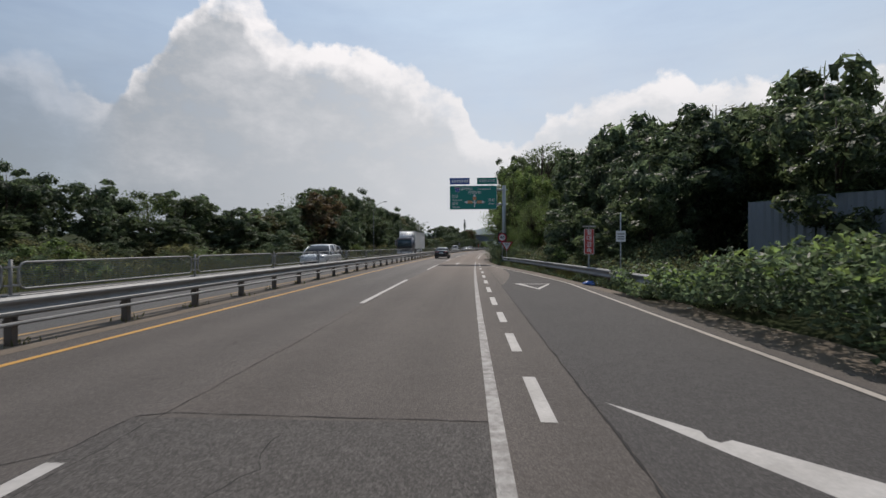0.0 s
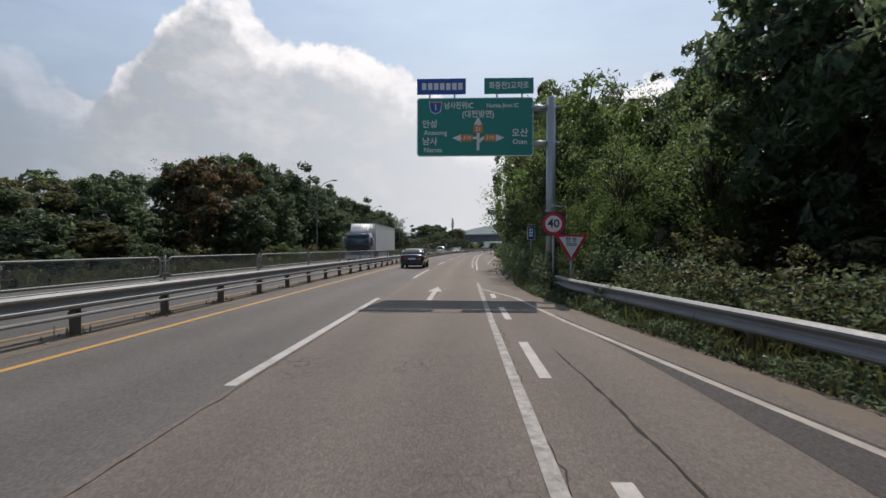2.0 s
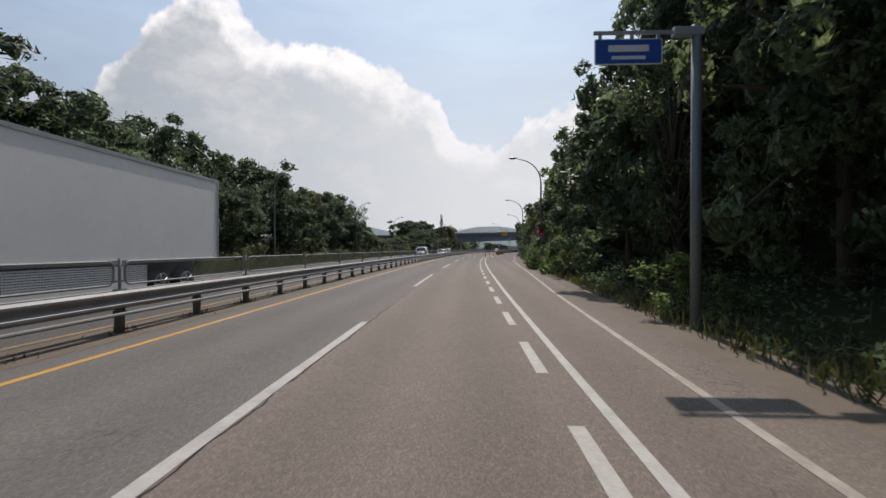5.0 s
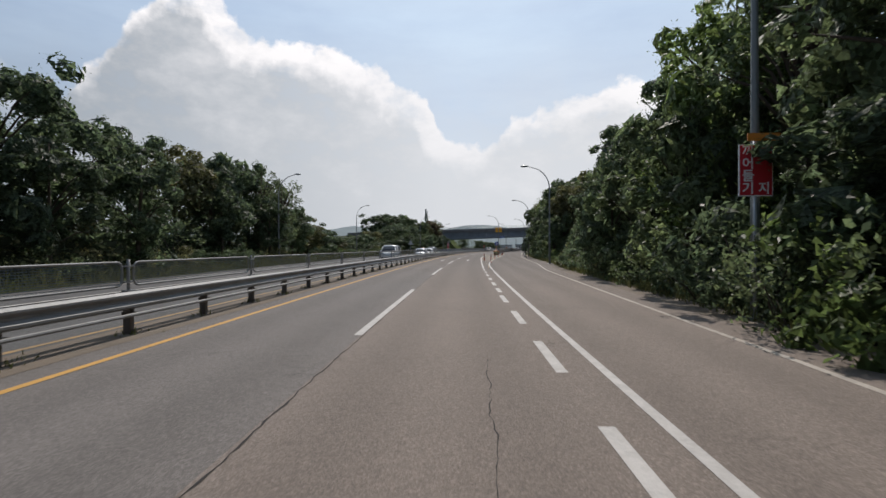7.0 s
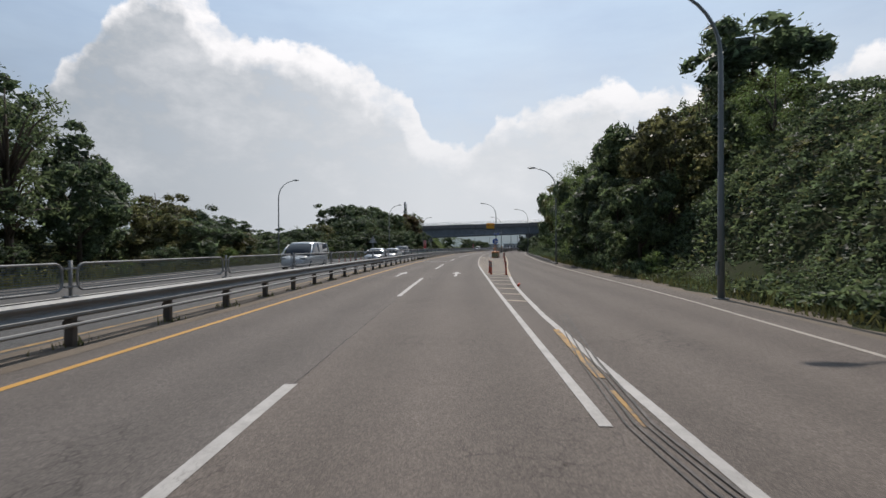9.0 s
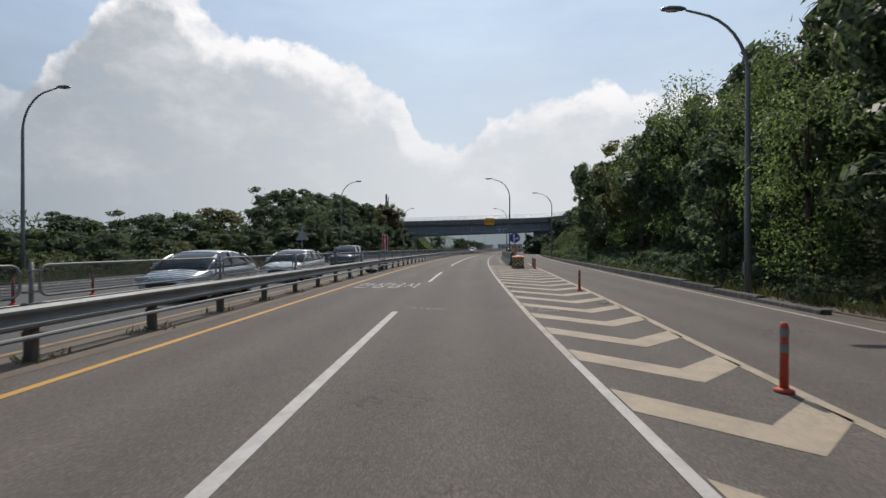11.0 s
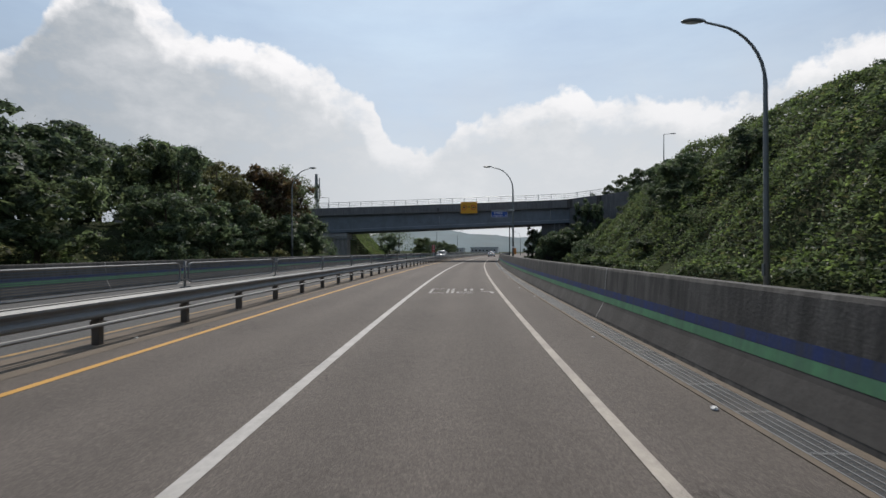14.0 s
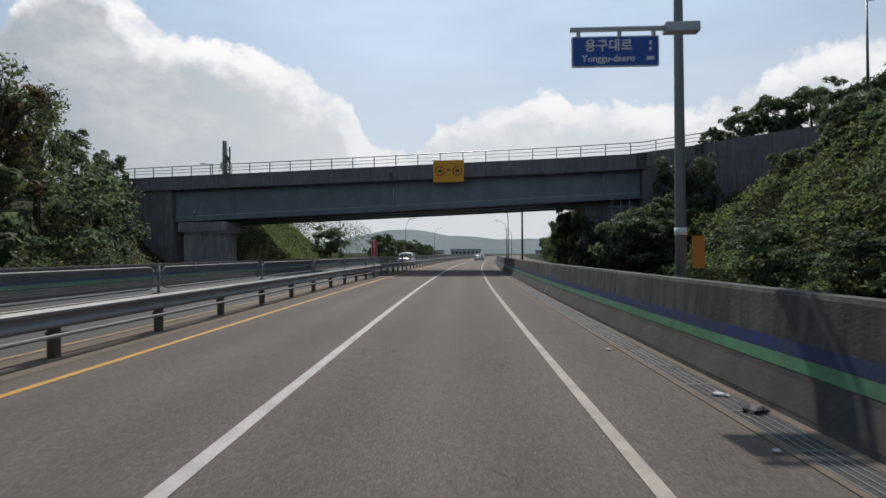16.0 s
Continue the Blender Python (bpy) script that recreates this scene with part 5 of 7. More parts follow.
    for ss, u, h in ((264.6, 29.5, 3.4), (267, 30.5, 2.6), (293, 24.5, 3.4), (290.5, 22.5, 3.2), (301, 25, 2.6), (304, 27, 3.0), (297.5, 27, 3.2)):
        put(protos, None, ss, u, h, 1.1, 0)
    for bx, by, h, w in ((24.3, -1.8, 7.6, 0.55), (26.2, -2.2, 6.0, 0.6), (16.6, 3.0, 5.6, 0.7), (17.6, 0.2, 5.0, 0.6), (18.6, -0.6, 3.4, 0.8), (20.8, -1.0, 3.6, 0.8), (-24.5, -2.0, 6.4, 0.7), (-28.5, -1.6, 8.0, 0.7)):
        x, y = 36.0 + 0.933 * bx + 0.36 * by, 304.0 - 0.36 * bx + 0.933 * by
        (ss,), (u,) = road_coords([x], [y])
        put(protos, None, float(ss), float(u), h, w, 3)
    for bx, h in ((28.4, 2.2), (30.6, 3.0), (33.2, 3.6), (36.0, 3.8), (39.0, 3.4), (42.0, 4.0), (45.5, 3.6)):
        x, y = 36.0 + 0.933 * bx + 0.36 * 2.4, 304.0 - 0.36 * bx + 0.933 * 2.4
        (ss,), (u,) = road_coords([x], [y])
        put(protos, None, float(ss), float(u), 1.3 * h, 1.0, 0, 9.0 + 0.16 * (bx - 27))
    # dry scrub in the open field across the road
    for k in range(15):
        ss = 16 + 3.1 * k
        h = top_left(ss) * rng.uniform(0.72, 0.95)
        put(protos, left_tw, ss, foot_left(ss) - field_depth(ss) - rng.uniform(3.5, 8.5), h, max(1.0, 6.2 / h))
    for k in range(56):
        ss = rng.uniform(4, 48)
        put(shrubs, [0.12, 0.13, 0.72, 0.03], ss, foot_left(ss) - rng.uniform(0.3, 1.0) * (field_depth(ss) + 1.5), rng.uniform(0.7, 1.5), 1.5)
    # shrubs along both feet
    s = -14.0
    while s < 330:
        ss = s + rng.uniform(-0.8, 0.8)
        if not 297 < ss < 336 and rng.uniform() < 0.85:
            put(shrubs, [0.3, 0.25, 0.35, 0.1], ss, foot_left(ss) - rng.uniform(0.2, 1.4), rng.uniform(1.0, 2.2))
        ss = s + rng.uniform(-0.8, 0.8)
        if 27 < ss and rng.uniform() < 0.75 and not 40 < ss < 66:
            put(shrubs, [0.3, 0.35, 0.15, 0.2] if not 190 < ss < 240 else [0.1, 0.9, 0, 0], ss, foot_right(ss) + rng.uniform(-0.2, 0.9) + (0.5 if 190 < ss < 240 else 0), rng.uniform(0.8, 1.7))
        if open_slope(ss) and rng.uniform() < 0.85:
            put(shrubs, [0.35, 0.35, 0.05, 0.25], ss, foot_right(ss) + rng.uniform(1, 7), rng.uniform(0.8, 1.5), 1.5)
            if rng.uniform() < 0.5:
                put(shrubs, [0.3, 0.3, 0.05, 0.35], ss, foot_right(ss) + rng.uniform(6, 16), rng.uniform(0.6, 1.1), 1.7)
        s += 2.9
    # low vines on the verge before the slip road
    for k in range(22):
        ss = rng.uniform(-3, 16)
        put(shrubs, [0.5, 0.3, 0.05, 0.15], ss, rng.uniform(8.5, 13), rng.uniform(0.75, 1.15), 1.4)
    for k in range(12):
        ss = rng.uniform(16, 30)
        put(shrubs, [0.2, 0.2, 0.5, 0.1], ss, rng.uniform(9.5, 13), rng.uniform(0.7, 1.2), 1.4)


def open_slope(s):
    return 144 < s < 166 or 240 < s < 303


place_plants()


def ground_cover():
    """Vines over the banks, and weeds and grass along the road's edges."""
    def scatter(n, pick, lift, size, mat, name, label, category, up, low=0.3):
        pts = []
        while len(pts) < n:
            s, u = pick()
            p = P(s, u)
            z = terrain(p.x, p.y, s, u)
            pts.append((p.x, p.y, max(z, 0) + lift * heap(p.x, p.y) * rng.uniform(low, 1.0) + 0.05))
        tagged(part(name, leaf_mesh(name, np.array(pts), size, size * 0.62, up, 0.0), mat), label, category, kind="stuff")

    def slope_a():
        s = rng.uniform(140, 168) if rng.uniform() < 0.3 else rng.uniform(232, 306)
        return s, foot_right(s) + rng.uniform(-0.3, 17)

    def slope_c():
        s = rng.uniform(232, 306)
        return s, foot_right(s) + rng.uniform(-0.3, 17)

    def slope_b():
        s = rng.uniform(24, 235)
        return s, foot_right(s) + rng.uniform(-0.4, 4.5) ** 1.0

    def slope_l():
        s = rng.uniform(-30, 330)
        return s, foot_left(s) - abs(rng.normal()) * 3.0

    def mass(n, side, size, mat, name, label):
        pts = []
        while len(pts) < n:
            s = rng.uniform(-40, 380) if side < 0 else rng.uniform(-6, 380)
            if 294 < s < 318 or (side > 0 and open_slope(s)):
                continue
            if side > 0 and 53 < s < 105 and rng.uniform() < 0.6:
                continue
            d = rng.uniform(2.0, 11.0) + (field_depth(s) if side < 0 else 0) + (8 if side > 0 and s < 26 else 5 if side > 0 and s < 53 else 0)
            u = foot_left(s) - d if side < 0 else foot_right(s) + d
            t = (top_left if side < 0 else top_right)(s) * ((0.50 if side < 0 else 0.45) + (0.5 if side < 0 else 0.45) * min(1.0, (d - (field_depth(s) if side < 0 else 0)) / 6)) * (1.0 if s > 50 or side < 0 else 0.85)
            z0 = max(0.0, rise(s, u))
            p = P(s, u)
            t *= 0.85 + 0.25 * noise.noise((p.x * 0.35, p.y * 0.35, 0))
            if t > z0:
                pts.append((p.x, p.y, t - (t - z0) * rng.uniform() ** 1.7))
        tagged(part(name, leaf_mesh(name, np.array(pts), size, size * 0.6, 0.3, 0.2), mat), label, "woods", kind="stuff")

    mass(45000, -1, 0.28, LEAF_MID, "woods_left", "dark thicket filling the wooded bank across the road")
    mass(36000, 1, 0.28, LEAF_MID, "woods_right", "dark thicket filling the wooded bank")
    scatter(95000, slope_a, 0.9, 0.25, LEAF_MID, "slope_vines", "green kudzu vines covering the bank", "vines", 0.6, 0.7)
    scatter(45000, slope_a, 0.9, 0.25, LEAF_DEEP, "slope_creepers", "dark green creepers heaped over the bank", "vines", 0.5, 0.3)
    scatter(48000, slope_c, 1.0, 0.2, LEAF_FRESH, "slope_shoots", "bright green shoots among the vines", "vines", 0.6, 0.8)
    scatter(8000, slope_a, 1.2, 0.20, LEAF_OLIVE, "slope_weeds", "dry olive weeds among the vines", "weeds", 0.5)
    scatter(26000, slope_b, 0.7, 0.18, LEAF_DEEP, "bank_undergrowth", "dark undergrowth at the foot of the wooded bank", "undergrowth", 0.4)
    scatter(26000, slope_l, 0.9, 0.20, LEAF_OLIVE, "field_undergrowth", "olive weeds and scrub beyond the opposite carriageway", "undergrowth", 0.4)

    def verge_a():
        s = rng.uniform(-6, 17.5)
        return s, 7.72 + rng.uniform(0, 1) ** 1.2 * 8

    def verge_b():
        s = rng.uniform(15, 62)
        return s, pave_right(s) + (0.95 if s < 27 else 1.4 if s < 44 else 0.8) + rng.uniform(0, 1) ** 1.2 * 4.5

    def rail_foot():
        s = rng.uniform(40, 53)
        return s, pave_right(s) + 0.8 + abs(rng.normal()) * 1.1

    def bank_end():
        s = rng.uniform(319.5, 338)
        return s, foot_left(s) - rng.uniform(-0.6, 14)

    scatter(8000, verge_a, 1.4, 0.17, LEAF_FRESH, "verge_shoots", "fresh green shoots on the verge vines", "vines", 0.5, 0.7)
    scatter(38000, verge_a, 1.4, 0.17, LEAF_DEEP, "verge_vines", "thick green vines heaped along the verge", "vines", 0.5)
    scatter(34000, verge_b, 1.2, 0.11, LEAF_OLIVE, "verge_weeds", "dry weeds round the guard rail", "weeds", 0.2)
    scatter(34000, verge_b, 1.3, 0.12, LEAF_DEEP, "verge_creepers", "dark creepers round the guard rail", "weeds", 0.4)
    scatter(9000, rail_foot, 0.6, 0.13, LEAF_DEEP, "rail_creepers", "dark creepers growing through the guard rail", "weeds", 0.4)
    scatter(22000, bank_end, 0.4, 0.22, LEAF_FRESH, "embankment_grass", "bright green grass and vines on the bridge embankment", "vines", 0.6)

    # grass blades and weeds at the verge
    def blades(n, pick, h, mat, name, label):
        v = np.empty((n, 4, 3))
        for i in range(n):
            s, u = pick()
            p = P(s, u, max(rise(s, u), 0))
            a = rng.uniform(0, 6.28)
            k = h * rng.uniform(0.4, 1.2)
            w = 0.012 + 0.01 * rng.uniform()
            d = np.array([math.cos(a), math.sin(a), 0])
            t = rng.normal(size=3) * 0.3 * k
            base = np.array(p)
            v[i] = base - d * w, base + d * w, base + d * w * 0.6 + t * 0.5 + [0, 0, k * 0.7], base + t + [0, 0, k]
        me = bpy.data.meshes.new(name)
        me.from_pydata(v.reshape(-1, 3).tolist(), [], [(4 * i, 4 * i + 1, 4 * i + 2, 4 * i + 3) for i in range(n)])
        tagged(part(name, me, mat), label, "grass", kind="stuff")

    def verge_r():
        s = rng.uniform(16, 212)
        return s, pave_right(s) + 0.5 + abs(rng.normal()) * 0.9

    def verge_l():
        s = rng.uniform(-20, 224)
        return s, edge_left(s) - 1.0 - abs(rng.normal()) * 1.2

    def median():
        s = 7.7 + 2.655 * int(rng.integers(-3, 80)) + rng.normal() * 0.25
        return s, RAIL_U + rng.normal() * 0.14

    def rail_front():
        s = rng.uniform(15, 50)
        return s, pave_right(s) + 0.45 + abs(rng.normal()) * 0.55

    pts = []
    for k in range(26000):
        s, u = rail_front()
        p = P(s, u)
        bush = max(0.0, 0.35 + 0.9 * noise.noise((p.x * 0.7, p.y * 0.7, 3.0)))
        pts.append((p.x, p.y, 0.02 + rng.uniform() ** 1.4 * 0.42 * bush))
    tagged(part("rail_weeds", leaf_mesh("rail_weeds", np.array(pts), 0.085, 0.035, 0.2, 0.0), LEAF_DEEP), "dark dry weeds in front of the verge rail", "weeds", kind="stuff")
    blades(1600, rail_front, 0.22, GRASS, "rail_grass", "tall dry grass in front of the verge rail")
    blades(14000, verge_r, 0.30, GRASS, "verge_grass", "dry grass and weeds along the sandy verge")
    blades(9000, verge_l, 0.6, GRASS, "far_verge_grass", "weeds along the opposite carriageway's verge")
    blades(2600, median, 0.11, GRASS, "median_weeds", "small weeds round the median posts")


ground_cover()


# ---------------- street lamps ----------------
def street_lamp(m, height, reach, label, mat=None):
    """A pole whose top bends over the road to a flat lamp head. Local -x is toward the road."""
    lamp = thing("street_lamp", m, label, "street lamp", "street lamps along the road")
    mat = mat or POLE
    bm = bmesh.new()
    top = height - 2.1
    pts = [(0, 0, 0), (0, 0, 2.5), (0, 0, top)]
    for k in range(1, 9):
        a = radians(90 * k / 9)
        pts.append((-reach * 0.9 * (1 - math.cos(a)), 0, top + 2.0 * math.sin(a)))
    pts.append((-reach + 0.1, 0, height - 0.02))
    tube(bm, pts, [0.10, 0.09, 0.07] + [0.055 - 0.0025 * k for k in range(8)] + [0.035], 10)
    part("pole", bm, mat, lamp)
    bm = bmesh.new()
    box(bm, -0.17, 0.17, -0.17, 0.17, -0.02, 0.03, 0.005)
    part("base_plate", bm, mat, lamp)
    bm = bmesh.new()
    box(bm, -0.13, -0.09, -0.06, 0.06, 0.7, 1.1)
    part("access_door", bm, mat, lamp)
    bm = bmesh.new()
    bmesh.ops.create_uvsphere(bm, u_segments=12, v_segments=8, radius=1.0)
    for v in bm.verts:
        v.co = Vector((-reach - 0.28 + 0.42 * v.co.x, 0.15 * v.co.y * (1.0 - 0.25 * v.co.x), height + 0.02 + (0.10 if v.co.z > 0 else 0.06) * v.co.z))
    for f in bm.faces:
        f.smooth = True
    hd = part("lamp_head", bm, mat, lamp, "flat oval lamp head")
    bm = bmesh.new()
    bmesh.ops.create_uvsphere(bm, u_segments=10, v_segments=6, radius=1.0)
    for v in bm.verts:
        v.co = Vector((-reach - 0.33 + 0.24 * v.co.x, 0.10 * v.co.y, height - 0.03 + 0.035 * v.co.z))
    part("lens", bm, LAMP_CLEAR, hd)
    return lamp


_lab = "dark grey bent-arm street lamp standing beside the road"
_lamp = street_lamp(at(116, 8.15), 9.2, 2.05, _lab)
for s, u in ((153, 9.6), (187.5, 10.7), (227.1, 5.62), (242.3, 11.95), (272.1, 5.88), (310, 7.0), (345, 7.2), (385, 7.6), (430, 9.0)):
    copy_thing(_lamp, at(s, u) @ Matrix.Diagonal((1, 1, 1.02 if s > 250 else 1.0, 1)))
for s, u in ((85, -14.8), (120.6, -16.8), (156, -17.8), (194, -19.6), (228, -13.7), (272.3, -15.2), (330, -16), (375, -15), (420, -15)):
    copy_thing(_lamp, at(s, u, 0.0, 180.0) @ Matrix.Diagonal((0.88, 1, 1.04 if s > 250 else 1.0, 1)))


def bridge_lamp(m, height=5.2):
    lamp = thing("bridge_lamp", m, "slender grey lamp post with a short straight arm", "street lamp", "lamps along the bridge road")
    bm = bmesh.new()
    tube(bm, [(0, 0, -0.6), (0, 0, height)], [0.09, 0.05], 8)
    tube(bm, [(0, 0, height - 0.05), (-0.9, 0, height + 0.05)], 0.03, 6)
    part("pole", bm, POLE, lamp)
    bm = bmesh.new()
    box(bm, -1.5, -0.85, -0.1, 0.1, height + 0.0, height + 0.1, 0.02)
    part("lamp_head", bm, POLE, lamp)
    return lamp


# ---------------- signs ----------------
def sign_panel(t, outline, mat, y=0.0, name="panel", label="", thick=0.03):
    bm = bmesh.new()
    plate(bm, outline, y, y + thick)
    return part(name, bm, mat, t, label)


def rect(w, h, cx=0.0, cz=0.0):
    return [(cx - w / 2, cz - h / 2), (cx + w / 2, cz - h / 2), (cx + w / 2, cz + h / 2), (cx - w / 2, cz + h / 2)]


def T(x, y, z):
    return Matrix.Translation((x, y, z))


def direction_sign():
    """Gantry arm over the slip road with the green direction board. Local origin at the post's foot."""
    g = thing("direction_sign", at(47.5, 5.87), "large green overhead direction sign on a pale steel post", "road sign")
    bm = bmesh.new()
    tube(bm, [(0, 0, -0.3), (0, 0, 7.25)], [0.185, 0.165], 16)
    part("post", bm, POLE_PALE, g, "thick pale steel post")
    for z in (6.85, 5.5):
        bm = bmesh.new()
        tube(bm, [(0.35, 0.0, z), (-0.12, 0.0, z), (-0.125, 0.0, z), (-0.62, 0.02, z), (-0.625, 0.02, z), (-0.75, 0.02, z)], [0.075, 0.075, 0.12, 0.12, 0.075, 0.075], 10)
        part("arm", bm, POLE_PALE, g)
    cx, cz, w, h = -2.87, 6.15, 4.42, 2.22
    sign_panel(g, rounded(w, h, 0.1, cx, cz), SIGN_WHITE, -0.02, "board_rim", "white rim line", 0.05)
    sign_panel(g, rounded(w - 0.06, h - 0.06, 0.09, cx, cz), SIGN_GREEN, -0.026, "board", "green reflective board", 0.03)
    y = -0.032
    letters("남사진위IC", 0.30, SIGN_WHITE, g, T(cx - 0.62, y, cz + 0.80), wide=0.8)
    letters("Namsa Jinwi IC", 0.22, SIGN_WHITE, g, T(cx + 1.05, y, cz + 0.80), wide=0.9)
    letters("(대전방면)", 0.30, SIGN_WHITE, g, T(cx + 0.12, y, cz + 0.47), wide=0.95)
    letters("안성", 0.32, SIGN_WHITE, g, T(cx - 1.72, y, cz + 0.10))
    letters("Anseong", 0.25, SIGN_WHITE, g, T(cx - 1.50, y, cz - 0.22))
    letters("남사", 0.32, SIGN_WHITE, g, T(cx - 1.72, y, cz - 0.56))
    letters("Namsa", 0.25, SIGN_WHITE, g, T(cx - 1.60, y, cz - 0.88))
    letters("오산", 0.34, SIGN_WHITE, g, T(cx + 1.70, y, cz - 0.25))
    letters("Osan", 0.26, SIGN_WHITE, g, T(cx + 1.70, y, cz - 0.58))
    ax = cx + 0.12
    bm = bmesh.new()
    for poly in ([(ax - 0.055, cz - 0.9), (ax + 0.055, cz - 0.9), (ax + 0.055, cz + 0.1), (ax - 0.055, cz + 0.1)],
                 [(ax - 0.16, cz + 0.08), (ax + 0.16, cz + 0.08), (ax + 0.02, cz + 0.36), (ax - 0.02, cz + 0.36)],
                 [(ax - 0.66, cz - 0.47), (ax - 0.055, cz - 0.47), (ax - 0.055, cz - 0.37), (ax - 0.66, cz - 0.37)],
                 [(ax - 0.66, cz - 0.56), (ax - 0.66, cz - 0.28), (ax - 0.98, cz - 0.42)],
                 [(ax + 0.055, cz - 0.62), (ax + 0.2, cz - 0.47), (ax + 0.68, cz - 0.47), (ax + 0.68, cz - 0.37), (ax + 0.16, cz - 0.37), (ax + 0.055, cz - 0.47)],
                 [(ax + 0.68, cz - 0.56), (ax + 1.0, cz - 0.42), (ax + 0.68, cz - 0.28)]):
        plate(bm, poly, y, y + 0.004)
    part("arrows", bm, SIGN_WHITE, g, "white branching arrows")
    for dx, dz, w_, h_, txt in ((0.0, -0.09, 0.34, 0.28, "23"), (-0.42, -0.42, 0.44, 0.26, "310"), (0.45, -0.42, 0.44, 0.26, "310")):
        p = sign_panel(g, rounded(w_, h_, 0.03, ax + dx, cz + dz), SIGN_ORANGE, y - 0.006, "route_panel", "orange route number panel", 0.008)
        letters(txt, 0.2, SIGN_WHITE, p, T(ax + dx, y - 0.008, cz + dz))
    def shield(k):
        x0, z0 = cx - 1.50, cz + 0.76
        return [(x0 + k * x, z0 + k * z) for x, z in ((-0.22, 0.20), (-0.20, -0.02), (-0.16, -0.17), (0.0, -0.24), (0.16, -0.17), (0.20, -0.02), (0.22, 0.20), (0.0, 0.17))]

    sign_panel(g, shield(1.12), SIGN_WHITE, y - 0.002, "shield_rim", "white shield rim", 0.004)
    p = sign_panel(g, shield(1.0), SIGN_BLUE, y - 0.006, "route_shield", "blue and red route shield", 0.004)
    sign_panel(p, [(cx - 1.71, cz + 0.90), (cx - 1.29, cz + 0.90), (cx - 1.28, cz + 0.96), (cx - 1.50, cz + 0.93), (cx - 1.72, cz + 0.96)], SIGN_RED, y - 0.009, "shield_top", "", 0.004)
    letters("1", 0.30, SIGN_WHITE, p, T(cx - 1.50, y - 0.010, cz + 0.74))
    for dx, mat, lab in ((-1.28, SIGN_BLUE, "small blue board with worn white writing"), (1.28, SIGN_GREEN, "small green board with worn white writing")):
        b = sign_panel(g, rect(1.86, 0.60, cx + dx, cz + 1.55), mat, -0.02, "upper_board", lab, 0.035)
        if dx > 0:
            letters("화중천2교차로", 0.30, SIGN_WHITE, b, T(cx + dx, -0.026, cz + 1.55), wide=0.84)
        else:
            bm = bmesh.new()
            for k in range(7):
                plate(bm, rect(0.17, 0.26, cx + dx - 0.66 + 0.23 * k, cz + 1.55), -0.024, -0.02)
            part("writing_bars", bm, SIGN_WHITE, b)
        for q in (-0.45, 0.5):
            bm = bmesh.new()
            box(bm, cx + dx + q - 0.03, cx + dx + q + 0.03, 0.0, 0.05, cz + 1.08, cz + 1.28)
            part("bracket", bm, POLE_PALE, g)


direction_sign()


def post_sign(m, label, height, r=0.035, mat=None):
    t = thing("road_sign", m, label, "road sign")
    bm = bmesh.new()
    tube(bm, [(0, 0.03, -0.3), (0, 0.03, height)], r, 8)
    part("post", bm, mat or POLE_PALE, t)
    return t


# speed limit and yield signs
t = post_sign(at(45.3, 5.60), "round red-rimmed speed limit sign on a dark square board", 2.75)
sign_panel(t, rect(0.80, 0.80, 0, 2.36), SIGN_DARK, 0.0, "backing_board", "dark square backing board")
sign_panel(t, disc(0.375, 0, 2.36), SIGN_RED, -0.006, "red_ring", "", 0.01)
sign_panel(t, disc(0.275, 0, 2.36), SIGN_WHITE, -0.012, "face", "", 0.01)
letters("40", 0.40, SIGN_DARK, t, T(0, -0.015, 2.36))
bm = bmesh.new()
tube(bm, [(-0.28, 0.05, 2.80), (0.0, 0.05, 3.02), (0.30, 0.05, 2.92)], 0.018, 6)
box(bm, -0.05, 0.42, 0.0, 0.16, 2.93, 2.96)
part("solar_bracket", bm, POLE_PALE, t)
t = post_sign(at(44.0, 5.92), "white triangular yield sign with red border", 1.9)
tri = lambda k: [(-0.52 * k, 1.70 + 0.27 * k), (0.0, 1.70 - 0.60 * k), (0.52 * k, 1.70 + 0.27 * k)]
sign_panel(t, tri(1.0), SIGN_RED, 0.0, "red_border")
sign_panel(t, tri(0.72), SIGN_WHITE, -0.006, "face", "", 0.01)
letters("양 보", 0.16, SIGN_DARK, t, T(0, -0.009, 1.80))
letters("YIELD", 0.13, SIGN_DARK, t, T(0, -0.009, 1.66))


def banner_sign(m, label, text, w, h, z, mat, post, cols=1, size=0.2, side=0.0, frame_mat=None):
    """A tall narrow board with writing that runs downward."""
    t = post_sign(m, label, post, 0.04)
    sign_panel(t, rect(w + 0.04, h + 0.04, side, z), frame_mat or SIGN_WHITE, -0.01, "board_rim", "", 0.03)
    sign_panel(t, rect(w, h, side, z), mat, -0.016, "board", "", 0.03)
    n = int(math.ceil(len(text) / cols))
    for c in range(cols):
        col = text[c * n:(c + 1) * n]
        for k, ch in enumerate(col):
            if ch.strip():
                letters(ch, size, SIGN_WHITE, t, T(side + (c - (cols - 1) / 2) * w / cols, -0.020, z + h / 2 - (k + 0.5) * h / n))
    return t


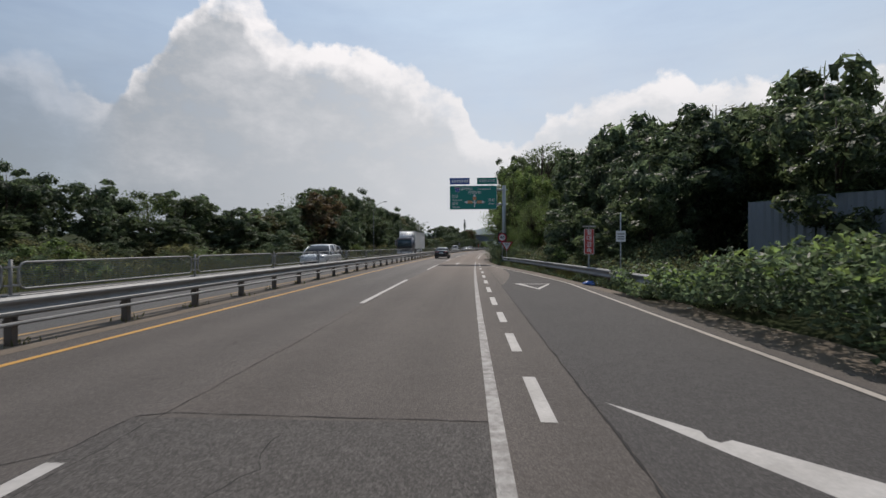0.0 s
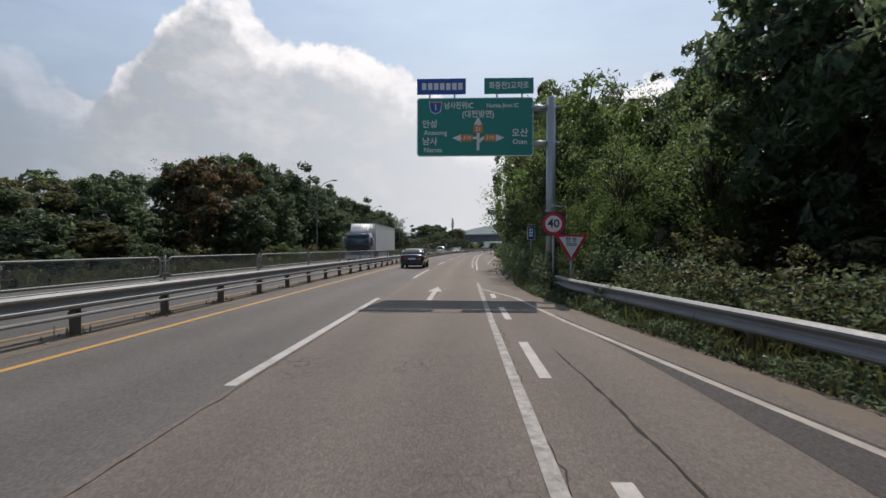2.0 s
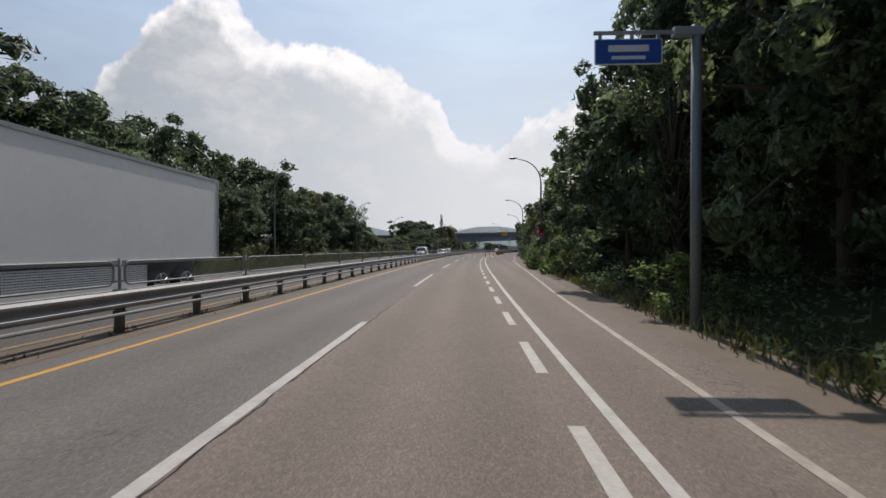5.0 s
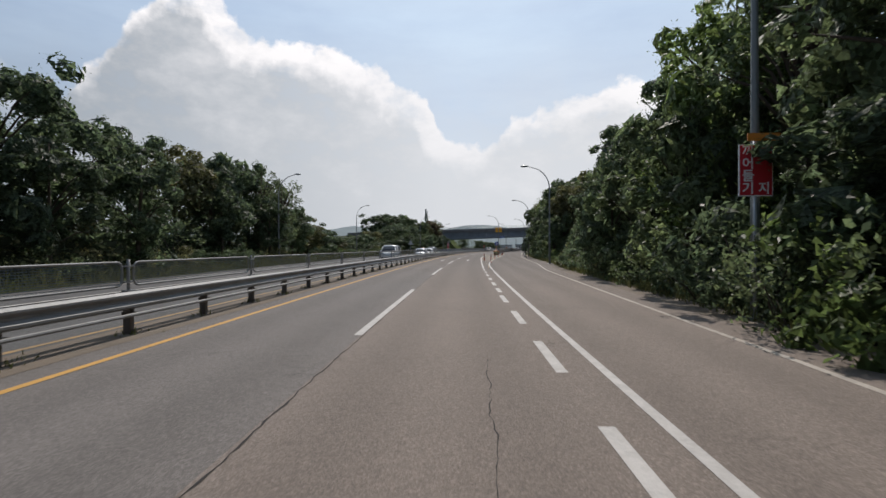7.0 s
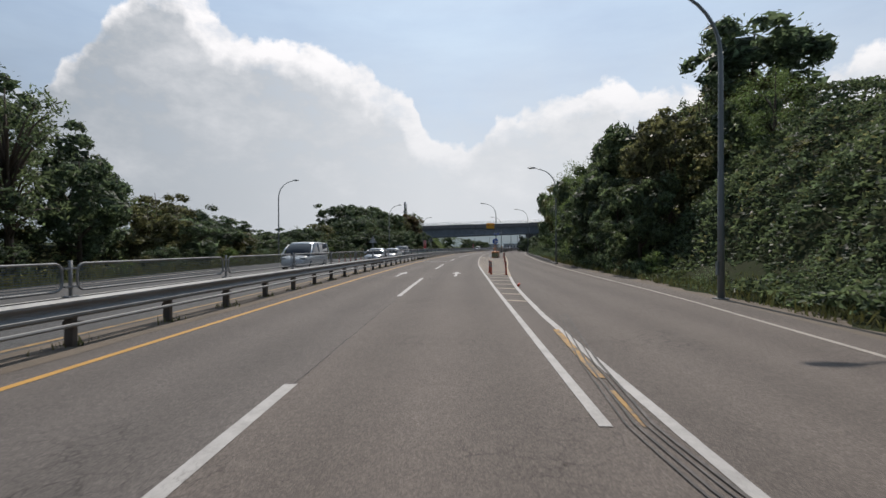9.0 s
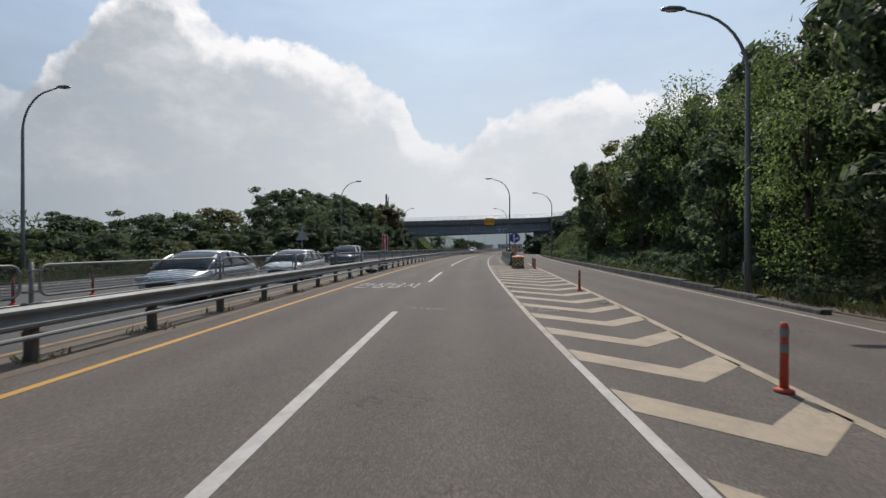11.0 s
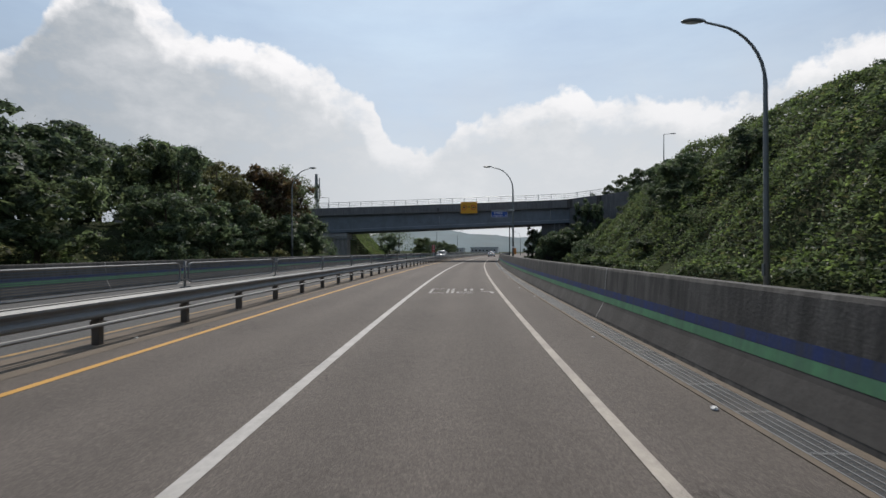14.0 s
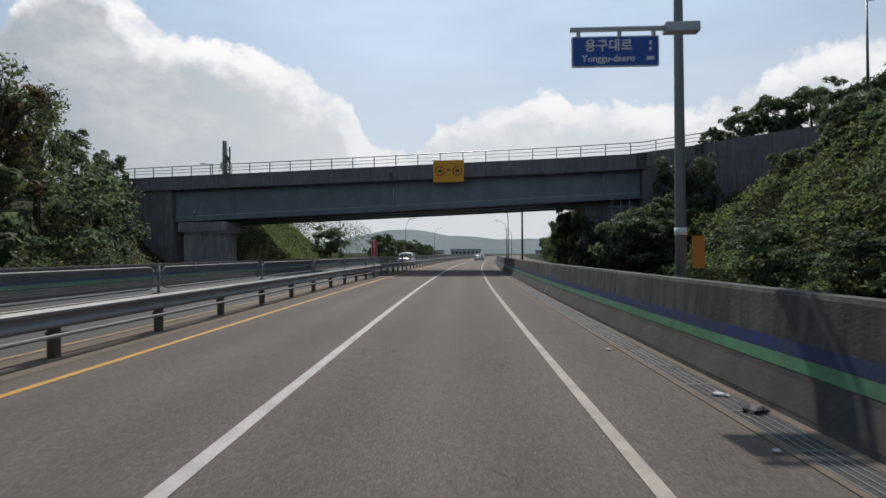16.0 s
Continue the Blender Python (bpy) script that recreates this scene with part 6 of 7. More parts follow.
b = banner_sign(at(22.4, 8.13), "faded red upright board with white Korean writing on a post", "절대감속", 0.38, 1.06, 1.76, SIGN_PINK, 2.45, size=0.25)
sign_panel(b, rect(0.5, 0.06, 0, 2.42), SIGN_BACK, -0.15, "light_hood", "", 0.3)
banner_sign(at(115.8, 8.05), "red board with white Korean writing strapped to the lamp post", "끼어들기금  지", 0.66, 1.05, 3.16, SIGN_RED, 3.9, cols=2, size=0.27, side=0.0)
t = thing("sign_cap", at(115.6, 8.05), "dull amber plate above the red board on the lamp post", "road sign")
sign_panel(t, rect(0.66, 0.16, 0.05, 3.82), SIGN_ORANGE, -0.02, "plate")
banner_sign(at(205.5, -4.12), "narrow red upright board with white Korean writing on the median", "속도를줄이시오", 0.34, 1.06, 1.92, SIGN_RED, 2.4, size=0.15)
banner_sign(at(297, -4.2), "small red upright board on the median beneath the bridge", "속도를줄이시오", 0.36, 1.06, 1.95, SIGN_RED, 2.45, size=0.15)

t = post_sign(at(18.8, 8.45), "small white notice board on a thin pole in the weeds", 2.78, 0.025)
sign_panel(t, rect(0.34, 0.40, 0.0, 1.92), SIGN_WHITE, 0.0, "board")
bm = bmesh.new()
for z in (2.0, 1.9, 1.82):
    plate(bm, rect(0.24, 0.03, 0.0, z), -0.006, 0.0)
part("writing_bars", bm, SIGN_DARK, t)

t = post_sign(at(52.3, 5.75), "blue upright notice board with a small hood among the leaves", 2.7, 0.03)
sign_panel(t, rect(0.36, 0.62, 0.0, 2.25), SIGN_WHITE, 0.0, "board_rim")
sign_panel(t, rect(0.32, 0.58, 0.0, 2.25), SIGN_BLUE, -0.006, "board", "", 0.01)
bm = bmesh.new()
for z in (2.42, 2.28, 2.14):
    plate(bm, rect(0.18, 0.09, 0.0, z), -0.010, -0.006)
part("writing_bars", bm, SIGN_WHITE, t)
bm = bmesh.new()
box(bm, -0.2, 0.2, -0.12, 0.12, 2.64, 2.68)
part("hood", bm, SIGN_BACK, t)


def street_name_sign(m, w, h, z, reach, label, lines_=None, post_height=0):
    t = thing("street_name_sign", m, label, "road sign")
    if post_height:
        bm = bmesh.new()
        tube(bm, [(0, 0, -0.3), (0, 0, post_height)], [0.11, 0.09], 10)
        part("post", bm, POLE, t)
    bm = bmesh.new()
    box(bm, -reach - w / 2 - 0.02, -0.42, -0.03, 0.03, z + h / 2 + 0.09, z + h / 2 + 0.15)
    box(bm, -0.45, 0.12, -0.09, 0.09, z + h / 2 + 0.03, z + h / 2 + 0.20, 0.02)
    for q in (-0.42, 0.05, 0.44):
        box(bm, -reach + q * w - 0.03, -reach + q * w + 0.03, -0.02, 0.02, z + h / 2 - 0.02, z + h / 2 + 0.1)
    part("arm", bm, POLE_PALE, t)
    sign_panel(t, rounded(w, h, 0.03, -reach, z), SIGN_WHITE, -0.012, "board_rim", "", 0.03)
    p = sign_panel(t, rounded(w - 0.04, h - 0.04, 0.025, -reach, z), SIGN_BLUE, -0.018, "board", "blue road name board", 0.02)
    if lines_:
        letters(lines_[0], h * 0.42, SIGN_WHITE, p, T(-reach - w * 0.08, -0.021, z + h * 0.17))
        letters(lines_[1], h * 0.30, SIGN_WHITE, p, T(-reach - w * 0.08, -0.021, z - h * 0.24))
        bm = bmesh.new()
        for q in (0.26, 0.06, -0.24):
            plate(bm, rect(0.04 if q > 0 else 0.13, h * 0.12, -reach + w * 0.40, z + q * h), -0.022, -0.018)
        part("number_bars", bm, SIGN_WHITE, p)
    else:
        bm = bmesh.new()
        plate(bm, rect(w * 0.6, h * 0.26, -reach, z + h * 0.12), -0.022, -0.018)
        plate(bm, rect(w * 0.5, h * 0.14, -reach, z - h * 0.24), -0.022, -0.018)
        part("writing_bars", bm, SIGN_WHITE, p)


street_name_sign(at(271.6, 5.88), 1.46, 0.52, 4.94, 1.27, "blue road name sign on an arm from the lamp post", ("용구대로", "Yonggu-daero"))
street_name_sign(at(83.0, 6.6), 1.3, 0.5, 5.4, 1.3, "blue road sign hung on an arm at the wood's edge", None, 5.9)

# wrapped sleeve and orange sticker on the lamp post
t = thing("post_sticker", at(271.9, 5.88), "orange notice plate strapped to the lamp post", "notice plate")
sign_panel(t, rect(0.2, 0.55, 0.16, 1.55), SIGN_ORANGE, -0.13, "plate")
bm = bmesh.new()
tube(bm, [(0, 0.2, 1.85), (0, 0.2, 1.98)], 0.105, 12)
part("white_sleeve", bm, SIGN_WHITE, t)

# round blue direction sign and diamond reflectors at the gore
t = post_sign(at(214.95, 5.47), "round blue direction sign with white arrows at the gore", 2.75, 0.04)
sign_panel(t, disc(0.43, 0, 2.42), SIGN_BLUE, 0.0, "face", "blue round plate")
bm = bmesh.new()
for poly in ([(-0.12, 2.06), (-0.03, 2.06), (-0.03, 2.58), (-0.12, 2.58)], [(-0.20, 2.56), (0.05, 2.56), (-0.075, 2.76)],
             [(-0.03, 2.16), (-0.03, 2.28), (0.05, 2.38), (0.20, 2.42), (0.20, 2.34), (0.06, 2.28)], [(0.18, 2.24), (0.37, 2.40), (0.18, 2.52)]):
    plate(bm, poly, -0.005, 0.0)
part("arrows", bm, SIGN_WHITE, t)


def diamond(t, z, r):
    p = sign_panel(t, [(-r, z), (0, z - r), (r, z), (0, z + r)], SIGN_BACK, -0.004, "diamond_plate", "diamond plate with amber reflectors", 0.02)
    for i in range(3):
        for j in range(3):
            cx, cz = (i - j) * r * 0.28, z + (i + j - 2) * r * 0.28
            bm = bmesh.new()
            plate(bm, disc(r * 0.185, cx, cz, 12), -0.014, -0.004)
            part("reflector", bm, SIGN_ORANGE, p)


diamond(t, 1.74, 0.22)
t = post_sign(at(212.8, 5.40), "orange diamond reflector plate on a short red post", 1.15, 0.03, RED_RUBBER)
diamond(t, 1.30, 0.28)

# back of a triangular warning sign across the road
t = post_sign(at(215.4, -13.6), "grey back of a triangular warning sign across the road", 2.9, 0.04)
sign_panel(t, [(-0.62, 2.25), (0.62, 2.25), (0.0, 3.28)], SIGN_BACK, 0.05, "plate")


# low concrete kerb wall along the foot of the bank beside the exit ramp
base = thing("kerb_wall", Matrix(), "low stained concrete kerb wall at the foot of the wooded bank", "kerb", kind="structure")
for k in range(28):
    s0 = 183.0 + 2.8 * k
    turn = math.degrees(math.atan2(edge_right(s0 + 2.8) - edge_right(s0), 2.8))
    h = 0.29 * min(1.0, 0.4 + 0.2 * k)
    bm = bmesh.new()
    plate(bm, [(-0.13, -0.1), (0.15, -0.1), (0.15, h), (-0.07, h + 0.01 * (k % 3)), (-0.10, h - 0.03)], 0.0, 2.785)
    bm.transform(at(s0, edge_right(s0) + 0.56, 0, -turn))
    part("kerb_block", bm, CONCRETE, base)


# ---------------- crash cushion and delineators ----------------
def clipped(poly, x0, x1, z0, z1):
    """The polygon's part inside a rectangle."""
    for axis, lim, keep in ((0, x0, 1), (0, x1, -1), (1, z0, 1), (1, z1, -1)):
        out = []
        for a, b in zip(poly, poly[1:] + poly[:1]):
            da, db = keep * (a[axis] - lim), keep * (b[axis] - lim)
            if da >= 0:
                out.append(a)
            if da * db < 0:
                f = da / (da - db)
                out.append((a[0] + f * (b[0] - a[0]), a[1] + f * (b[1] - a[1])))
        poly = out
    return poly


ORANGE_WORN = material("sun_bleached_orange", (0.50, 0.26, 0.12), 0.6, grain=0.1, scale=7, big=0.14, big_scale=1.2, bump=0.12, tint=(0.36, 0.24, 0.15), tint_amount=0.8)
ORANGE_DIRTY = material("grimy_orange_plastic", (0.50, 0.19, 0.065), 0.6, grain=0.12, scale=6, big=0.2, big_scale=1.6, bump=0.15, tint=(0.13, 0.09, 0.06), tint_amount=0.9)
SIGN_YELLOW_PALE = material("pale_yellow", (0.58, 0.52, 0.25), 0.55, grain=0.1, scale=9, big=0.14, bump=0.05, tint=(0.36, 0.31, 0.17), tint_amount=0.6)


def crash_cushion():
    c = thing("crash_cushion", at(209.3, 5.33, 0, -4.4), "faded orange ribbed crash cushion with a black and yellow front", "crash cushion")
    half, z0 = 0.43, 0.10
    for k in range(2):
        a, b = 0.05 + 2.13 * k, 2.13 + 2.13 * k
        bm = bmesh.new()
        prof = []
        for i in range(4):
            z = z0 + 0.18 * i
            prof += [(half - 0.01, z), (half, z + 0.02), (half, z + 0.07), (half - 0.06, z + 0.10), (half - 0.06, z + 0.15)]
        prof.append((half - 0.02, z0 + 0.73))
        outline = prof + [(-x, z) for x, z in reversed(prof)]
        plate(bm, outline, a, b)
        part("ribbed_shell", bm, ORANGE_DIRTY, c, "dirty orange ribbed shell")
        bm = bmesh.new()
        box(bm, -half - 0.02, half + 0.02, a - 0.01, b, z0 + 0.732, z0 + 0.775, 0.012)
        lid = part("lid", bm, ORANGE, c, "flat orange lid")
        bm = bmesh.new()
        box(bm, -half + 0.05, half - 0.05, a + 0.03, b - 0.02, z0 + 0.776, z0 + 0.788, 0.005)
        part("top_panel", bm, ORANGE_WORN, lid, "sun-bleached top panel")
    for k in range(9):   # feet under the shells
        bm = bmesh.new()
        box(bm, -half + 0.04, half - 0.04, 0.2 + 0.48 * k, 0.32 + 0.48 * k, 0.0, z0 + 0.01, 0.01)
        part("foot", bm, STEEL_DARK, c)
    bm = bmesh.new()
    box(bm, -0.44, 0.44, -0.07, 0.04, 0.14, 0.70, 0.03)
    front = part("front_board", bm, SIGN_DARK, c, "black front board")
    for k in range(5):   # rising to a point in the middle
        tip = 0.27 + 0.27 * k
        for sgn in (1, -1):
            q = clipped([(0, tip - 0.14), (0.6, tip - 0.14 - 0.66), (0.6, tip - 0.66), (0, tip)], 0.0, 0.425, 0.165, 0.685)
            if len(q) < 3:
                continue
            bm = bmesh.new()
            plate(bm, [(sgn * x, z) for x, z in q], -0.076, -0.071)
            part("yellow_stripe", bm, SIGN_YELLOW_PALE, front, "pale yellow slanting stripe")
    bm = bmesh.new()
    box(bm, -0.46, 0.46, -0.08, 0.05, 0.70, 0.885, 0.035)
    cap = part("front_cap", bm, ORANGE, c, "bright orange rounded cap")
    bm = bmesh.new()   # low dome on the cap
    bmesh.ops.create_uvsphere(bm, u_segments=20, v_segments=10, radius=1.0)
    bmesh.ops.delete(bm, geom=[v for v in bm.verts if v.co.z < -0.05], context="VERTS")
    bm.transform(Matrix.Translation((0, 0.28, 0.872)) @ Matrix.Diagonal((0.37, 0.33, 0.10, 1)))
    for f in bm.faces:
        f.smooth = True
    part("dome", bm, ORANGE, cap)
    bm = bmesh.new()
    box(bm, -0.45, 0.45, -0.09, 0.05, 0.0, 0.145, 0.03)
    part("foot_bar", bm, ORANGE_DIRTY, c, "scuffed orange foot bar")


crash_cushion()
bm = bmesh.new()
plate(bm, [(-0.55, -0.2), (-0.1, -0.95), (0.12, -0.98), (0.6, -0.35), (0.58, 0.25), (-0.55, 0.25)], -0.012, -0.004)
bm.transform(Matrix.Rotation(radians(90), 4, "X"))
bm.transform(at(209.1, 5.33, -0.002) @ Matrix.Diagonal((1, 1, -1, 1)))
tagged(part("pad", bm, SAND), "pale dusty concrete pad under the crash cushion", "concrete pad", kind="structure")


def delineator(m, label="red rubber lane delineator post with dirty grey bands"):
    d = thing("delineator_post", m, label, "delineator", "delineators along the gore")
    bm = bmesh.new()
    tube(bm, [(0, 0, 0), (0, 0, 0.03), (0, 0, 0.05)], [0.10, 0.10, 0.05], 12)
    part("base", bm, RED_RUBBER, d)
    bm = bmesh.new()
    tube(bm, [(0, 0, 0.05), (0, 0, 0.72), (0, 0, 0.75)], [0.045, 0.04, 0.03], 12)
    body = part("tube", bm, RED_RUBBER, d)
    for z in (0.43, 0.60):
        bm = bmesh.new()
        tube(bm, [(0, 0, z), (0, 0, z + 0.09)], 0.0455, 12, False)
        part("reflective_band", bm, STEEL, body, "dirty grey reflective band")
    return d


_d = delineator(at(208.45, 6.52))
for s, u in ((210.96, 6.70), (213.2, 6.82), (189.4, 5.80), (176.5, 5.1), (166.0, 4.4), (166.5, 3.6), (168.5, 3.6), (184, -10.5), (187, -10.6), (190, -10.8), (193, -11), (196, -11.1), (199, -11.3), (202, -11.4)):
    copy_thing(_d, at(s, u))


def road_stud(m):
    t = thing("road_stud", m, "small worn white reflector stud on a dark scar in the gore", "road stud", "studs along the gore")
    bm = bmesh.new()
    plate(bm, [(0.13 * math.cos(a) * (1 + 0.3 * math.sin(3 * a)), 0.10 * math.sin(a) * (1 + 0.2 * math.cos(5 * a))) for a in [0.4 * k for k in range(16)]], -0.006, -0.003)
    bm.transform(Matrix.Rotation(radians(-90), 4, "X"))
    part("scar", bm, CRACK, t, "dark scar of old glue")
    bm = bmesh.new()
    box(bm, -0.05, 0.05, -0.035, 0.035, 0.004, 0.02, 0.008)
    part("stud", bm, PAINT_OLD, t, "worn white stud")
    return t


_st = road_stud(at(192.4, 3.52))
for s, u in ((188.1, 3.51), (190.3, 3.52), (194.6, 3.54), (196.8, 3.53), (199.0, 3.54), (201.2, 3.55), (203.4, 3.6), (185.1, 5.55), (209.9, 3.75), (211.9, 3.6)):
    copy_thing(_st, at(s, u))
t = thing("fallen_delineator", at(158.1, 4.25) @ Matrix.Rotation(radians(80), 4, "Z"), "flattened red delineator lying on the asphalt", "delineator")
bm = bmesh.new()
tube(bm, [(-0.35, 0, 0.04), (0.4, 0, 0.045)], 0.042, 10)
part("tube", bm, RED_RUBBER, t)


# a worn tyre and a dark box left under the median rail
def worn_tyre(m):
    t = thing("worn_tyre", m, "worn black tyre lying flat under the median rail", "tyre")
    bm = bmesh.new()
    prof = [(0.20, 0.03), (0.23, 0.0), (0.31, 0.0), (0.345, 0.04), (0.35, 0.10), (0.345, 0.16), (0.31, 0.20), (0.23, 0.20), (0.20, 0.17), (0.215, 0.10)]
    rows = [[bm.verts.new((r * math.cos(a), r * math.sin(a), z)) for r, z in prof] for a in (2 * math.pi * k / 28 for k in range(28))]
    for k in range(28):
        for i in range(len(prof)):
            q = (rows[k - 1][i - 1], rows[k - 1][i], rows[k][i], rows[k][i - 1])
            bm.faces.new(q).smooth = True
    part("casing", bm, TYRE, t)
    for k in range(28):
        bm = bmesh.new()
        box(bm, 0.343, 0.358, -0.026, 0.026, 0.035, 0.165, 0.004)
        bm.transform(Matrix.Rotation(2 * math.pi * k / 28, 4, "Z"))
        part("tread_block", bm, TYRE, t)


worn_tyre(at(202.4, -4.42, 0.004))
t = thing("plastic_box", at(205.85, -4.42, 0.004), "dark plastic box behind a rail post", "box")
bm = bmesh.new()
box(bm, -0.14, 0.14, -0.11, 0.11, 0.0, 0.28, 0.015)
part("body", bm, SIGN_DARK, t)
bm = bmesh.new()
box(bm, -0.15, 0.15, -0.12, 0.12, 0.282, 0.31, 0.01)
part("lid", bm, SIGN_DARK, t)


# ---------------- road bridge ----------------
def bridge():
    ex, ny = Vector((0.933, -0.36, 0)), Vector((0.36, 0.933, 0))
    m = Matrix(((ex.x, ny.x, 0, 36.0), (ex.y, ny.y, 0, 304.0), (0, 0, 1, 0), (0, 0, 0, 1)))
    b = thing("road_bridge", m, "grey concrete and steel girder road bridge with a pale railing", "bridge")
    zt = lines([-60, -23, -8.5, 16.3, 22.3, 27.1, 33.3, 60], [8.2, 8.88, 9.03, 9.36, 9.50, 10.08, 10.95, 14.2])   # top of the fascia

    def slab(x0, x1, y0, y1, d0, d1, n=24):
        bm = bmesh.new()
        rows = []
        for i in range(n + 1):
            x = x0 + (x1 - x0) * i / n
            z = zt(x)
            rows.append([bm.verts.new(p) for p in ((x, y0, z - d0), (x, y1, z - d0), (x, y1, z - d1), (x, y0, z - d1))])
        for r0, r1 in zip(rows[:-1], rows[1:]):
            for k in range(4):
                bm.faces.new((r0[k], r0[(k + 1) % 4], r1[(k + 1) % 4], r1[k]))
        bm.faces.new(rows[0][::-1])
        bm.faces.new(rows[-1])
        return bm

    part("deck", slab(-60, 62, 0.3, 9.0, 0.75, 1.1), CONCRETE_DARK, b)
    part("wing_wall", slab(22.34, 62, 0.02, 0.3, 1.25, 9.5), CONCRETE_DARK, b, "stained retaining wall beside the bridge end")
    part("front_parapet", slab(-60, 62, 0.0, 0.3, 0.0, 1.25), CONCRETE_DARK, b, "stained concrete parapet")
    part("rear_parapet", slab(-60, 62, 9.0, 9.3, 0.0, 1.25), CONCRETE_DARK, b)
    def beam(y0, y1, up, down):
        """A girder whose underside runs straighter than the deck."""
        bm = bmesh.new()
        rows = []
        for i in range(9):
            x = -19.6 + 41.9 * i / 8
            low = 4.70 + 1.25 * i / 8
            hi = zt(x) - 1.11 if up is None else low + up
            rows.append([bm.verts.new(p) for p in ((x, y0, hi), (x, y1, hi), (x, y1, low + down), (x, y0, low + down))])
        for r0, r1 in zip(rows[:-1], rows[1:]):
            for k in range(4):
                bm.faces.new((r0[k], r0[(k + 1) % 4], r1[(k + 1) % 4], r1[k]))
        bm.faces.new(rows[0][::-1])
        bm.faces.new(rows[-1])
        return bm

    for y in (0.7, 3.3, 5.9, 8.2):
        part("girder", beam(y, y + 0.5, None, 0.08), GIRDER, b, "blue-grey painted girder")
        part("girder_flange", beam(y - 0.15, y + 0.65, 0.078, 0.0), GIRDER, b)
    part("girder_web_joint", beam(0.685, 0.7, 0.52, 0.46), POLE_PALE, b, "thin pale pipe along the girder")
    for x in (-13.5, 1.3, 11.5):
        bm = bmesh.new()
        box(bm, x - 0.05, x + 0.05, 0.66, 0.70, 4.75 + 1.25 * (x + 19.6) / 41.9 + 0.1, zt(x) - 1.26)
        part("web_stiffener", bm, GIRDER, b)
    for x, k in ((-17.6, 0.35), (1.6, 1.0), (19.4, 1.15)):
        low = 4.70 + 1.25 * (x + 19.6) / 41.9
        bm = bmesh.new()
        tube(bm, [(x, 0.64, low + 0.5), (x, 0.64, low + 0.5 + 1.45 * k)], 0.055, 6)
        part("drain_pipe", bm, POLE_PALE, b, "pale drain pipe on the girder")
    # railing
    for y in (0.15, 9.15):
        bm = bmesh.new()
        for dz, r in ((0.92, 0.04), (0.62, 0.025), (0.34, 0.025)):
            tube(bm, [(x, y, zt(x) + dz) for x in (-40, -23, -8.5, 16.3, 22.3, 27.1)], r, 6)
        part("handrail", bm, POLE_PALE, b, "pale steel rails")
        bm = bmesh.new()
        box(bm, -0.035, 0.035, -0.035, 0.035, -0.02, 0.95)
        me = None
        for k in range(34):
            x = -39 + 1.95 * k
            if me is None:
                ob = part("railing_post", bm, POLE_PALE, b)
                me = ob.data
            else:
                ob = new("railing_post", me)
                ob.parent = b
            ob.matrix_local = T(x, y, zt(x))
    # pier at the left, abutment at the right, wing walls
    bm = bmesh.new()
    box(bm, -19.3, -14.3, 0.6, 2.9, 3.75, 4.68, 0.05)
    part("pier_cap", bm, PIER, b, "pale concrete pier cap")
    bm = bmesh.new()
    box(bm, -18.9, -14.5, 0.9, 2.6, -0.5, 3.75, 0.05)
    part("pier", bm, PIER, b)
    bm = bmesh.new()
    for z in (4.3, 4.0):
        tube(bm, [(-18.8, 0.5, z), (-13.6, 0.5, z), (-13.6, 3, z)], 0.025, 6)
    for x, y in ((-18.8, 0.5), (-16.9, 0.5), (-15.2, 0.5), (-13.6, 0.5), (-13.6, 1.8), (-13.6, 3.0)):
        tube(bm, [(x, y, 3.6), (x, y, 4.35)], 0.025, 6)
    tube(bm, [(-18.8, 0.5, 3.65), (-13.6, 0.5, 3.65), (-13.6, 3, 3.65)], 0.03, 6)
    part("inspection_rail", bm, POLE_PALE, b)
    bm = bmesh.new()
    box(bm, -40, -19.7, 0.30, 8.9, -0.5, 7.66, 0.05)
    part("abutment", bm, CONCRETE_DARK, b)
    bm = bmesh.new()
    box(bm, 18.0, 22.3, 1.6, 8.9, -0.5, 5.85, 0.05)
    box(bm, 22.34, 40, 0.31, 8.9, -0.5, 8.3, 0.05)
    part("abutment", bm, CONCRETE_DARK, b)
    for x0, x1, z0, z1 in ((21.9, 22.7, 8.2, 9.52), (26.3, 27.0, 5.0, 10.05)):
        bm = bmesh.new()
        box(bm, x0, x1, -0.06, -0.003, z0, z1, 0.02)
        part("pilaster", bm, CONCRETE, b)
    bm = bmesh.new()
    box(bm, 1.4, 1.7, -0.03, 0.0, 8.0, 8.6)
    part("joint_cover", bm, CONCRETE, b)
    bm = bmesh.new()
    for x in (20.0, 20.7, 21.4):
        tube(bm, [(x, 0.4, 4.3), (x, 0.4, 5.9)], 0.03, 6)
    for z in (4.4, 4.7, 5.0, 5.3):
        tube(bm, [(19.6, 0.4, z), (21.8, 0.4, z)], 0.025, 6)
    part("ladder_cage", bm, POLE_PALE, b)
    # the amber height and width notice on the parapet
    s_ = thing("bridge_notice", m @ T(6.6, -0.10, 8.55), "amber notice board with round limit marks on the bridge parapet", "road sign")
    sign_panel(s_, rounded(2.65, 1.85, 0.05), SIGN_YELLOW, 0.0, "board", "amber board", 0.05)
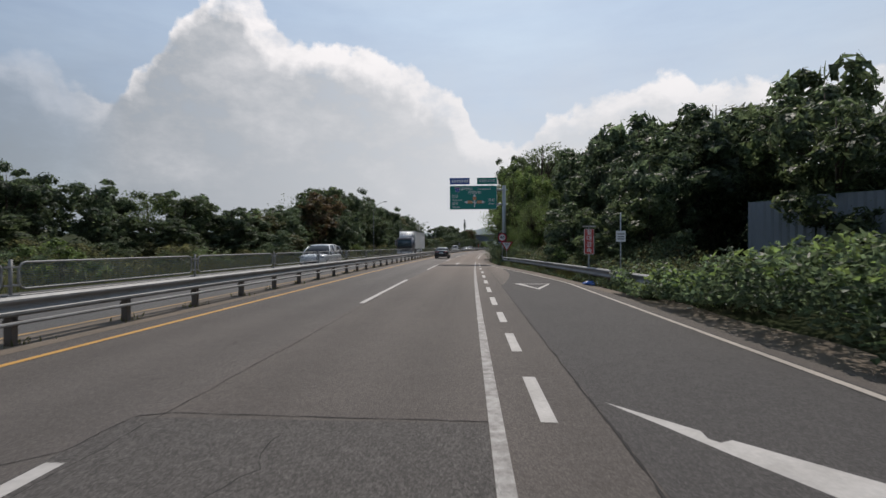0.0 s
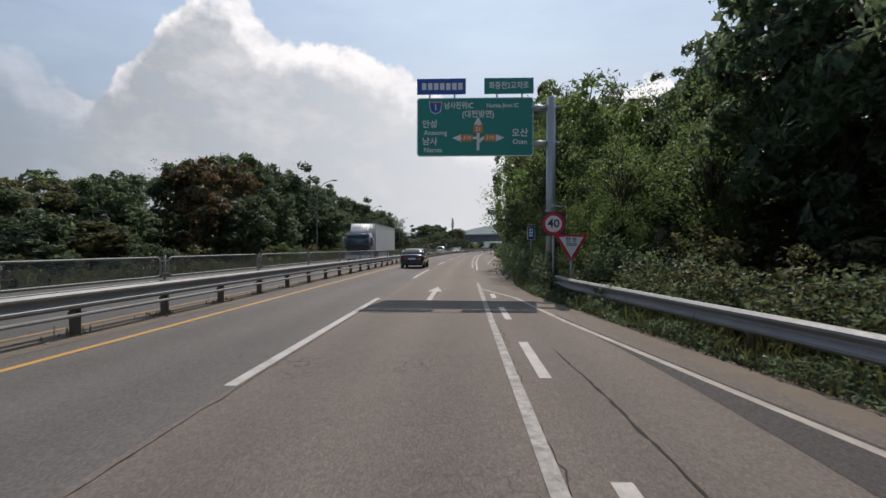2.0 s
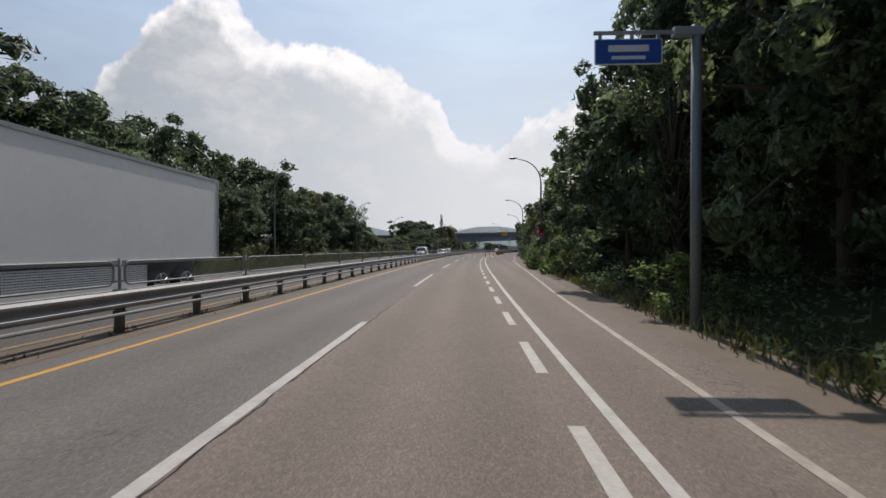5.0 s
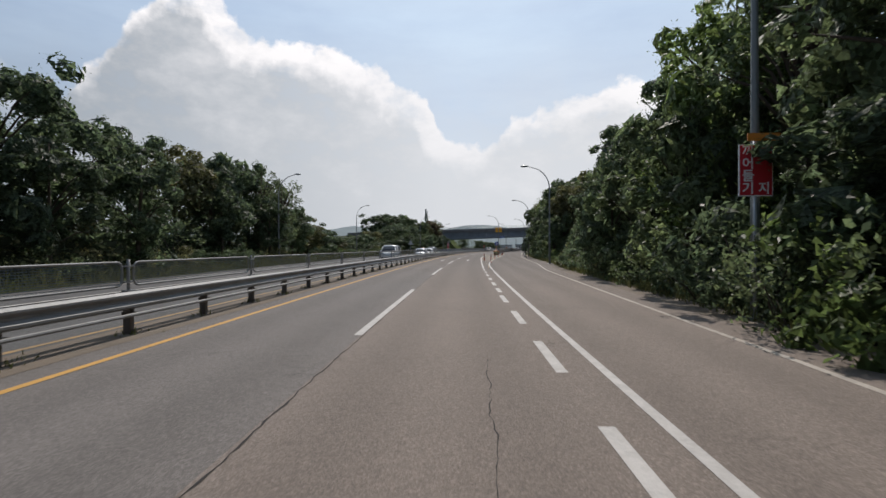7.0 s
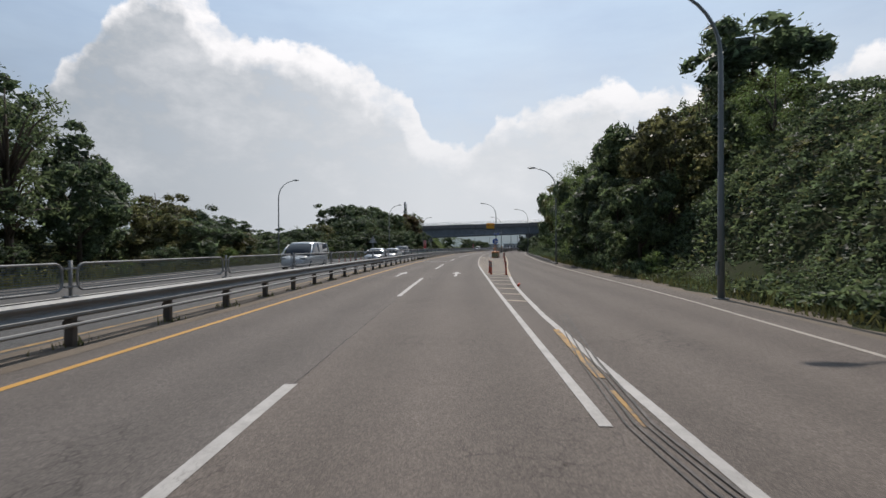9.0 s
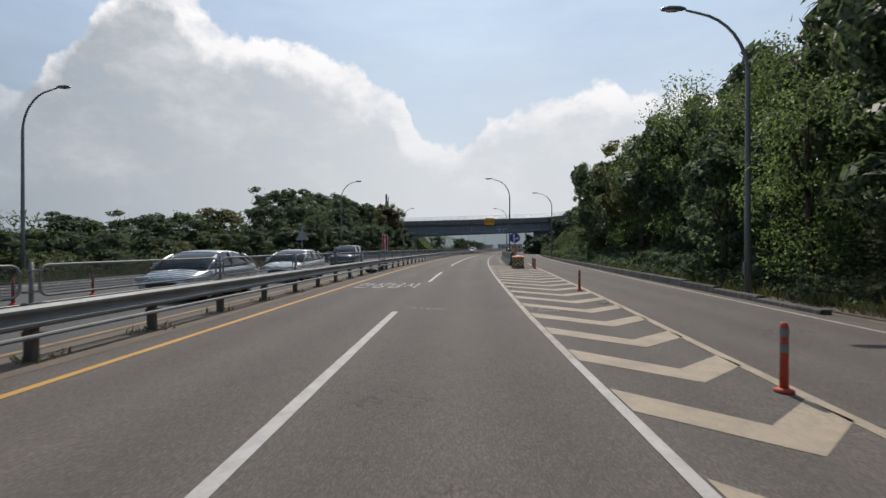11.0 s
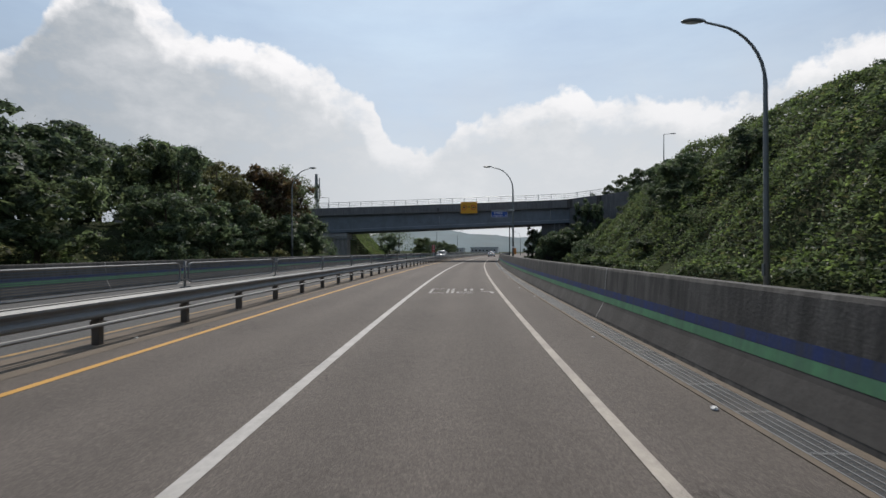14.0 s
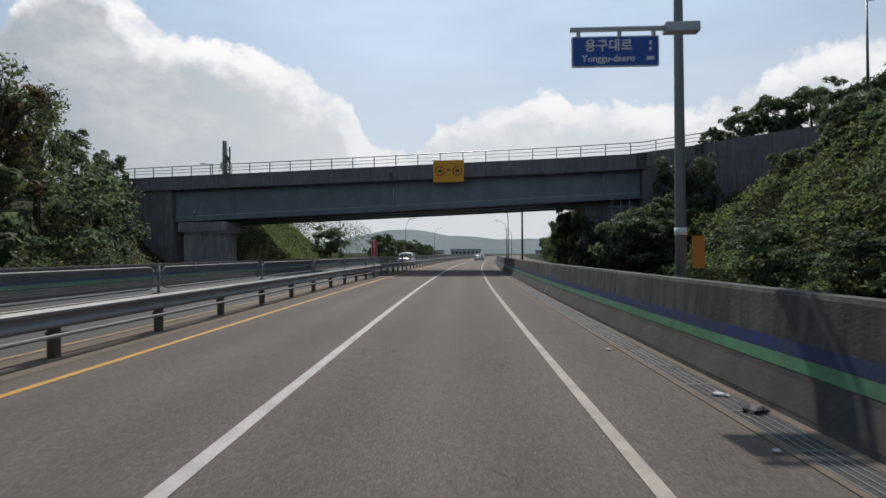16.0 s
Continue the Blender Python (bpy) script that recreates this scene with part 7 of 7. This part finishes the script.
    for x in (-0.75, 0.75):
        p = sign_panel(s_, disc(0.42, x, 0.02), SIGN_RED, -0.005, "red_ring", "", 0.006)
        sign_panel(p, disc(0.33, x, 0.02), SIGN_YELLOW, -0.010, "ring_face", "", 0.006)
        bm = bmesh.new()
        plate(bm, rect(0.34, 0.2, x, 0.02), -0.014, -0.010)
        part("number_bar", bm, SIGN_DARK, p)
    bm = bmesh.new()
    plate(bm, rect(0.3, 0.12, 0, 0.1), -0.006, 0.0)
    part("writing_bar", bm, SIGN_DARK, s_)
    return m


BRIDGE = bridge()
bridge_lamp(Matrix.Translation((65.6, 285.2, 12.2)) @ Matrix.Rotation(radians(160), 4, "Z"))
bridge_lamp(BRIDGE @ T(-21.5, 9.4, 8.4) @ Matrix.Rotation(radians(0), 4, "Z"), 3.4)


def antenna_mast():
    t = thing("antenna_mast", Matrix.Translation((15.1, 349.5, 5.0)), "grey telecom mast with stacked panel antennas behind the bridge", "antenna mast")
    bm = bmesh.new()
    tube(bm, [(0, 0, -6), (0, 0, 15.6)], [0.35, 0.2], 10)
    part("mast", bm, POLE, t)
    r = random.Random(5)
    for k in range(12):
        a, z = k * 2.1, 10.2 + 0.42 * k
        bm = bmesh.new()
        box(bm, 0.45, 0.7, -0.17, 0.17, z - 0.7, z + 0.7, 0.03)
        tube(bm, [(0, 0, z), (0.5, 0, z)], 0.05, 6)
        bmesh.ops.rotate(bm, verts=bm.verts, cent=(0, 0, 0), matrix=Matrix.Rotation(a, 3, "Z"))
        part("panel_antenna", bm, POLE, t)
    rr = np.random.default_rng(44)
    zz = rr.uniform(-1, 13.2, size=1500)
    aa = rr.uniform(0, 6.28, size=1500)
    rad = (0.45 + 0.3 * np.sin(zz * 1.3)) * rr.uniform(0.5, 1.3, size=1500) + 0.12 + 0.03 * (13 - zz)
    part("climbing_vine", leaf_mesh("climbing_vine", np.stack([rad * np.cos(aa), rad * np.sin(aa), zz], 1), 0.34, 0.2, 0.2, 0.4, rr), LEAF_DEEP, t, "dark vine climbing the mast")


antenna_mast()


# ---------------- corrugated sheet fence behind the verge ----------------
def sheet_fence():
    f = thing("sheet_fence", at(23.3, 15.3, 0.4), "blue-grey corrugated sheet fence in stepped panels before the wood", "sheet fence")
    for k in range(5):
        bm = bmesh.new()
        x0 = 1.7 * k
        top = 3.1 + 0.14 * k
        prof = []
        n = 17
        for i in range(n + 1):
            prof.append((x0 + 1.68 * i / n, 0.03 if (i // 1) % 2 else -0.03))
        lo = [bm.verts.new((x, y - 1.1 * x, -0.6)) for x, y in prof]
        hi = [bm.verts.new((x, y - 1.1 * x, top)) for x, y in prof]
        lo2 = [bm.verts.new((x, y + 0.02 - 1.1 * x, -0.6)) for x, y in prof]
        hi2 = [bm.verts.new((x, y + 0.02 - 1.1 * x, top)) for x, y in prof]
        for i in range(n):
            bm.faces.new((lo[i], lo[i + 1], hi[i + 1], hi[i]))
            bm.faces.new((lo2[i + 1], lo2[i], hi2[i], hi2[i + 1]))
            bm.faces.new((hi[i], hi[i + 1], hi2[i + 1], hi2[i]))
        part("sheet", bm, METAL_SHEET, f)


sheet_fence()


# ---------------- vehicles ----------------
def loft(bm, rows, cap=True):
    vr = [[bm.verts.new(p) for p in row] for row in rows]
    n = len(vr[0])
    for a, b in zip(vr[:-1], vr[1:]):
        for k in range(n):
            bm.faces.new((a[k], a[(k + 1) % n], b[(k + 1) % n], b[k]))
    if cap:
        bm.faces.new(vr[0][::-1])
        bm.faces.new(vr[-1])
    for f in bm.faces:
        f.smooth = True
    return bm


def car_ring(y, w, zb, zt, r=0.16, crown=0.03, tuck=0.06):
    """A car body's cross section at y: flat sides that bulge, rounded shoulders, slightly crowned top."""
    zm = zb + 0.45 * (zt - zb)
    half = [(0.0, zb), (w * 0.8, zb), (w - tuck, zb + 0.06), (w, zm), (w - 0.02, zt - r), (w - 0.05, zt - r * 0.45), (w - r * 0.9, zt - 0.02), (w * 0.5, zt + crown * 0.7), (0.0, zt + crown)]
    return [(x, y, z) for x, z in half] + [(-x, y, z) for x, z in half[-2:0:-1]]


def car(m, label, paint, kind="sedan", plate_bar=True):
    """A car whose nose points along local +y."""
    c = thing("car", m, label, "car")
    if kind == "sedan":
        L, W = 4.6, 0.90
        body = [(-2.28, 0.70, 0.42, 0.86), (-2.22, 0.82, 0.30, 0.98), (-2.0, 0.87, 0.22, 1.04), (-1.5, 0.90, 0.20, 1.02), (-0.6, 0.90, 0.20, 0.98), (0.5, 0.90, 0.20, 0.96), (1.1, 0.90, 0.20, 0.94), (1.7, 0.87, 0.22, 0.84), (2.1, 0.80, 0.26, 0.72), (2.28, 0.66, 0.34, 0.62)]
        cabin = [(-2.0, 0.74, 1.00, 1.03), (-1.25, 0.68, 1.00, 1.36), (-0.6, 0.66, 0.97, 1.44), (0.05, 0.66, 0.96, 1.44), (0.55, 0.68, 0.95, 1.34), (1.35, 0.76, 0.93, 0.95)]
        roof = (-1.15, 0.35)
    elif kind == "van":
        L, W = 5.1, 0.95
        body = [(-2.52, 0.88, 0.34, 1.0), (-2.45, 0.93, 0.26, 1.10), (-1.5, 0.95, 0.24, 1.12), (0.5, 0.95, 0.24, 1.10), (1.5, 0.94, 0.24, 1.06), (2.1, 0.90, 0.26, 0.98), (2.45, 0.78, 0.32, 0.80), (2.55, 0.66, 0.40, 0.70)]
        cabin = [(-2.45, 0.86, 1.08, 1.12), (-2.36, 0.80, 1.08, 1.86), (-1.0, 0.80, 1.08, 1.92), (0.4, 0.79, 1.08, 1.90), (0.95, 0.78, 1.07, 1.76), (1.85, 0.84, 1.02, 1.04)]
        roof = (-2.3, 0.75)
    else:
        L, W = 4.7, 0.94
        body = [(-2.32, 0.82, 0.42, 0.98), (-2.25, 0.90, 0.32, 1.08), (-1.5, 0.94, 0.26, 1.10), (0.5, 0.94, 0.26, 1.08), (1.2, 0.93, 0.26, 1.06), (1.9, 0.90, 0.30, 1.00), (2.22, 0.82, 0.36, 0.88), (2.33, 0.70, 0.44, 0.78)]
        cabin = [(-2.22, 0.80, 1.06, 1.10), (-1.95, 0.74, 1.06, 1.62), (-1.0, 0.72, 1.06, 1.72), (0.0, 0.72, 1.06, 1.71), (0.5, 0.73, 1.05, 1.60), (1.2, 0.82, 1.03, 1.06)]
        roof = (-1.9, 0.4)
    bm = bmesh.new()
    loft(bm, [car_ring(y, w, zb, zt) for y, w, zb, zt in body])
    part("body", bm, paint, c)
    bm = bmesh.new()
    rows = []
    for y, w, zb, zt in cabin:
        lo = w + 0.16 * min(1.0, (zt - zb) / 0.4)
        half = [(0.0, zb - 0.02), (lo, zb - 0.02), (lo - 0.01, zb + 0.02), (w + 0.02, zt - 0.05), (w - 0.07, zt), (w * 0.5, zt + 0.015), (0.0, zt + 0.02)]
        rows.append([(x, y, z) for x, z in half] + [(-x, y, z) for x, z in half[-2:0:-1]])
    loft(bm, rows)
    part("glasshouse", bm, CAR_GLASS, c, "dark tinted windows all round")
    ys = [q[0] for q in cabin]
    ws = [q[1] for q in cabin]
    zts = [q[3] for q in cabin]
    bm = bmesh.new()
    rr = []
    for k in range(9):
        y = roof[0] + (roof[1] - roof[0]) * k / 8
        w, z = float(np.interp(y, ys, ws)), float(np.interp(y, ys, zts))
        rr.append([(-w - 0.03, y, z - 0.07), (-w + 0.06, y, z + 0.012), (-w * 0.5, y, z + 0.03), (0, y, z + 0.035), (w * 0.5, y, z + 0.03), (w - 0.06, y, z + 0.012), (w + 0.03, y, z - 0.07), (w * 0.8, y, z - 0.045), (0, y, z - 0.03), (-w * 0.8, y, z - 0.045)])
    loft(bm, rr)
    part("roof", bm, paint, c)
    zbs = [q[2] for q in cabin]
    for sx in (1, -1):
        for y0, y1 in ((ys[-1], ys[-2]), (ys[0], ys[1]), (-0.35, -0.3)):
            bm = bmesh.new()
            a = Vector((sx * (float(np.interp(y0, ys, ws)) + 0.13), y0, float(np.interp(y0, ys, zbs)) + 0.0))
            e = Vector((sx * (float(np.interp(y1, ys, ws)) + 0.02), y1, float(np.interp(y1, ys, zts)) - 0.02))
            tube(bm, [a, a.lerp(e, 0.5) + Vector((sx * 0.035, 0, 0.01)), e], 0.045, 6)
            part("pillar", bm, paint, c)
        bm = bmesh.new()
        bmesh.ops.create_uvsphere(bm, u_segments=8, v_segments=6, radius=1)
        for v in bm.verts:
            v.co = Vector((sx * (W + 0.10) + 0.11 * v.co.x, ys[-1] - 0.45 + 0.07 * v.co.y, zbs[-2] + 0.09 + 0.08 * v.co.z))
        part("door_mirror", bm, paint, c)
        bm = bmesh.new()
        box(bm, sx * (W - 0.34) - 0.26, sx * (W - 0.34) + 0.26, -L / 2 - 0.005, -L / 2 + 0.25, 0.80 if kind == "sedan" else 0.92, 0.94 if kind == "sedan" else 1.06, 0.03)
        part("tail_light", bm, LAMP_RED, c, "red tail light")
        bm = bmesh.new()
        box(bm, sx * (W - 0.30) - 0.2, sx * (W - 0.30) + 0.2, L / 2 - 0.32, L / 2 - 0.08, 0.60 if kind == "sedan" else 0.78, 0.72 if kind == "sedan" else 0.92, 0.03)
        part("headlight", bm, LAMP_CLEAR, c, "clear headlight")
        for y in (-0.29 * L, 0.30 * L):
            wheel(c, sx * (W - 0.09), y, 0.32 if kind == "sedan" else 0.35, sx)
    bm = bmesh.new()
    box(bm, -0.26, 0.26, -L / 2 - 0.03, -L / 2 + 0.03, 0.66, 0.77)
    part("number_plate", bm, SIGN_WHITE, c)
    bm = bmesh.new()
    box(bm, -0.45, 0.45, L / 2 - 0.12, L / 2 - 0.01, 0.42, 0.58, 0.02)
    part("grille", bm, SIGN_DARK, c)
    bm = bmesh.new()
    box(bm, -0.6, 0.6, -L / 2 + 0.0, -L / 2 + 0.12, 0.28, 0.42, 0.03)
    part("bumper_insert", bm, SIGN_DARK, c)
    return c


def wheel(parent, x, y, r, sx, width=0.2):
    bm = bmesh.new()
    tube(bm, [(x - sx * width / 2, y, r), (x - sx * width * 0.4, y, r), (x + sx * width * 0.4, y, r), (x + sx * width / 2, y, r)], [r * 0.92, r, r, r * 0.92], 20)
    w = part("tyre", bm, TYRE, parent)
    bm = bmesh.new()
    xo = x + sx * width * 0.5
    tube(bm, [(xo, y, r), (xo + sx * 0.012, y, r)], [r * 0.2, r * 0.16], 10)
    for k in range(5):
        a = 2 * math.pi * k / 5
        tube(bm, [(xo + sx * 0.004, y, r), (xo + sx * 0.004, y + r * 0.66 * math.cos(a), r + r * 0.66 * math.sin(a))], [r * 0.11, r * 0.08], 6)
    loop = [(xo + sx * 0.004, y + r * 0.66 * math.cos(2 * math.pi * k / 20), r + r * 0.66 * math.sin(2 * math.pi * k / 20)) for k in range(21)]
    tube(bm, loop, r * 0.05, 6, False)
    part("rim", bm, RIM, w)


def truck(m):
    """A cab-over lorry with a tall closed box, nose along local +y."""
    t = thing("box_truck", m, "grey cab-over lorry with a long white cargo box", "truck")
    bm = bmesh.new()
    box(bm, -1.24, 1.24, -12.6, -0.35, 1.15, 3.95, 0.05)
    bx = part("cargo_box", bm, TRUCK_BOX, t, "long white closed cargo box")
    bm = bmesh.new()
    for x in (-1.25, 1.25):
        for z in (1.15, 3.88):
            box(bm, x - 0.02, x + 0.02, -12.6, -0.35, z, z + 0.1)
    for y in (-12.6, -0.45):
        box(bm, -1.26, -1.22, y, y + 0.1, 1.15, 3.98)
        box(bm, 1.22, 1.26, y, y + 0.1, 1.15, 3.98)
    part("edge_trim", bm, POLE_PALE, bx)
    bm = bmesh.new()
    loft(bm, [[(-1.2, 0.0, 0.75), (1.2, 0.0, 0.75), (1.22, 0.0, 1.8), (1.15, 0.0, 2.9), (-1.15, 0.0, 2.9), (-1.22, 0.0, 1.8)],
              [(-1.22, 1.5, 0.55), (1.22, 1.5, 0.55), (1.24, 1.5, 1.8), (1.15, 1.5, 2.95), (-1.15, 1.5, 2.95), (-1.24, 1.5, 1.8)],
              [(-1.2, 2.1, 0.5), (1.2, 2.1, 0.5), (1.22, 2.15, 1.7), (1.08, 1.9, 2.85), (-1.08, 1.9, 2.85), (-1.22, 2.15, 1.7)],
              [(-1.1, 2.2, 0.52), (1.1, 2.2, 0.52), (1.12, 2.26, 1.65), (0.98, 1.98, 2.8), (-0.98, 1.98, 2.8), (-1.12, 2.26, 1.65)]])
    cab = part("cab", bm, TRUCK_CAB, t, "grey cab")
    bm = bmesh.new()
    loft(bm, [[(-1.10, 2.30, 1.62), (1.10, 2.30, 1.62), (1.02, 2.07, 2.66), (-1.02, 2.07, 2.66)], [(-1.12, 2.18, 1.62), (1.12, 2.18, 1.62), (1.04, 1.94, 2.66), (-1.04, 1.94, 2.66)]])
    part("windscreen", bm, CAB_GLASS, cab, "wide windscreen coloured with the sky's reflection")
    bm = bmesh.new()
    box(bm, -1.16, 1.16, 2.16, 2.325, 1.42, 1.63, 0.03)
    part("wiper_panel", bm, SIGN_DARK, cab, "black panel under the windscreen")
    bm = bmesh.new()
    box(bm, -1.1, 1.1, 1.75, 2.22, 2.68, 2.86, 0.05)
    part("sun_visor", bm, TRUCK_CAB, cab)
    bm = bmesh.new()
    box(bm, -1.2, 1.2, 2.1, 2.36, 0.45, 0.80, 0.06)
    part("bumper", bm, TRUCK_BOX, cab, "pale bumper")
    for sx in (1, -1):
        bm = bmesh.new()
        box(bm, sx * 1.19 - 0.04, sx * 1.19 + 0.04, 0.7, 1.75, 1.75, 2.5, 0.02)
        part("side_window", bm, CAR_GLASS, cab)
        bm = bmesh.new()
        box(bm, sx * 1.42 - 0.1, sx * 1.42 + 0.1, 2.0, 2.12, 1.75, 2.5, 0.03)
        tube(bm, [(sx * 1.15, 1.95, 2.5), (sx * 1.42, 2.06, 2.45)], 0.025, 6)
        part("door_mirror", bm, TRUCK_CAB, cab)
        bm = bmesh.new()
        box(bm, sx * 0.85 - 0.24, sx * 0.85 + 0.24, 2.18, 2.30, 0.85, 1.08, 0.03)
        part("headlight", bm, LAMP_CLEAR, cab)
        bm = bmesh.new()
        box(bm, sx * 1.2 - 0.03, sx * 1.2 + 0.03, -8.6, -2.2, 0.5, 1.1)
        part("side_skirt", bm, TRUCK_BOX, t)
        for y in (1.1, -1.4, -9.3, -10.6):
            wheel(t, sx * 1.05, y, 0.5, sx, 0.32)
    bm = bmesh.new()
    box(bm, -1.0, 1.0, 2.24, 2.30, 1.1, 1.66, 0.02)
    part("grille", bm, SIGN_DARK, cab, "black grille")
    bm = bmesh.new()
    loft(bm, [[(-1.05, -0.05, 2.92), (1.05, -0.05, 2.92), (1.0, -0.05, 3.85), (-1.0, -0.05, 3.85)], [(-1.05, 0.8, 2.95), (1.05, 0.8, 2.95), (0.95, 0.7, 3.75), (-0.95, 0.7, 3.75)], [(-1.0, 1.75, 2.92), (1.0, 1.75, 2.92), (0.85, 1.35, 3.25), (-0.85, 1.35, 3.25)]])
    defl = part("wind_deflector", bm, TRUCK_BOX, cab, "pale roof deflector")
    for i in range(3):
        for j in range(7):
            bm = bmesh.new()
            y, z = 1.28 - 0.2 * i, 3.30 + 0.15 * i
            box(bm, -0.66 + 0.22 * j - 0.06, -0.66 + 0.22 * j + 0.06, y, y + 0.02, z, z + 0.05)
            bm.transform(Matrix.Translation((0, 0.05, 0.02)))
            part("dark_slot", bm, SIGN_DARK, defl)
    bm = bmesh.new()
    box(bm, -0.5, 0.5, -12.2, 0.2, 0.75, 1.12)
    part("chassis", bm, STEEL_DARK, t)


car(at(67.5, -1.4, 0, 0), "dark graphite sedan driving on the asphalt road", CAR_GREY, "sedan")
truck(at(78.0, -7.9, 0, 180))
car(at(36.2, -8.0, 0, 180), "white estate car on the opposite carriageway", CAR_WHITE, "suv")
car(at(172.6, -9.1, 0, 180), "white van on the opposite carriageway", CAR_WHITE, "van")
car(at(195.2, -6.7, 0, 180), "white sedan on the opposite carriageway", CAR_WHITE, "sedan")
car(at(186.9, -6.8, 0, 180), "silver-white sedan on the opposite carriageway", CAR_SILVER, "sedan")
car(at(211.4, -8.3, 0, 180), "navy estate car on the opposite carriageway", CAR_NAVY, "suv")
car(at(372, 1.6, 0, 0), "white car far ahead in the lane", CAR_WHITE, "sedan")
car(at(330, -6.9, 0, 180), "white car far off on the opposite carriageway", CAR_WHITE, "suv")


# ---------------- distance ----------------
def far_hills():
    for k, (y0, x0, x1, h, seed) in enumerate(((1500, -900, 2200, 55, 1.0), (2300, -1600, 2900, 130, 5.0), (3100, -2500, 3300, 190, 9.0))):
        bm = bmesh.new()
        n = 90
        rows = []
        for i in range(n + 1):
            x = x0 + (x1 - x0) * i / n
            z = h * (0.35 + 0.45 * abs(noise.noise((x * 0.0016, seed, 0))) * 2 + 0.12 * noise.noise((x * 0.008, seed, 3)))
            rows.append([bm.verts.new(p) for p in ((x, y0 - h * 3, -2), (x, y0, z), (x, y0 + h * 3, -2))])
        for a, b in zip(rows[:-1], rows[1:]):
            bm.faces.new((a[0], b[0], b[1], a[1]))
            bm.faces.new((a[1], b[1], b[2], a[2]))
        for f in bm.faces:
            f.smooth = True
        tagged(part("backdrop_hill", bm, HILL), "low wooded hills on the far horizon, coloured with bluish haze", "hill", kind="structure")


far_hills()


def far_buildings():
    r = random.Random(3)
    for k in range(7):
        s, u = 620 + 40 * r.random() * k, 40 + 260 * r.random() - 130
        w, d, h = 12 + 10 * r.random(), 10, 3.2 + 2.5 * r.random()
        b = thing("far_building", at(min(s, 880), u), "small pale low building far off", "building")
        bm = bmesh.new()
        box(bm, -w / 2, w / 2, -d / 2, d / 2, -0.5, h)
        part("wall", bm, BUILDING, b)
        bm = bmesh.new()
        box(bm, -w / 2 - 0.4, w / 2 + 0.4, -d / 2 - 0.4, d / 2 + 0.4, h, h + 0.5)
        part("roof", bm, METAL_SHEET, b)
        for i in range(int(w / 3)):
            bm = bmesh.new()
            x = -w / 2 + 1.5 + 3 * i
            box(bm, x - 0.7, x + 0.7, -d / 2 - 0.05, -d / 2 + 0.02, 1.5, 3.0)
            part("window", bm, CAR_GLASS, b)


far_buildings()


# ---------------- litter ----------------
def litter(s, u, mat, size, label, seed):
    r = random.Random(seed)
    t = thing("litter", at(s, u, 0.01, 360 * r.random()), label, "litter")
    bm = bmesh.new()
    bmesh.ops.create_icosphere(bm, subdivisions=2, radius=1.0)
    for v in bm.verts:
        k = 0.7 + 0.5 * noise.noise(v.co * 2.1 + Vector((seed, 0, 0)))
        v.co = Vector((v.co.x * size * k, v.co.y * size * 0.7 * k, max(0.0, (v.co.z + 0.3) * size * 0.3 * k)))
    part("crumpled_sheet", bm, mat, t)


litter(20.9, 7.85, TARP, 0.5, "crumpled blue plastic sheet on the verge", 1)
litter(20.5, 8.0, TARP, 0.35, "torn blue plastic on the verge", 2)
litter(22.4, 8.0, LITTER, 0.26, "pale plastic scrap on the verge", 3)
litter(16.7, 8.2, LITTER, 0.14, "white paper scrap on the verge", 4)
litter(12.9, 8.4, LITTER, 0.12, "white paper scrap by the vines", 5)
litter(216.0, 5.2, RED_RUBBER, 0.12, "red plastic scrap by the barrier's foot", 6)
litter(215.6, 5.3, SIGN_DARK, 0.16, "dark rubble by the barrier's foot", 7)
litter(214.2, 4.82, SIGN_DARK, 0.2, "dark rubble at the barrier's end", 11)
litter(213.9, 5.05, RED_RUBBER, 0.15, "broken red plastic at the barrier's end", 12)
litter(213.3, 5.0, LITTER, 0.1, "pale chips at the barrier's end", 13)
litter(268.0, 4.80, SIGN_DARK, 0.2, "black rubber shard on the drain grating", 14)
litter(268.1, 4.86, RED_RUBBER, 0.10, "broken red plastic on the drain grating", 8)
litter(268.55, 4.74, LITTER, 0.12, "grey plastic shard on the drain grating", 9)
for k in range(12):
    litter(226 + 4.1 * k, barrier_line(226 + 4.1 * k) - 0.5 - 0.1 * (k % 3), LITTER if k % 3 else SIGN_DARK, 0.05 + 0.02 * (k % 2), "small grit and paper scrap along the barrier", 20 + k)
for k in range(8):
    litter(3 + 33.0 * k, -3.9 - 0.1 * (k % 2), LITTER, 0.05, "small pale scrap under the median rail", 50 + k)
